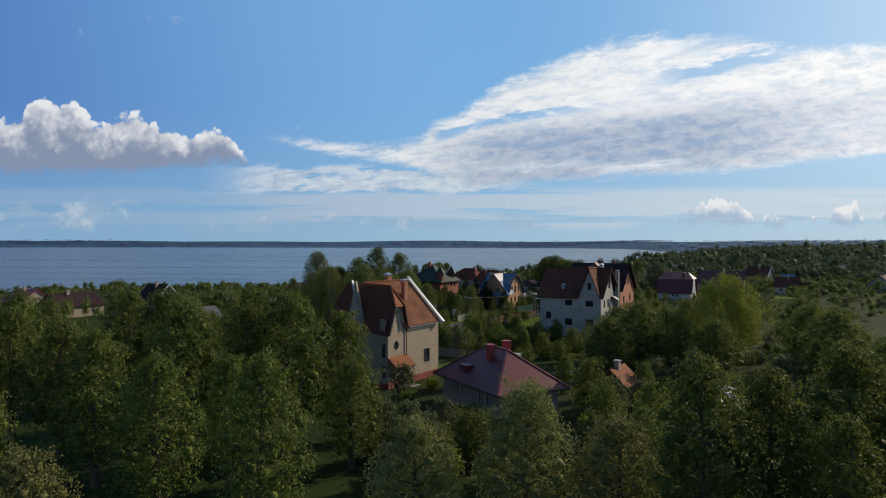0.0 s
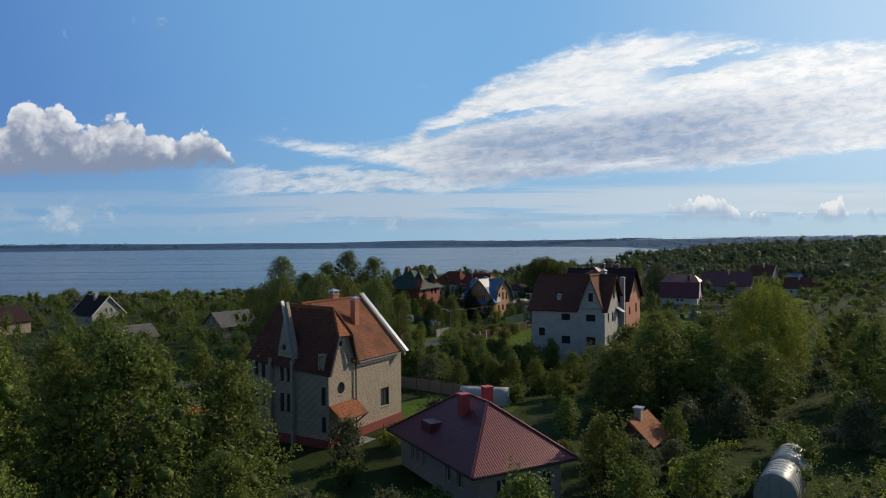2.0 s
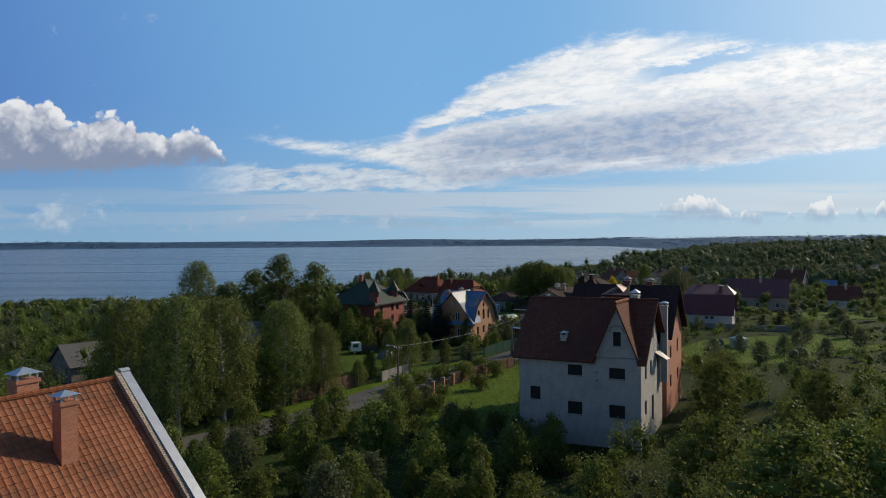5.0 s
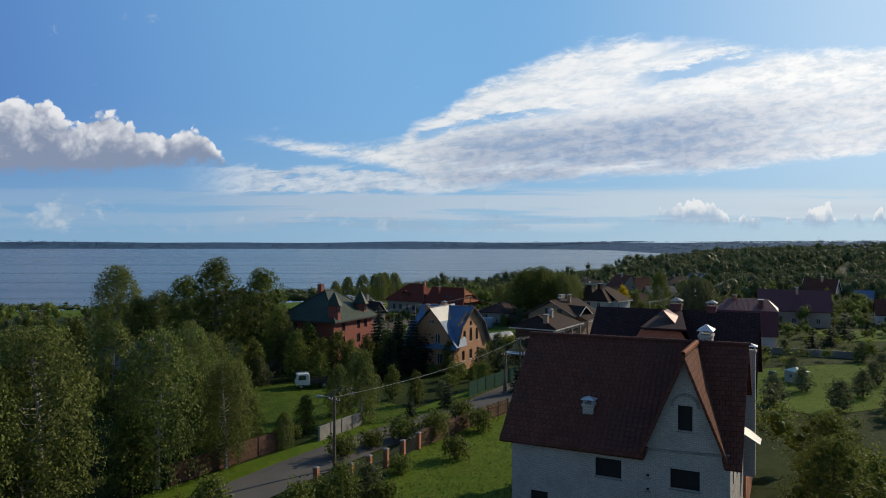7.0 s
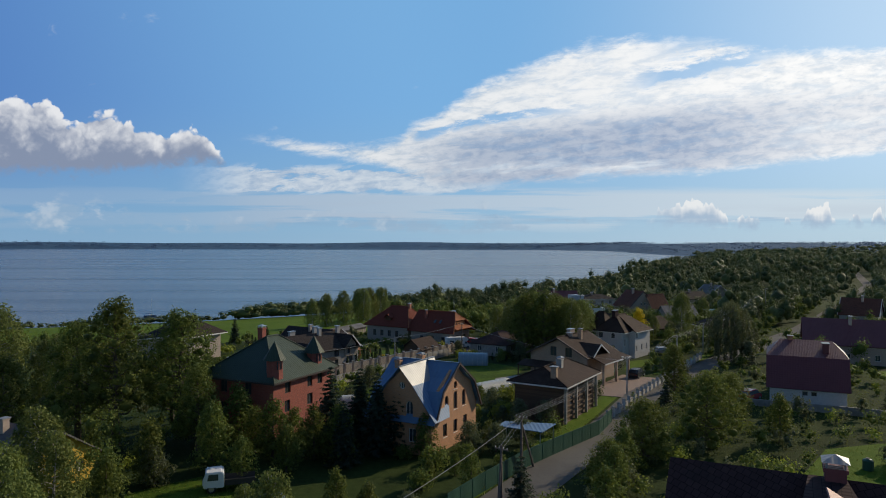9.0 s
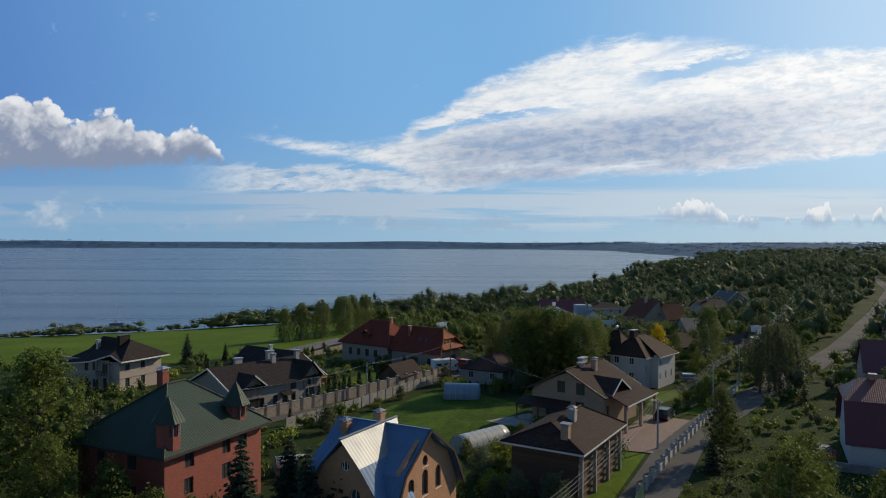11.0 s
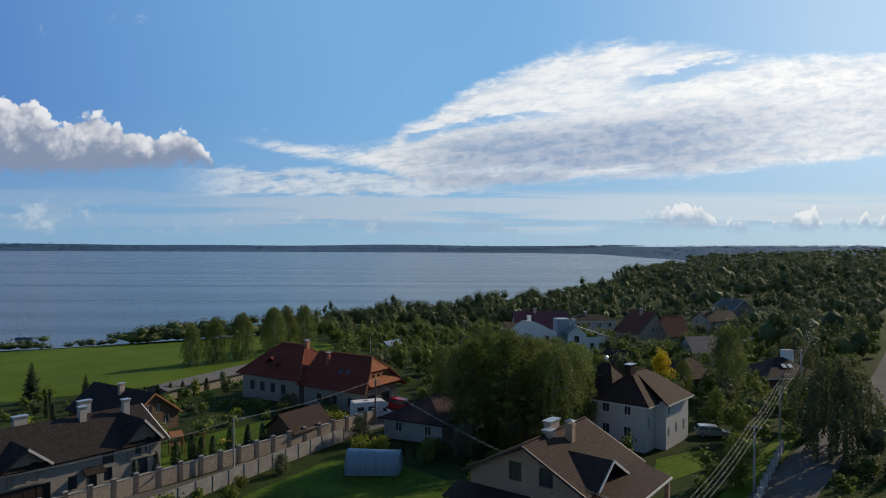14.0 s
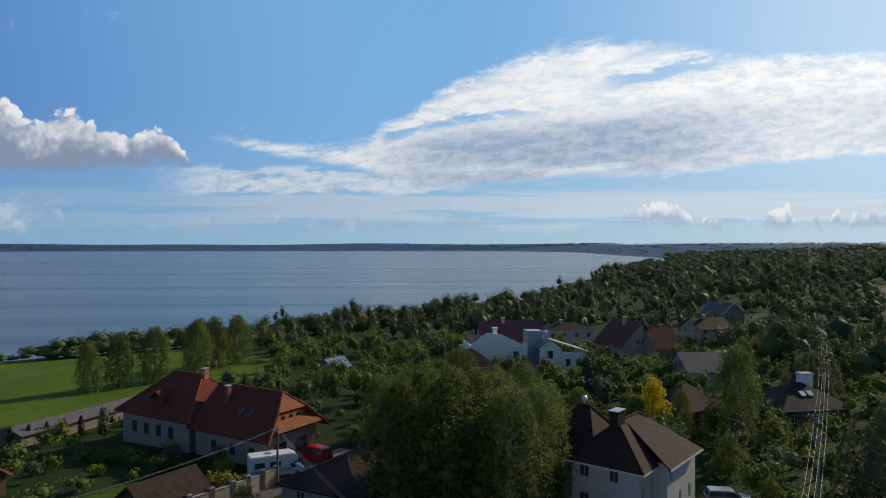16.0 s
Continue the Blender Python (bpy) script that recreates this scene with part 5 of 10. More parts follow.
# ---------------------------------------------------------------- houses
def yellow_house():
    """Steep-roofed yellow brick house: a cross-ridged front block, a main block behind, a slim spire gable, a porch."""
    H = thing("house", -7.0, 88.4, 0, 58.3, "tall yellow brick house with steep orange tile roof", "house")
    br, fr, z0 = M["yellow_brick"], M["dark_frame"], -3.4
    slot = [(0.95, 1.85), (1.95, 1.85), (2.9, 1.85), (4.45, 1.85), (5.35, 1.85)]
    front = [(s, z, 0.52, 1.85, "rect", 0) for s, _ in slot for z in (0.15, 3.15)] + [(4.75, 6.2, 0.62, 0.62, "round", 0), (9.75, 1.3, 0.55, 1.75, "rect", 0), (9.75, -1.3, 0.55, 1.5, "rect", 0)]
    t = 0.38
    # front wall with the spire gable rising out of it
    wall(H, br, (0, 10.4 - t), (0, t), z0, [(9.64, 5.0), (6.25, 5.0), (4.75, 11.0), (3.35, 5.0), (0, 5.4)], [(s - t, *r) for s, *r in front], fr, name="wall")
    for s in (3.2, 6.1):
        strip(H, (-0.14, 10.4 - s, 5.4), (-0.14, 10.4 - s, z0 + 0.2), 0.28, 0.32, br, "buttress", up=(1, 0, 0))
    strip(H, (0.05, 5.65, 11.12), (0.05, 4.13, 5.05), 0.08, 0.40, M["grey_trim"], "coping", up=(1, 0, 0))
    # right wall: the half-hipped gable of the front block, then the eaves of the main block
    wall(H, br, (0, 0), (12.1, 0), z0, [(12.1, 5.15), (4.05, 5.15), (2.95, 7.85), (1.15, 7.95), (0, 4.85)],
         [(1.85, 2.15, 1.15, 1.15, "round", 2), (1.85, 6.75, 0.55, 0.55, "round", 0), (9.05, -0.45, 1.5, 1.9, "rect", 1), (3.05, -3.0, 0.95, 2.1, "rect", 0)], fr, sill=M["concrete"])
    strip(H, (-0.01, -0.06, -1.75), (2.35, -0.06, -1.75), 0.12, 1.5, M["red_plinth"], "plinth")
    strip(H, (3.75, -0.06, -1.75), (12.15, -0.06, -1.75), 0.12, 1.5, M["red_plinth"], "plinth")
    strip(H, (-0.07, 10.4, -1.95), (-0.07, 0, -1.95), 0.12, 1.4, M["red_plinth"], "plinth")
    wall(H, br, (12.1, t), (12.1, 10.4 - t), z0, [(9.64, 5.2), (4.85, 10.9), (0, 5.2)], [(5, 0, 1.3, 1.6), (3, 3, 1.3, 1.6)], fr)
    wall(H, br, (12.1, 10.4), (0, 10.4), z0, 5.2, [(3, 0, 1.2, 1.6), (8, 0, 1.2, 1.6)], fr)
    tile = M["clay_tile"]
    # main block: ridge along x at y = 5.2
    slab(H, [(3.4, -0.35, 5.0), (12.0, -0.35, 5.0), (12.0, 5.2, 10.65), (3.4, 5.2, 10.65)], tile, 0.16)
    slab(H, [(1.9, 5.2, 10.65), (12.0, 5.2, 10.65), (12.0, 10.75, 5.0), (1.9, 10.75, 5.0)], tile, 0.16)
    # front block: ridge along y at x = 2.1
    slab(H, [(-0.4, -0.45, 4.2), (-0.4, 10.6, 5.0), (2.1, 8.4, 10.5), (2.1, 1.1, 10.35), (1.02, -0.45, 7.85)], M["maroon_tile"], 0.16)
    slab(H, [(2.1, 1.1, 10.35), (2.1, 6.6, 10.5), (4.5, 4.6, 9.9), (4.6, 0.6, 5.6), (4.3, -0.45, 4.75), (3.15, -0.45, 7.75)], tile, 0.16)
    slab(H, [(1.02, -0.45, 7.82), (3.15, -0.45, 7.72), (2.1, 1.1, 10.38)], tile, 0.14)
    slab(H, [(-0.4, 10.6, 5.0), (2.1, 10.75, 5.0), (2.1, 8.4, 10.5)], M["maroon_tile"], 0.14)
    for p, q in (((2.0, 5.2, 10.7), (11.6, 5.2, 10.7)), ((2.1, 1.1, 10.4), (2.1, 8.4, 10.55)), ((1.02, -0.45, 7.9), (2.1, 1.1, 10.42)), ((3.15, -0.45, 7.8), (2.1, 1.1, 10.42))):
        ridge_tiles(H, p, q, tile, 0.12, single=True)
    strip(H, (3.9, -0.52, 5.05), (0.98 + 2.2, -0.5, 7.8), 0.16, 0.2, M["dark_frame"], "bargeboard")
    strip(H, (-0.42, -0.5, 4.25), (1.0, -0.5, 7.9), 0.16, 0.2, M["dark_frame"], "bargeboard")
    strip(H, (4.3, -0.42, 4.92), (12.0, -0.42, 4.92), 0.12, 0.12, M["grey_trim"], "gutter")
    roof_tiles(H, [(3.4, -0.35, 5.0), (11.8, -0.35, 5.0), (11.8, 5.2, 10.65), (3.4, 5.2, 10.65)], M["clay_piece"], 300)
    roof_tiles(H, [(-0.4, -0.45, 4.2), (-0.4, 10.6, 5.0), (2.1, 8.4, 10.5), (2.1, 1.1, 10.35), (1.02, -0.45, 7.85)], M["maroon_piece"])
    # parapet of the far gable, capped with metal
    bm = bmesh.new()
    panel(bm, (12.0, -0.75), (12.0, 5.2), [(0, 4.6), (5.95, 10.7), (5.95, 11.05), (0, 5.0)], [], 0.34)
    box_uv(bm)
    part("parapet", bm, br, H)
    strip(H, (12.16, -0.9, 5.0), (12.16, 5.25, 11.12), 0.5, 0.16, M["grey_trim"], "coping")
    strip(H, (12.16, 11.2, 5.0), (12.16, 5.15, 11.12), 0.5, 0.16, M["grey_trim"], "coping")
    # chimneys, downpipe, attic dormer
    chimney(H, 7.8, 2.9, 7.0, 10.65, 0.72, 0.62, M["dark_brick"], "grey_trim")
    chimney(H, 7.6, 5.6, 9.9, 11.35, 0.95, 0.7, M["dark_brick"], "grey_trim")
    strip(H, (-0.1, 4.2, 5.3), (-0.1, 4.2, z0 + 0.3), 0.12, 0.12, M["grey_trim"], "downpipe", up=(1, 0, 0))
    strip(H, (4.0, -0.1, 5.0), (4.0, -0.1, z0 + 1.2), 0.1, 0.1, M["dark_frame"], "downpipe", up=(0, 1, 0))
    bm = bmesh.new()
    box(bm, -0.2, 0.4, 4.3, 0.9, 1.0, 6.2)
    box_uv(bm)
    part("dormer", bm, br, H)
    wall(H, br, (-0.24, 1.05), (-0.24, 0.35), 4.3, 6.25, [(0.35, 4.55, 0.4, 1.5, "rect", 0)], fr, 0.1, name="dormer_front", recess=0.03)
    # porch roof on brackets, landing, steps and rails
    slab(H, [(0.1, -1.55, 0.05), (4.15, -1.55, 0.05), (4.15, 0.0, 1.35), (0.1, 0.0, 1.35)], tile, 0.14, "porch_roof")
    for x in (0.35, 3.9):
        strip(H, (x, -1.4, 0.0), (x, -0.02, -1.1), 0.12, 0.12, M["dark_frame"], "bracket")
    bm = bmesh.new()
    box(bm, 0.9, -2.1, -3.4, 4.6, -0.12, -2.55, 0.03)
    for i in range(4):
        box(bm, 4.62 + 0.32 * i, -2.0, -3.4, 4.92 + 0.32 * i, -0.7, -2.62 - 0.17 * i)
    part("steps", bm, M["concrete"], H)
    for y in (-2.05,):
        for i in range(4):
            strip(H, (6.0, y, -1.4 - 0.3 * i), (9.8, y, -2.0 - 0.3 * i), 0.04, 0.05, M["dark_frame"], "rail")
        for i in range(5):
            strip(H, (6.0 + 0.95 * i, y, -1.35 - 0.14 * i), (6.0 + 0.95 * i, y, -3.1), 0.05, 0.05, M["dark_frame"], "rail_post", up=(1, 0, 0))
    bm = bmesh.new()
    box(bm, -0.6, -3.4, -3.3, 12.6, -0.05, -3.02, 0.03)
    part("paved_apron", bm, M["concrete"], H)


yellow_house()


def maroon_bungalow():
    H = thing("bungalow", 5.0, 71.5, 0, 27.0, "low house with maroon hipped sheet metal roof", "house")
    # local x runs to the far right corner
    z0 = -3.2
    four_walls(H, M["pale_brown_wall"], 0.8, 8.0, -0.6, 12.4, z0, dict(right=0.6, left=0.6, front=0.6, back=0.6),
               {"right": [(2, -1.6, 0.9, 1.3), (4.2, -1.6, 0.9, 1.3), (6, -1.6, 0.9, 1.3)], "front": [(2.2, -1.4, 0.55, 1.1, "rect", 0), (3.3, -1.4, 0.55, 1.1, "rect", 0), (4.4, -1.4, 0.55, 1.1, "rect", 0), (8.6, -1.5, 0.9, 1.3), (10.3, -1.5, 0.9, 1.3)]})
    r = M["maroon_sheet"]
    A, B, C, D = (-0.2, -1.5, 0.55), (9.0, -1.5, 0.55), (9.0, 13.2, 0.55), (-0.2, 13.2, 0.55)
    P, Q = (4.6, 4.2, 4.15), (4.6, 8.4, 4.15)
    for f in ((D, A, P, Q), (B, C, Q, P), (A, B, P), (C, D, Q)):
        slab(H, f, r, 0.12)
    for p, q in ((A, P), (B, P), (P, Q), (C, Q), (D, Q)):
        strip(H, Vector(p) + Vector((0, 0, 0.07)), Vector(q) + Vector((0, 0, 0.07)), 0.22, 0.08, M["maroon_sheet"], "ridge_cap")
    for a, b in ((A, B), (B, C), (C, D), (D, A)):
        strip(H, Vector(a) - Vector((0, 0, 0.05)), Vector(b) - Vector((0, 0, 0.05)), 0.12, 0.12, M["dark_frame"], "gutter")
    for x, y, z in ((3.2, 5.6, 4.6), (6.0, 6.6, 4.7)):
        bm = bmesh.new()
        box(bm, x - 0.36, y - 0.36, 2.2, x + 0.36, y + 0.36, z)
        box(bm, x - 0.45, y - 0.45, z + 0.002, x + 0.45, y + 0.45, z + 0.08)
        part("chimney", bm, M["red_sheet"], H)
    bm = bmesh.new()
    box(bm, 0.9, 7.0, 0.9, 2.4, 8.6, 2.2)
    part("dormer", bm, r, H)


maroon_bungalow()


def white_house():
    """Unfinished white brick house, openings without glass, dark red tile roof with cross gables."""
    H = thing("house", 29.95, 131.7, 0, 62.0, "unfinished white silicate brick house, dark red tile roof", "house")
    br, z0, t, Lf, Ls = M["white_brick"], -3.2, 0.38, 12.1, 12.0
    # frames and sheets in the open holes are coloured as indoor shade
    hole = dict(frame_mat=M["room_shade"], glazed=False, thick=t, sill=M["concrete"])
    slots = [(5.75, 4.0, 1.45, 1.05, "rect", 0), (9.85, 3.95, 1.5, 1.05, "rect", 0), (9.85, 7.1, 0.75, 1.35, "rect", 0), (1.7, 1.3, 1.05, 1.3, "rect", 0),
             (9.85, 0.2, 1.5, 1.25, "rect", 0), (5.75, 0.2, 1.45, 1.25, "rect", 0), (7.9, 4.35, 0.16, 0.16, "rect", 0), (7.9, 3.6, 0.16, 0.16, "rect", 0)]
    wall(H, br, (0, Lf - t), (0, t), z0, [(Lf - 2 * t, 6.15), (9.8 - t, 11.0), (7.7 - t, 6.0), (0, 5.85)], [(s - t, *r) for s, *r in slots], **hole)
    wall(H, br, (0, 0), (Ls, 0), z0, [(Ls, 6.1), (9.4, 6.1), (6.1, 11.2), (2.8, 6.1), (0, 6.1)],
         [(6.1, 7.2, 1.6, 2.1, "arch", 2), (2.4, 3.7, 1.0, 1.4, "rect", 0), (5.2, 3.7, 1.0, 1.4, "rect", 0), (9.2, 3.7, 1.3, 1.4, "rect", 0), (2.4, 0.2, 1.0, 1.4, "rect", 0), (6.2, -1.2, 1.2, 2.6, "rect", 0)], **hole)
    wall(H, br, (Ls, t), (Ls, Lf - t), z0, 6.0, [(3, 3.7, 1.3, 1.4, "rect", 0), (8, 3.7, 1.3, 1.4, "rect", 0)], **hole)
    wall(H, br, (Ls, Lf), (0, Lf), z0, [(Ls, 5.9), (6.0, 10.7), (0, 5.9)], [(6, 6.6, 1.4, 1.6, "rect", 0), (3, 1.3, 1.3, 1.4, "rect", 0)], **hole)
    tile = M["maroon_tile"]
    zr = 11.1
    # main ridge along y, with a little sprocketed eave
    slab(H, [(-0.6, 4.35, 5.5), (-0.6, Lf + 0.6, 5.5), (6.0, Lf + 0.9, zr - 0.1), (6.0, 2.3, zr), (5.7, 2.3, zr - 0.1)], tile, 0.16)
    slab(H, [(-0.6, -0.6, 5.55), (-0.6, 0.25, 5.55), (5.7, 2.3, zr - 0.08), (6.0, 2.3, zr), (6.0, -0.6, zr)], tile, 0.16)
    slab(H, [(6.0, -0.6, zr), (6.0, Lf + 0.9, zr - 0.1), (12.6, Lf + 0.6, 5.5), (12.6, -0.6, 5.5)], tile, 0.16)
    roof_tiles(H, [(-0.6, 4.35, 5.5), (-0.6, Lf + 0.6, 5.5), (6.0, Lf + 0.9, zr - 0.1), (6.0, 2.3, zr), (5.7, 2.3, zr - 0.1)], M["maroon_piece"], 300)
    # the front cross gable
    slab(H, [(-0.45, 2.3, 11.25), (5.75, 2.3, 11.1), (-0.6, 4.55, 5.75)], tile, 0.14)
    slab(H, [(-0.45, 2.3, 11.25), (5.75, 2.3, 11.1), (-0.6, 0.02, 5.75)], tile, 0.14)
    ridge_tiles(H, (6.0, -0.7, zr + 0.04), (6.0, Lf + 0.9, zr - 0.06), M["maroon_piece"], 0.11, 0.42, single=True)
    ridge_tiles(H, (-0.5, 2.3, 11.3), (5.6, 2.3, 11.16), M["clay_tile"], 0.13, 0.36, single=True)
    # dentil course under the eaves and string course under the gable
    bm = bmesh.new()
    for i in range(34):
        box(bm, -0.16, 4.4 + 0.22 * i, 5.55, 0.0, 4.5 + 0.22 * i, 5.72)
    part("dentils", bm, M["concrete"], H)
    strip(H, (-0.05, 4.2, 5.95), (-0.05, 0.1, 6.1), 0.1, 0.12, M["concrete"], "string_course")
    bm = bmesh.new()
    for i in range(11):
        a0, a1 = math.pi * i / 11, math.pi * (i + 0.86) / 11
        vs = []
        for off in (0.0, -0.06):
            for a, r in ((a0, 0.62), (a1, 0.62), (a1, 0.78), (a0, 0.78)):
                vs.append(bm.verts.new((off - 0.004, 2.25 - r * math.cos(a), 8.35 + r * math.sin(a))))
        bm.faces.new(vs[4:])
        for k in range(4):
            bm.faces.new((vs[k], vs[(k + 1) % 4], vs[4 + (k + 1) % 4], vs[4 + k]))
    part("arch_trim", bm, M["concrete"], H)
    chimney(H, 1.6, 7.85, 5.6, 7.7, 0.62, 0.62, br, "grey_trim")
    chimney(H, 7.1, 1.9, 10.0, 11.5, 1.25, 0.75, br, "grey_trim")
    chimney(H, 10.6, -0.45, 2.0, 10.2, 0.7, 0.7, br, "grey_trim")
    slab(H, [(7.4, -1.2, 4.9), (9.6, -1.2, 4.7), (9.6, -0.02, 5.6), (7.4, -0.02, 5.6)], M["zinc"], 0.06, "canopy", "crumpled pale sheet metal canopy")


white_house()


def brick_house():
    H = thing("house", 37.0, 144.9, 0, 62.0, "red brick house with dark roof and triple arched attic window", "house")
    br, z0, t, Lf, Ls = M["dark_brick"], -3.0, 0.38, 11.6, 12.0
    arch = [(5.0, 8.0, 0.62, 1.5, "arch", 0), (5.8, 8.0, 0.62, 1.55, "arch", 0), (6.6, 8.0, 0.62, 1.5, "arch", 0)]
    wall(H, br, (0, Lf - t), (0, t), z0, [(Lf - 2 * t, 6.4), (9.4 - t, 6.9), (7.1 - t, 10.6), (4.2 - t, 10.6), (2.0 - t, 6.9), (0, 6.4)], [(s - t, *r) for s, *r in arch] + [(3, 3.5, 1.2, 1.4), (8, 3.5, 1.2, 1.4)], M["dark_frame"])
    wall(H, br, (0, 0), (Ls, 0), z0, [(Ls, 6.4), (6.0, 11.5), (0, 6.4)], [(4.5, 7.2, 0.8, 1.7, "arch", 0), (6.0, 7.2, 0.8, 1.9, "arch", 0), (7.5, 7.2, 0.8, 1.7, "arch", 0), (3, 3.4, 1.2, 1.4), (8.5, 3.4, 1.2, 1.6), (3, 0, 1.2, 1.4), (8.5, 0, 1.2, 1.4)], M["dark_frame"])
    wall(H, br, (Ls, t), (Ls, Lf - t), z0, 6.4)
    wall(H, br, (Ls, Lf), (0, Lf), z0, [(Ls, 6.4), (6.0, 11.2), (0, 6.4)], [(6, 3.4, 1.2, 1.4)], M["dark_frame"])
    rf = M["dark_shingle"]
    slab(H, [(-0.6, 9.5, 6.1), (-0.6, 12.2, 6.1), (6.0, 12.2, 11.7), (6.0, 6.0, 11.7), (0.2, 7.0, 10.9)], rf, 0.16)
    slab(H, [(-0.6, -0.7, 6.1), (-0.6, 2.0, 6.1), (0.2, 4.2, 10.9), (6.0, 6.0, 11.7), (6.0, -0.7, 11.7)], rf, 0.16)
    slab(H, [(-0.5, 4.0, 10.85), (-0.5, 7.3, 10.85), (6.0, 6.6, 11.72), (6.0, 5.2, 11.72)], rf, 0.14)
    slab(H, [(6.0, -0.7, 11.7), (6.0, 12.2, 11.7), (12.6, 12.2, 6.1), (12.6, -0.7, 6.1)], rf, 0.16)
    slab(H, [(1.2, 5.9, 12.0), (1.2, 4.6, 10.6), (4.0, 5.0, 11.3), (4.0, 6.0, 11.9)], M["plum_sheet"], 0.06, "flashing")
    chimney(H, 6.0, 5.6, 10.5, 12.2, 0.9, 0.8, M["plum_sheet"], "zinc")
    chimney(H, 6.2, 2.9, 10.5, 12.1, 0.8, 0.7, M["plum_sheet"], "zinc")


brick_house()


def green_roof_house():
    H = thing("house", -0.8, 211.4, 0, 63.0, "red brick house, green pan tile roof with two turrets", "house")
    br, z0, Ls, Lf = M["red_brick"], -3.6, 12.6, 11.0
    four_walls(H, br, 0, Ls, 0, Lf, z0, dict(right=4.4, left=4.4, front=4.4, back=4.4),
               {"right": [(2.9, 2.3, 1.1, 1.5), (2.8, -0.1, 1.1, 1.5), (7.6, 2.3, 1.1, 1.5), (9.9, 2.3, 1.1, 1.5), (7.6, -0.1, 1.2, 1.5), (10.2, -2.8, 1.0, 2.0)], "front": [(3, 2.3, 1.1, 1.5), (7, 2.3, 1.1, 1.5), (3, -0.5, 1.1, 1.5), (7, -0.5, 1.1, 1.5)]}, M["dark_frame"])
    hip_roof(H, 0, Ls, 0, Lf, 4.2, 8.9, "x", M["green_sheet"], 0.8, 6.2, 5.6, 0.14, M["green_sheet"], M["dark_frame"])
    for cx, cy, r, zt in ((0.9, 0.5, 1.05, 9.2), (10.2, 1.2, 1.05, 8.8)):
        bm = bmesh.new()
        ring = [(cx + r * math.cos(a), cy + r * math.sin(a)) for a in np.linspace(0, 2 * math.pi, 9)[:-1] + math.pi / 8]
        lo = [bm.verts.new((*p, 4.0)) for p in ring]
        hi = [bm.verts.new((*p, zt - 2.3)) for p in ring]
        for i in range(8):
            bm.faces.new((lo[i], lo[(i + 1) % 8], hi[(i + 1) % 8], hi[i]))
        box_uv(bm)
        tw = part("turret", bm, M["red_brick"], H)
        for a in (math.radians(-68), math.radians(-112), math.radians(-22)):
            d = Vector((math.cos(a), math.sin(a), 0))
            c = Vector((cx, cy, 0)) + d * (r * 0.94)
            s = Vector((-d.y, d.x, 0)) * 0.28
            bm = bmesh.new()
            bm.faces.new([bm.verts.new(c + s * e + d * 0.03 + Vector((0, 0, zz))) for e, zz in ((-1, zt - 3.5), (1, zt - 3.5), (1, zt - 2.5), (-1, zt - 2.5))])
            part("pane", bm, M["glass"], tw)
        R = r + 0.45
        e = [(cx + R * math.cos(a), cy + R * math.sin(a), zt - 2.35) for a in np.linspace(0, 2 * math.pi, 9)[:-1] + math.pi / 8]
        bm = bmesh.new()
        tip = bm.verts.new((cx, cy, zt))
        vs = [bm.verts.new(p) for p in e]
        for i in range(8):
            bm.faces.new((vs[i], vs[(i + 1) % 8], tip))
        bm.faces.new(vs[::-1])
        box_uv(bm)
        part("cone_roof", bm, M["green_sheet"], tw)
    chimney(H, 6.5, 7.2, 7.5, 9.9, 0.8, 0.8, M["red_brick"], "grey_trim")


green_roof_house()


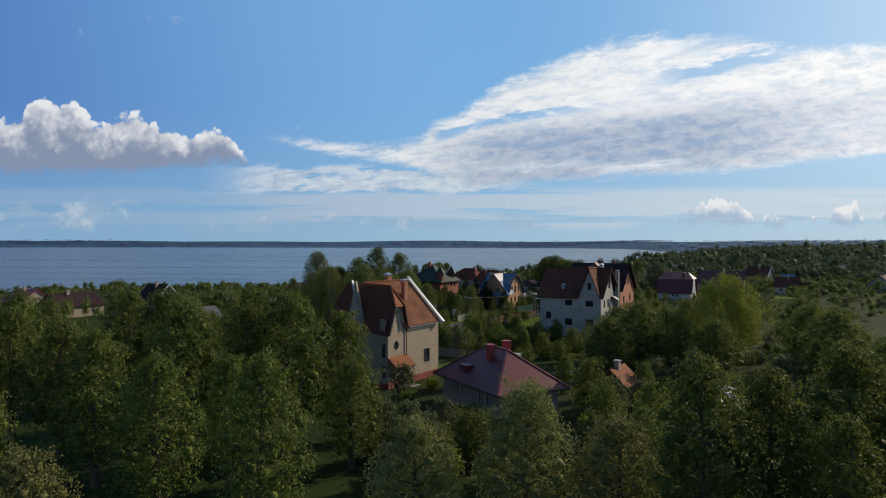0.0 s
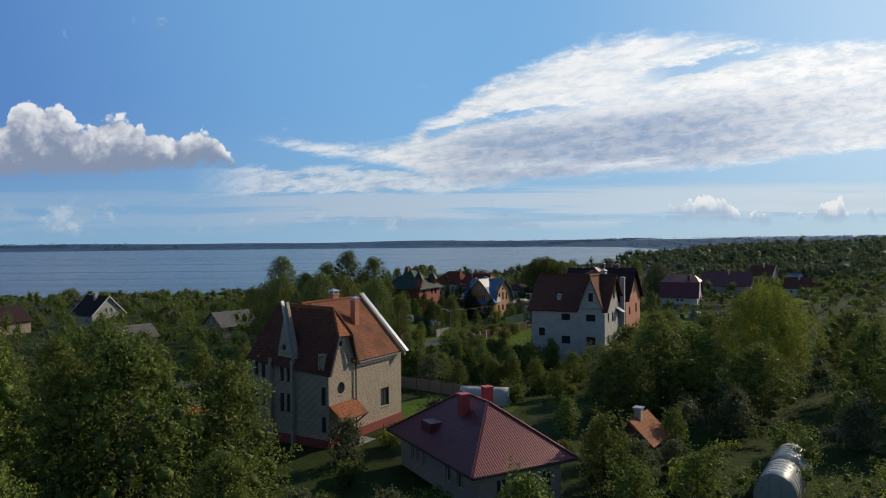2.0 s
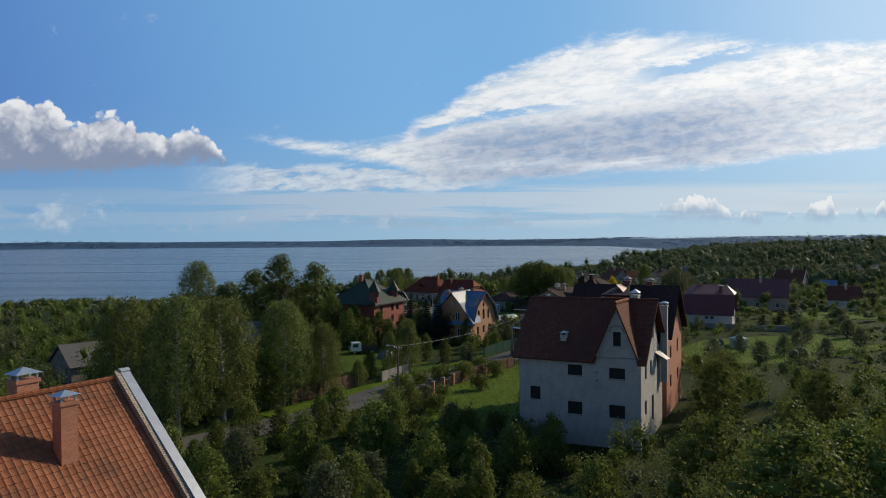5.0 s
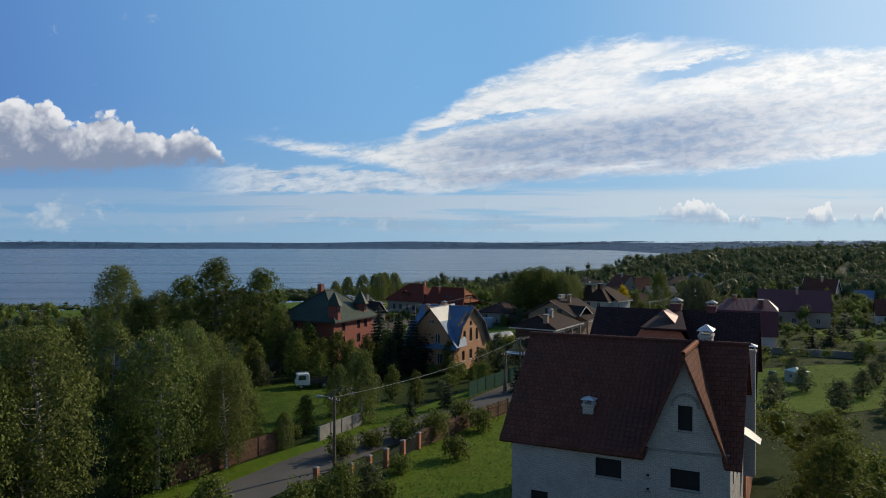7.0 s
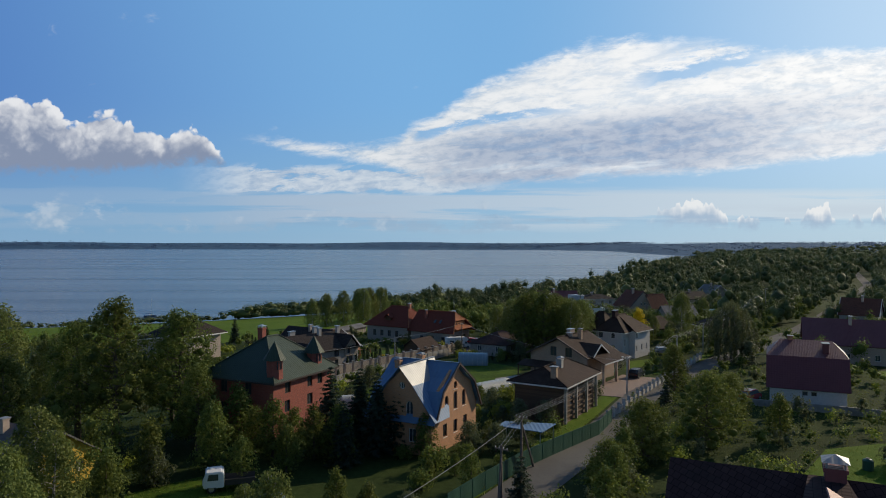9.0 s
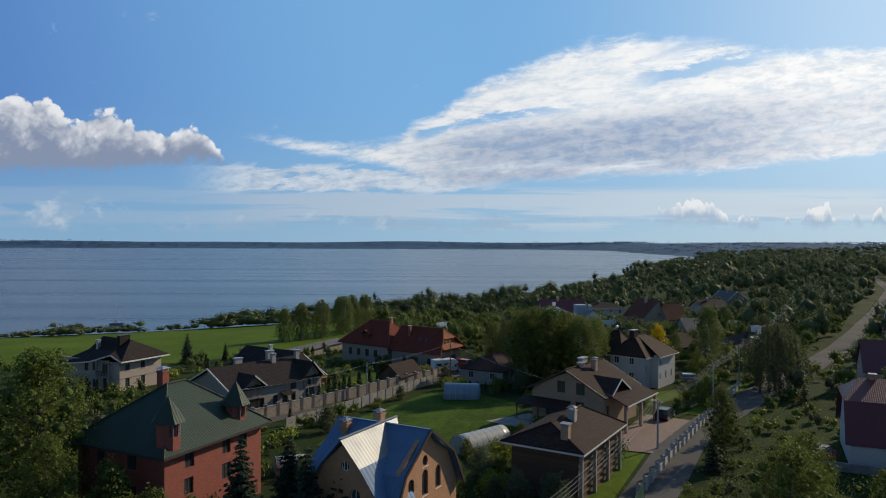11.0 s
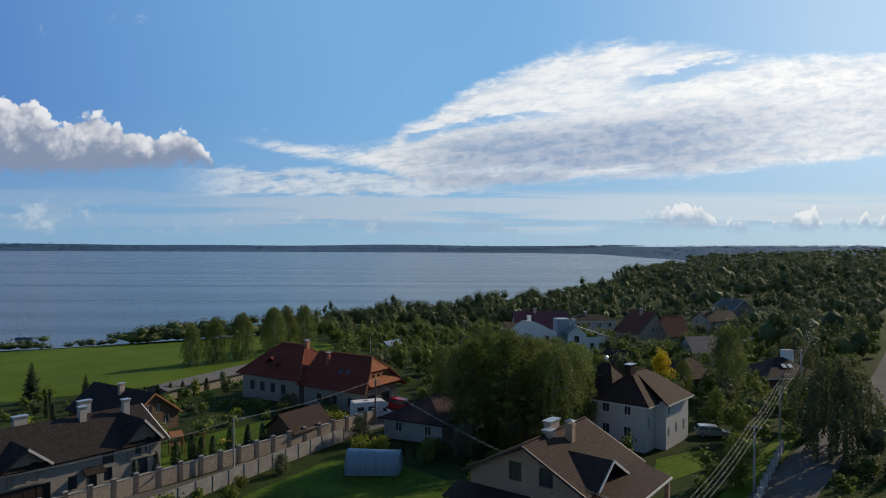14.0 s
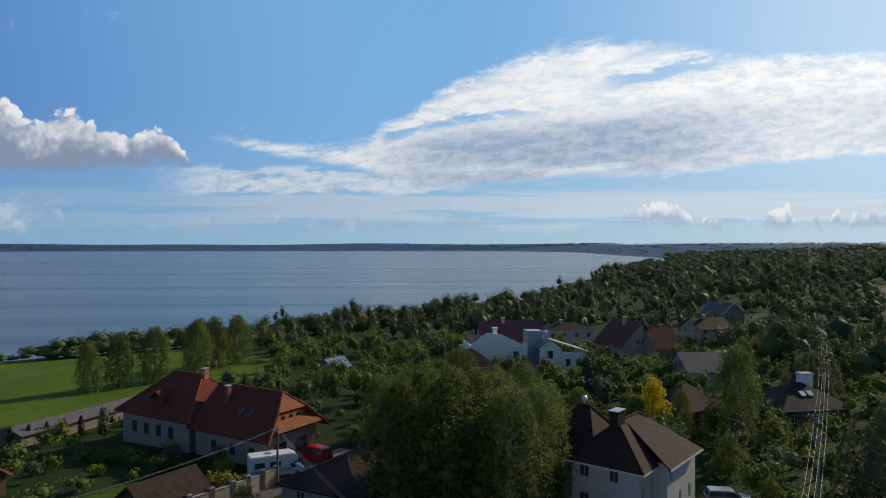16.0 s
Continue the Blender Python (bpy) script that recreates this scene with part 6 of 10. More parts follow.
def blue_roof_house():
    """Orange brick house with bell-cast cross gables in blue metal."""
    H = thing("house", 18.8, 204.5, 0, 60.0, "orange brick house with blue sheet metal cross gable roof", "house")
    br, z0, Ls, Lf = M["orange_brick"], -3.2, 11.8, 8.6
    fr = M["white_trim"]
    # bell-shaped gables: steep below, flatter near the top
    right = [(Ls, 1.1), (10.0, 4.2), (7.1, 6.0), (6.0, 6.6), (4.9, 6.0), (1.9, 4.2), (0, 1.1)]
    wall(H, br, (0, 0), (Ls, 0), z0, right, [(6.0, 3.7, 0.9, 0.9, "round", 2), (3.7, 1.2, 0.95, 2.0, "arch", 1), (6.0, 1.2, 1.0, 2.2, "arch", 1), (8.3, 1.2, 0.95, 2.0, "arch", 1),
                                                  (3.3, -1.6, 1.0, 1.5), (6.0, -1.6, 1.0, 1.5), (8.7, -1.6, 1.0, 1.5)], M["dark_frame"], sill=M["white_trim"])
    t = 0.38
    wall(H, br, (0, Lf - t), (0, t), z0, [(Lf - 2 * t, 1.5), (6.3 - t, 4.6), (4.6 - t, 6.7), (2.4 - t, 4.6), (0, 1.5)], [(4.6 - t, 4.3, 0.85, 0.85, "round", 2), (5.6 - t, 1.0, 0.95, 2.0, "arch", 1), (3.2 - t, -1.8, 1.0, 1.6), (6.0 - t, -1.8, 1.0, 1.6)], fr)
    wall(H, br, (Ls, t), (Ls, Lf - t), z0, 1.4)
    wall(H, br, (Ls, Lf), (0, Lf), z0, 1.4)
    bl, zn = M["blue_sheet"], M["zinc"]
    # the gable roof facing right: ridge along y at x = 6
    for s in (-1, 1):
        prof = [(6.0, 6.85), (6.0 + s * 2.0, 5.2), (6.0 + s * 4.3, 4.0), (6.0 + s * 6.4, 0.55)]
        for (x0, h0), (x1, h1) in zip(prof, prof[1:]):
            slab(H, [(x0, -0.55, h0), (x1, -0.55, h1), (x1, Lf + 0.5, h1), (x0, Lf + 0.5, h0)], bl, 0.07)
    # the one facing front: ridge along x at y = 4.1
    for s in (-1, 1):
        prof = [(4.1, 7.0), (4.1 + s * 1.9, 4.9), (4.1 + s * 4.9, 0.9)]
        for i, ((y0, h0), (y1, h1)) in enumerate(zip(prof, prof[1:])):
            slab(H, [(-0.55, y0, h0), (-0.55, y1, h1), (6.0 if i == 0 else 3.0, y1, h1), (8.0, y0, h0)], zn if s < 0 and i == 0 else bl, 0.07)
    strip(H, (-0.6, 4.1, 7.08), (8.0, 4.1, 7.08), 0.25, 0.08, zn, "ridge_cap")
    strip(H, (6.0, -0.6, 6.92), (6.0, Lf, 6.92), 0.25, 0.08, bl, "ridge_cap")
    for q in (((0.0, -0.6, 0.9), (1.75, -0.6, 4.1)), ((1.75, -0.6, 4.1), (6.0, -0.6, 6.95)), ((6.0, -0.6, 6.95), (10.3, -0.6, 4.1)), ((10.3, -0.6, 4.1), (12.4, -0.6, 0.6))):
        strip(H, *q, 0.16, 0.24, M["dark_frame"], "bargeboard")
    chimney(H, 8.6, 6.4, 4.0, 6.9, 0.8, 0.8, br, "zinc")
    chimney(H, 5.0, 7.6, 4.0, 6.7, 0.7, 0.7, br, "zinc")


blue_roof_house()


def mansion():
    H = thing("house", -33.0, 277.5, 0, 62.0, "beige stucco mansion with flared charcoal roof and balconies", "house")
    H.matrix_basis = H.matrix_basis @ Matrix.Diagonal((0.85, 0.85, 0.9, 1))
    st, z0, Ls, Lf, fr = M["beige_stucco"], -6.4, 11.0, 19.0, M["dark_frame"]
    four_walls(H, st, 0.0, Ls, 0, Lf, z0, dict(right=1.2, left=-0.4, front=1.0, back=1.0),
               {"right": [(2, -0.9, 1.1, 1.8), (6, -0.9, 1.1, 1.8), (2, -4.2, 1.1, 1.8), (6, -4.2, 1.1, 1.8)],
                "front": [(2.5, -1.6, 1.3, 1.4), (8.5, -1.4, 1.3, 1.6), (11.2, -1.2, 1.3, 1.6), (14.6, -1.6, 2.0, 2.3), (8.5, -4.6, 1.3, 1.6), (11.2, -4.6, 1.3, 1.6), (14.4, -4.9, 1.2, 2.4), (2.5, -4.6, 1.3, 1.5)]}, fr, sill=M["cream_stucco"], plinth=(M["tan_stucco"], 1.5))
    # flared roof with a white eave line
    rf = M["black_tile"]
    e = 1.0
    A, B, C, D = (-e, -1.8, 1.4), (Ls + e, -1.6, 1.3), (Ls + e, Lf + e, -0.6), (-e, Lf + e, -0.6)
    A2 = (-e, 1.6, 2.6)
    A3 = (-e, 8.0, 0.9)
    P, Q = (4.5, 2.0, 5.0), (4.6, 11.0, 5.2)
    Pm, Qm = (2.6, 3.4, 3.5), (2.4, 12.8, 2.6)
    for f in ((D, A3, Qm), (A3, A2, Pm, Qm), (A2, A, Pm), (Qm, Pm, P, Q), (A, P, Pm), (A, B, P), (B, C, Q, P), (C, D, Qm), (C, Qm, Q)):
        slab(H, f, rf, 0.14)
    for p, q in ((D, A3), (A3, A2), (A2, A), (A, B)):
        strip(H, Vector(p) - Vector((0, 0, 0.02)), Vector(q) - Vector((0, 0, 0.02)), 0.12, 0.28, M["white_trim"], "fascia")
    chimney(H, 3.6, 3.2, 3.0, 5.9, 2.6, 0.9, M["black_tile"], "dark_frame", False)
    chimney(H, 2.6, 10.0, 2.2, 4.6, 0.7, 0.7, M["grey_trim"], "grey_trim", False)
    # the bay with balconies at the corner
    for z in (-5.9, -2.1):
        bm = bmesh.new()
        box(bm, -0.9, 2.6, z, -0.02, 6.4, z + 0.22, 0.03)
        part("balcony", bm, M["cream_stucco"], H)
        for i in range(9):
            strip(H, (-0.85, 2.7 + 0.45 * i, z + 1.05), (-0.85, 2.7 + 0.45 * i, z + 0.22), 0.07, 0.07, M["dark_frame"], "baluster", up=(1, 0, 0))
        strip(H, (-0.85, 2.6, z + 1.12), (-0.85, 6.4, z + 1.12), 0.1, 0.08, M["dark_frame"], "handrail")
    for y in (2.6, 6.4):
        bm = bmesh.new()
        tube(bm, [(-0.6, y, -6.0), (-0.6, y, 1.3)], 0.22, 12)
        part("column", bm, M["cream_stucco"], H)
    for z in (-5.0, -2.2, 0.6):
        strip(H, (-0.06, Lf, z), (-0.06, 0, z), 0.12, 0.18, M["cream_stucco"], "string_course")
        strip(H, (0, -0.06, z), (Ls, -0.06, z), 0.12, 0.18, M["cream_stucco"], "string_course")


mansion()


def villa():
    """The cream villa with garage, low dark roofs and dormer gables."""
    H = thing("house", -7.0, 255.6, 0, 49.0, "cream villa with dark shingle roof and a wide garage door", "house")
    st, z0, Ls, Lf = M["cream_stucco"], -5.0, 17.5, 11.0
    four_walls(H, st, 0, Ls, 0, Lf, z0, dict(right=0.4, left=0.4, front=[(Lf, 0.4), (Lf / 2, 2.9), (0, 0.4)], back=[(Lf, 0.4), (Lf / 2, 2.9), (0, 0.4)]),
               {"right": [(3.6, -3.9, 4.6, 2.3, "rect", 3), (8.0, -3.0, 0.9, 1.4), (9.9, -4.1, 1.1, 2.4, "arch", 0), (11.6, -3.0, 0.9, 1.4), (11.6, -1.2, 1.2, 1.4), (15.4, -3.2, 1.2, 1.8), (15.2, -0.9, 1.3, 1.1)], "front": [(2.6, -2.8, 0.9, 1.3), (4.2, -2.8, 0.9, 1.3)]}, M["dark_frame"])
    rf = M["black_tile"]
    gable_roof(H, 0, Ls, 0, Lf, 0.6, 3.2, "x", rf, 0.7, 0.7, 0.16, None, M["white_trim"])
    for x0, x1, zr in ((1.6, 5.6, 2.3), (13.2, 17.2, 2.9)):
        xm = (x0 + x1) / 2
        wall(H, M["stone_infill"], (x0 + 0.4, -0.12), (x1 - 0.4, -0.12), -1.4, [(x1 - x0 - 0.8, 0.9), ((x1 - x0) / 2 - 0.4, zr - 0.25), (0, 0.9)], [((x1 - x0) / 2 - 0.9, -1.2, 0.95, 1.7), ((x1 - x0) / 2 + 0.35, -1.2, 0.7, 1.9)], M["timber"], 0.3)
        slab(H, [(x0 - 0.2, -0.9, 0.5), (xm, -0.9, zr), (xm, 5.5, zr), (x0 - 0.2, 1.2, 0.5)], rf, 0.14)
        slab(H, [(x1 + 0.2, -0.9, 0.5), (xm, -0.9, zr), (xm, 5.5, zr), (x1 + 0.2, 1.2, 0.5)], rf, 0.14)
        strip(H, (x1 + 0.25, -0.95, 0.5), (xm, -0.95, zr + 0.06), 0.1, 0.24, M["white_trim"], "bargeboard")
    bm = bmesh.new()
    for i in range(18):
        box(bm, 1.35 + 0.25 * i, 0.16, -3.9, 1.57 + 0.25 * i, 0.2, -1.7)
    part("garage_door", bm, M["timber"], H)
    slab(H, [(8.9, -1.1, -1.6), (11.0, -1.1, -1.6), (11.0, 0.0, -1.1), (8.9, 0.0, -1.1)], rf, 0.1, "porch_roof")
    for x, y, z in ((5.5, 6.5, 3.9), (11.0, 4.6, 4.2), (12.5, 7.5, 4.2), (15.6, 4.2, 4.3)):
        chimney(H, x, y, 1.6, z, 1.3 if y > 6 else 0.7, 0.6, M["grey_stucco"], "grey_trim", False)
    bm = bmesh.new()
    box(bm, -0.06, -0.12, -5.0, 0.5, -0.02, 0.2)
    box_uv(bm)
    part("corner_pier", bm, M["red_brick"], H)


villa()


def red_roof_house():
    H = thing("house", 24.9, 296.7, 0, 55.0, "large house with red tiled hipped roofs and garages", "house")
    H.matrix_basis = H.matrix_basis @ Matrix.Diagonal((0.82, 0.82, 0.87, 1))
    st, z0 = M["cream_stucco"], -6.0
    four_walls(H, st, 0.9, 12.0, 0.8, 15.5, z0, dict(right=-0.9, left=-0.9, front=-0.9, back=-0.9),
               {"right": [(3.2, -4.4, 2.6, 2.4, "rect", 0), (7.6, -4.4, 2.6, 2.4, "rect", 0)], "front": [(4, -3.8, 1.2, 1.5), (8, -3.8, 1.2, 1.5), (12, -3.8, 1.2, 1.5)]}, M["timber"])
    rt = M["red_tile"]
    # garage wing: half hip over the drive
    A, B, C, D = (-0.2, -1.0, -1.0), (13.1, -1.0, -1.0), (13.1, 16.5, -1.0), (-0.2, 16.5, -1.0)
    G0, G1 = (3.4, 0.6, 2.3), (9.6, 0.6, 2.3)
    P, Q = (6.45, 2.6, 4.6), (6.45, 16.5, 4.6)
    slab(H, [D, A, G0, P, Q], rt)
    slab(H, [B, C, Q, P, G1], rt)
    slab(H, [G0, G1, P], M["clay_tile"], 0.14)
    slab(H, [(1.6, -0.9, 0.0), (11.4, -0.9, 0.0), (10.6, 0.9, 1.1), (2.4, 0.9, 1.1)], M["clay_tile"], 0.12, "canopy")
    wall(H, M["orange_timber"], (1.2, 1.0), (11.7, 1.0), -0.9, [(10.5, -0.7), (8.2, 2.0), (2.3, 2.0), (0, -0.7)], [(3.6, 0.9, 0.8, 0.7), (5.2, 0.9, 0.8, 0.7), (6.8, 0.9, 0.8, 0.7)], M["dark_frame"], 0.2)
    for p, q in ((A, G0), (B, G1), (G0, P), (G1, P), (P, Q)):
        ridge_tiles(H, p, q, M["clay_tile"], 0.14)
    # the rear block, hipped, with a dormer
    four_walls(H, st, 0.6, 13.0, 16.6, 33.0, z0, dict(right=0.0, left=0.0, front=0.0, back=0.0), {"front": [(3, -3.4, 1.3, 1.8), (6, -3.4, 1.3, 1.8), (9, -3.4, 1.3, 1.8), (12, -3.4, 1.3, 1.8)]}, M["dark_frame"])
    hip_roof(H, 0.6, 13.0, 16.6, 33.0, -0.3, 5.4, "y", rt, 1.0, 5.2, 6.5, 0.16, M["clay_tile"])
    bm = bmesh.new()
    box(bm, 1.6, 24.0, 0.4, 4.0, 26.4, 2.4)
    part("dormer", bm, M["orange_timber"], H)
    slab(H, [(1.0, 23.6, 2.1), (1.0, 25.2, 3.3), (4.8, 25.2, 3.3), (4.8, 23.6, 2.1)], rt, 0.1)
    slab(H, [(1.0, 26.8, 2.1), (1.0, 25.2, 3.3), (4.8, 25.2, 3.3), (4.8, 26.8, 2.1)], rt, 0.1)
    chimney(H, 4.2, 12.0, 2.0, 4.9, 0.7, 0.7, M["red_brick"], "grey_trim", False)
    chimney(H, 7.0, 20.5, 4.4, 6.3, 0.9, 0.8, M["dark_brick"], "grey_trim", False)
    for y in (5.5, 7.5):
        slab(H, [(2.6, y, 1.42), (2.6, y + 0.7, 1.42), (3.6, y + 0.7, 2.28), (3.6, y, 2.28)], M["glass"], 0.1, "skylight")
    bm = bmesh.new()
    tube(bm, [(6.45, 3.0, 4.5), (6.45, 3.0, 8.2)], 0.05, 6)
    part("mast", bm, M["grey_trim"], H)


red_roof_house()


def brown_roof_house():
    H = thing("house", 47.0, 246.8, 0, 50.0, "tan brick house with brown tile roof and carport", "house")
    br, z0, Ls, Lf, fr = M["tan_brick"], -4.0, 11.2, 11.6, M["dark_frame"]
    four_walls(H, br, 0, Ls, 0, Lf, z0, dict(right=1.3, left=1.3, front=[(Lf, 1.35), (Lf / 2, 4.1), (0, 1.35)], back=[(Lf, 1.35), (Lf / 2, 4.1), (0, 1.35)]),
               {"front": [(4.8, 1.0, 1.3, 1.7), (7.9, 1.0, 1.35, 1.7), (7.8, -1.7, 1.35, 1.7), (3.6, -2.6, 2.6, 2.2, "rect", 2)], "right": [(1.2, -1.8, 0.9, 1.6), (8.6, 0.0, 0.9, 1.1)]}, fr)
    rf = M["brown_tile"]
    gable_roof(H, 0, Ls, 0, Lf, 1.5, 4.5, "x", rf, 0.6, 0.7, 0.16, rf, M["dark_frame"])
    # lean-to over the terrace
    slab(H, [(-2.6, 5.2, -0.9), (-2.6, 13.0, -0.9), (0.0, 13.0, -0.1), (0.0, 5.2, -0.1)], rf, 0.12, "terrace_roof")
    for y in (5.4, 9.2, 12.8):
        strip(H, (-2.4, y, -0.95), (-2.4, y, -4.0), 0.16, 0.16, M["timber"], "post", up=(1, 0, 0))
    bm = bmesh.new()
    box(bm, -2.7, 5.0, -4.0, -0.02, 13.2, -3.1, 0.04)
    part("terrace", bm, M["concrete"], H)
    # cross gable and the long carport roof towards the road
    slab(H, [(0.9, -0.8, 1.4), (3.9, -0.8, 3.3), (3.9, 3.6, 3.4), (0.9, 0.2, 1.4)], rf, 0.14)
    slab(H, [(7.2, -0.8, 1.4), (3.9, -0.8, 3.3), (3.9, 3.6, 3.4), (7.2, 0.2, 1.4)], rf, 0.14)
    strip(H, (0.8, -0.85, 1.4), (3.9, -0.85, 3.38), 0.1, 0.22, M["white_trim"], "bargeboard")
    strip(H, (7.3, -0.85, 1.4), (3.9, -0.85, 3.38), 0.1, 0.22, M["white_trim"], "bargeboard")
    slab(H, [(-0.6, -3.7, 0.6), (11.0, -3.4, 0.6), (11.0, -0.05, 1.55), (0.9, -0.05, 1.55)], rf, 0.14, "carport_roof")
    strip(H, (-0.6, -3.75, 0.6), (11.0, -3.45, 0.6), 0.08, 0.2, M["white_trim"], "fascia")
    for x in (0.2, 5.4, 10.6):
        strip(H, (x, -3.2, 0.5), (x, -3.2, -4.0), 0.4, 0.4, br, "pillar", up=(1, 0, 0))
    chimney(H, 4.0, 5.6, 3.4, 4.9, 1.1, 0.7, M["pale_brown_wall"], "grey_trim", False)
    chimney(H, 5.6, 6.2, 3.4, 5.4, 1.8, 0.7, M["pale_brown_wall"], "grey_trim", False)
    chimney(H, 5.9, 4.4, 3.4, 5.3, 0.7, 0.7, M["tan_brick"], "zinc")


brown_roof_house()


def log_house():
    H = thing("house", 40.6, 223.3, 0, 57.0, "low dark timber house with brown tile roof", "house")
    z0 = -3.8
    four_walls(H, M["timber"], -5.0, 7.4, 0.8, 8.2, z0, dict(right=1.6, left=1.6, front=1.6, back=1.6), {"right": [(3, -1.2, 0.9, 1.4), (5.6, -1.2, 0.9, 1.4), (8.2, -1.2, 0.9, 1.4), (10.6, -1.2, 0.9, 1.4)]}, M["cream_stucco"])
    for i in range(14):
        for y in (0.72,):
            strip(H, (-5.2, y, z0 + 0.35 + 0.36 * i + 0.17), (7.6, y, z0 + 0.35 + 0.36 * i + 0.17), 0.14, 0.2, M["timber"], "log") if i % 2 == 0 else None
    for x in (-5.1, -1.0, 3.2, 7.5):
        strip(H, (x, 0.62, 1.5), (x, 0.62, z0), 0.3, 0.34, M["cream_stucco"], "corner_post", up=(0, 1, 0))
    hip_roof(H, -5.0, 7.4, 0.8, 8.2, 1.9, 3.9, "x", M["brown_tile"], 0.9, 2.6, 2.6, 0.16, M["brown_tile"], M["white_trim"])
    chimney(H, 0.6, 3.6, 3.0, 4.6, 0.8, 0.8, M["grey_stucco"], "zinc")
    chimney(H, -4.4, 2.4, 2.4, 4.3, 0.8, 0.8, M["tan_brick"], "zinc", False)


log_house()


def stucco_house():
    H = thing("house", 61.4, 274.4, 0, 47.0, "two storey pale stucco house with brown hipped roof", "house")
    H.matrix_basis = H.matrix_basis @ Matrix.Diagonal((0.82, 0.82, 0.95, 1))
    st, z0, fr = M["white_wall"], -5.0, M["white_trim"]
    four_walls(H, st, 0, 12.5, 0, 8.0, z0, dict(right=2.5, left=2.5, front=2.5, back=2.5), {"front": [(1.5, 0.7, 1.2, 1.4), (5.1, 0.7, 1.1, 1.5, "arch", 1), (1.5, -2.2, 1.2, 1.4), (5.1, -2.2, 1.2, 1.4)], "right": [(1.4, -0.9, 0.7, 1.5, "rect", 0)]}, fr, plinth=(M["concrete"], 1.2))
    wall(H, st, (3.6, -1.8), (12.5, -1.8), z0, 2.5, [(1.0, -2.2, 0.6, 1.2, "rect", 0), (4.0, -2.2, 0.7, 1.4, "rect", 0), (7.0, -2.2, 0.7, 1.4, "rect", 0), (1.2, 0.7, 0.7, 1.3, "rect", 0)], fr, plinth=(M["concrete"], 1.2))
    wall(H, st, (3.6, -0.05), (3.6, -1.42), z0, 2.5)
    rf = M["brown_tile"]
    hip_roof(H, 0, 12.5, -0.2, 8.0, 2.3, 5.9, "x", rf, 0.7, 4.0, 4.2, 0.16, rf, M["white_trim"])
    slab(H, [(2.8, -2.5, 2.3), (13.2, -2.5, 2.3), (9.5, 3.8, 5.8), (5.0, 3.8, 5.8)], rf, 0.16)
    strip(H, (2.8, -2.53, 2.3), (13.2, -2.53, 2.3), 0.06, 0.2, M["white_trim"], "fascia")
    # the wing to the back left
    four_walls(H, st, 3.0, 11.0, 8.05, 13.0, z0, dict(right=1.9, left=1.9, front=1.9, back=1.9), {"front": [(2.4, 0.9, 1.0, 0.7)]}, fr)
    hip_roof(H, 3.0, 11.0, 7.0, 13.0, 2.3, 6.2, "y", rf, 0.7, 3.0, 3.0, 0.16, rf)
    chimney(H, 3.4, 4.0, 4.2, 7.0, 1.9, 1.0, M["dark_shingle"], "grey_trim", False)
    bm = bmesh.new()
    tube(bm, [(7, 10, 6.0), (7, 10, 7.2)], 0.03, 5)
    tube(bm, [(6.9, 9.9, 7.0), (6.7, 9.7, 7.1)], [0.35, 0.05], 10)
    part("satellite_dish", bm, M["car_white"], H)


stucco_house()


def plum_house():
    H = thing("house", 80.0, 224.3, 0, 63.0, "white plinth house under a tall plum mansard roof", "house")
    z0, Ls, Lf, rf = -3.6, 13.0, 10.3, M["plum_sheet"]
    four_walls(H, M["white_wall"], 0, Ls, 0, Lf, z0, dict(right=0.0, left=0.0, front=0.0, back=0.0), {"front": [(4.8, -1.2, 0.7, 0.6), (6.0, -1.2, 0.7, 0.6)], "right": [(3, -1.6, 1.0, 1.2), (6, -1.6, 1.0, 1.2), (9, -1.6, 1.0, 1.2)]}, M["dark_frame"])
    wall(H, M["white_wall"], (0.1, 0.05), (Ls - 0.1, 0.05), 0.01, [(12.8, 0.1), (9.6, 4.4), (3.2, 4.4), (0, 0.1)], [(4.6, 1.2, 1.0, 1.4), (8.2, 1.2, 1.0, 1.4)], M["dark_frame"], 0.3)
    wall(H, M["white_wall"], (Ls - 0.1, Lf - 0.05), (0.1, Lf - 0.05), 0.01, [(12.8, 0.1), (9.6, 4.4), (3.2, 4.4), (0, 0.1)], [], None, 0.3)
    a, b = -0.5, Lf + 0.5
    slab(H, [(*(-0.5, a), -0.25), (-0.5, b, -0.25), (2.2, b, 4.3), (2.2, a, 4.3)], rf)
    slab(H, [(2.2, a, 4.3), (2.2, b, 4.3), (6.5, b - 2.0, 6.4), (6.5, a + 2.0, 6.4)], rf)
    slab(H, [(10.8, a, 4.3), (10.8, b, 4.3), (6.5, b - 2.0, 6.4), (6.5, a + 2.0, 6.4)], rf)
    slab(H, [(13.5, a, -0.25), (13.5, b, -0.25), (10.8, b, 4.3), (10.8, a, 4.3)], rf)
    for c, d in ((a, a + 2.0), (b, b - 2.0)):
        slab(H, [(2.2, c, 4.3), (10.8, c, 4.3), (6.5, d, 6.4)], M["zinc"] if c == a else rf, 0.1)
    chimney(H, 4.0, 2.6, 4.2, 6.3, 1.6, 0.8, M["plum_sheet"], "zinc", False)
    chimney(H, 6.6, 7.4, 5.8, 6.9, 0.8, 0.7, M["dark_brick"], "zinc", False)
    # the retaining wall in front
    bm = bmesh.new()
    box(bm, -2.4, -14.0, -3.6, -2.1, 16.0, -1.9, 0.03)
    part("retaining_wall", bm, M["concrete"], H)


plum_house()


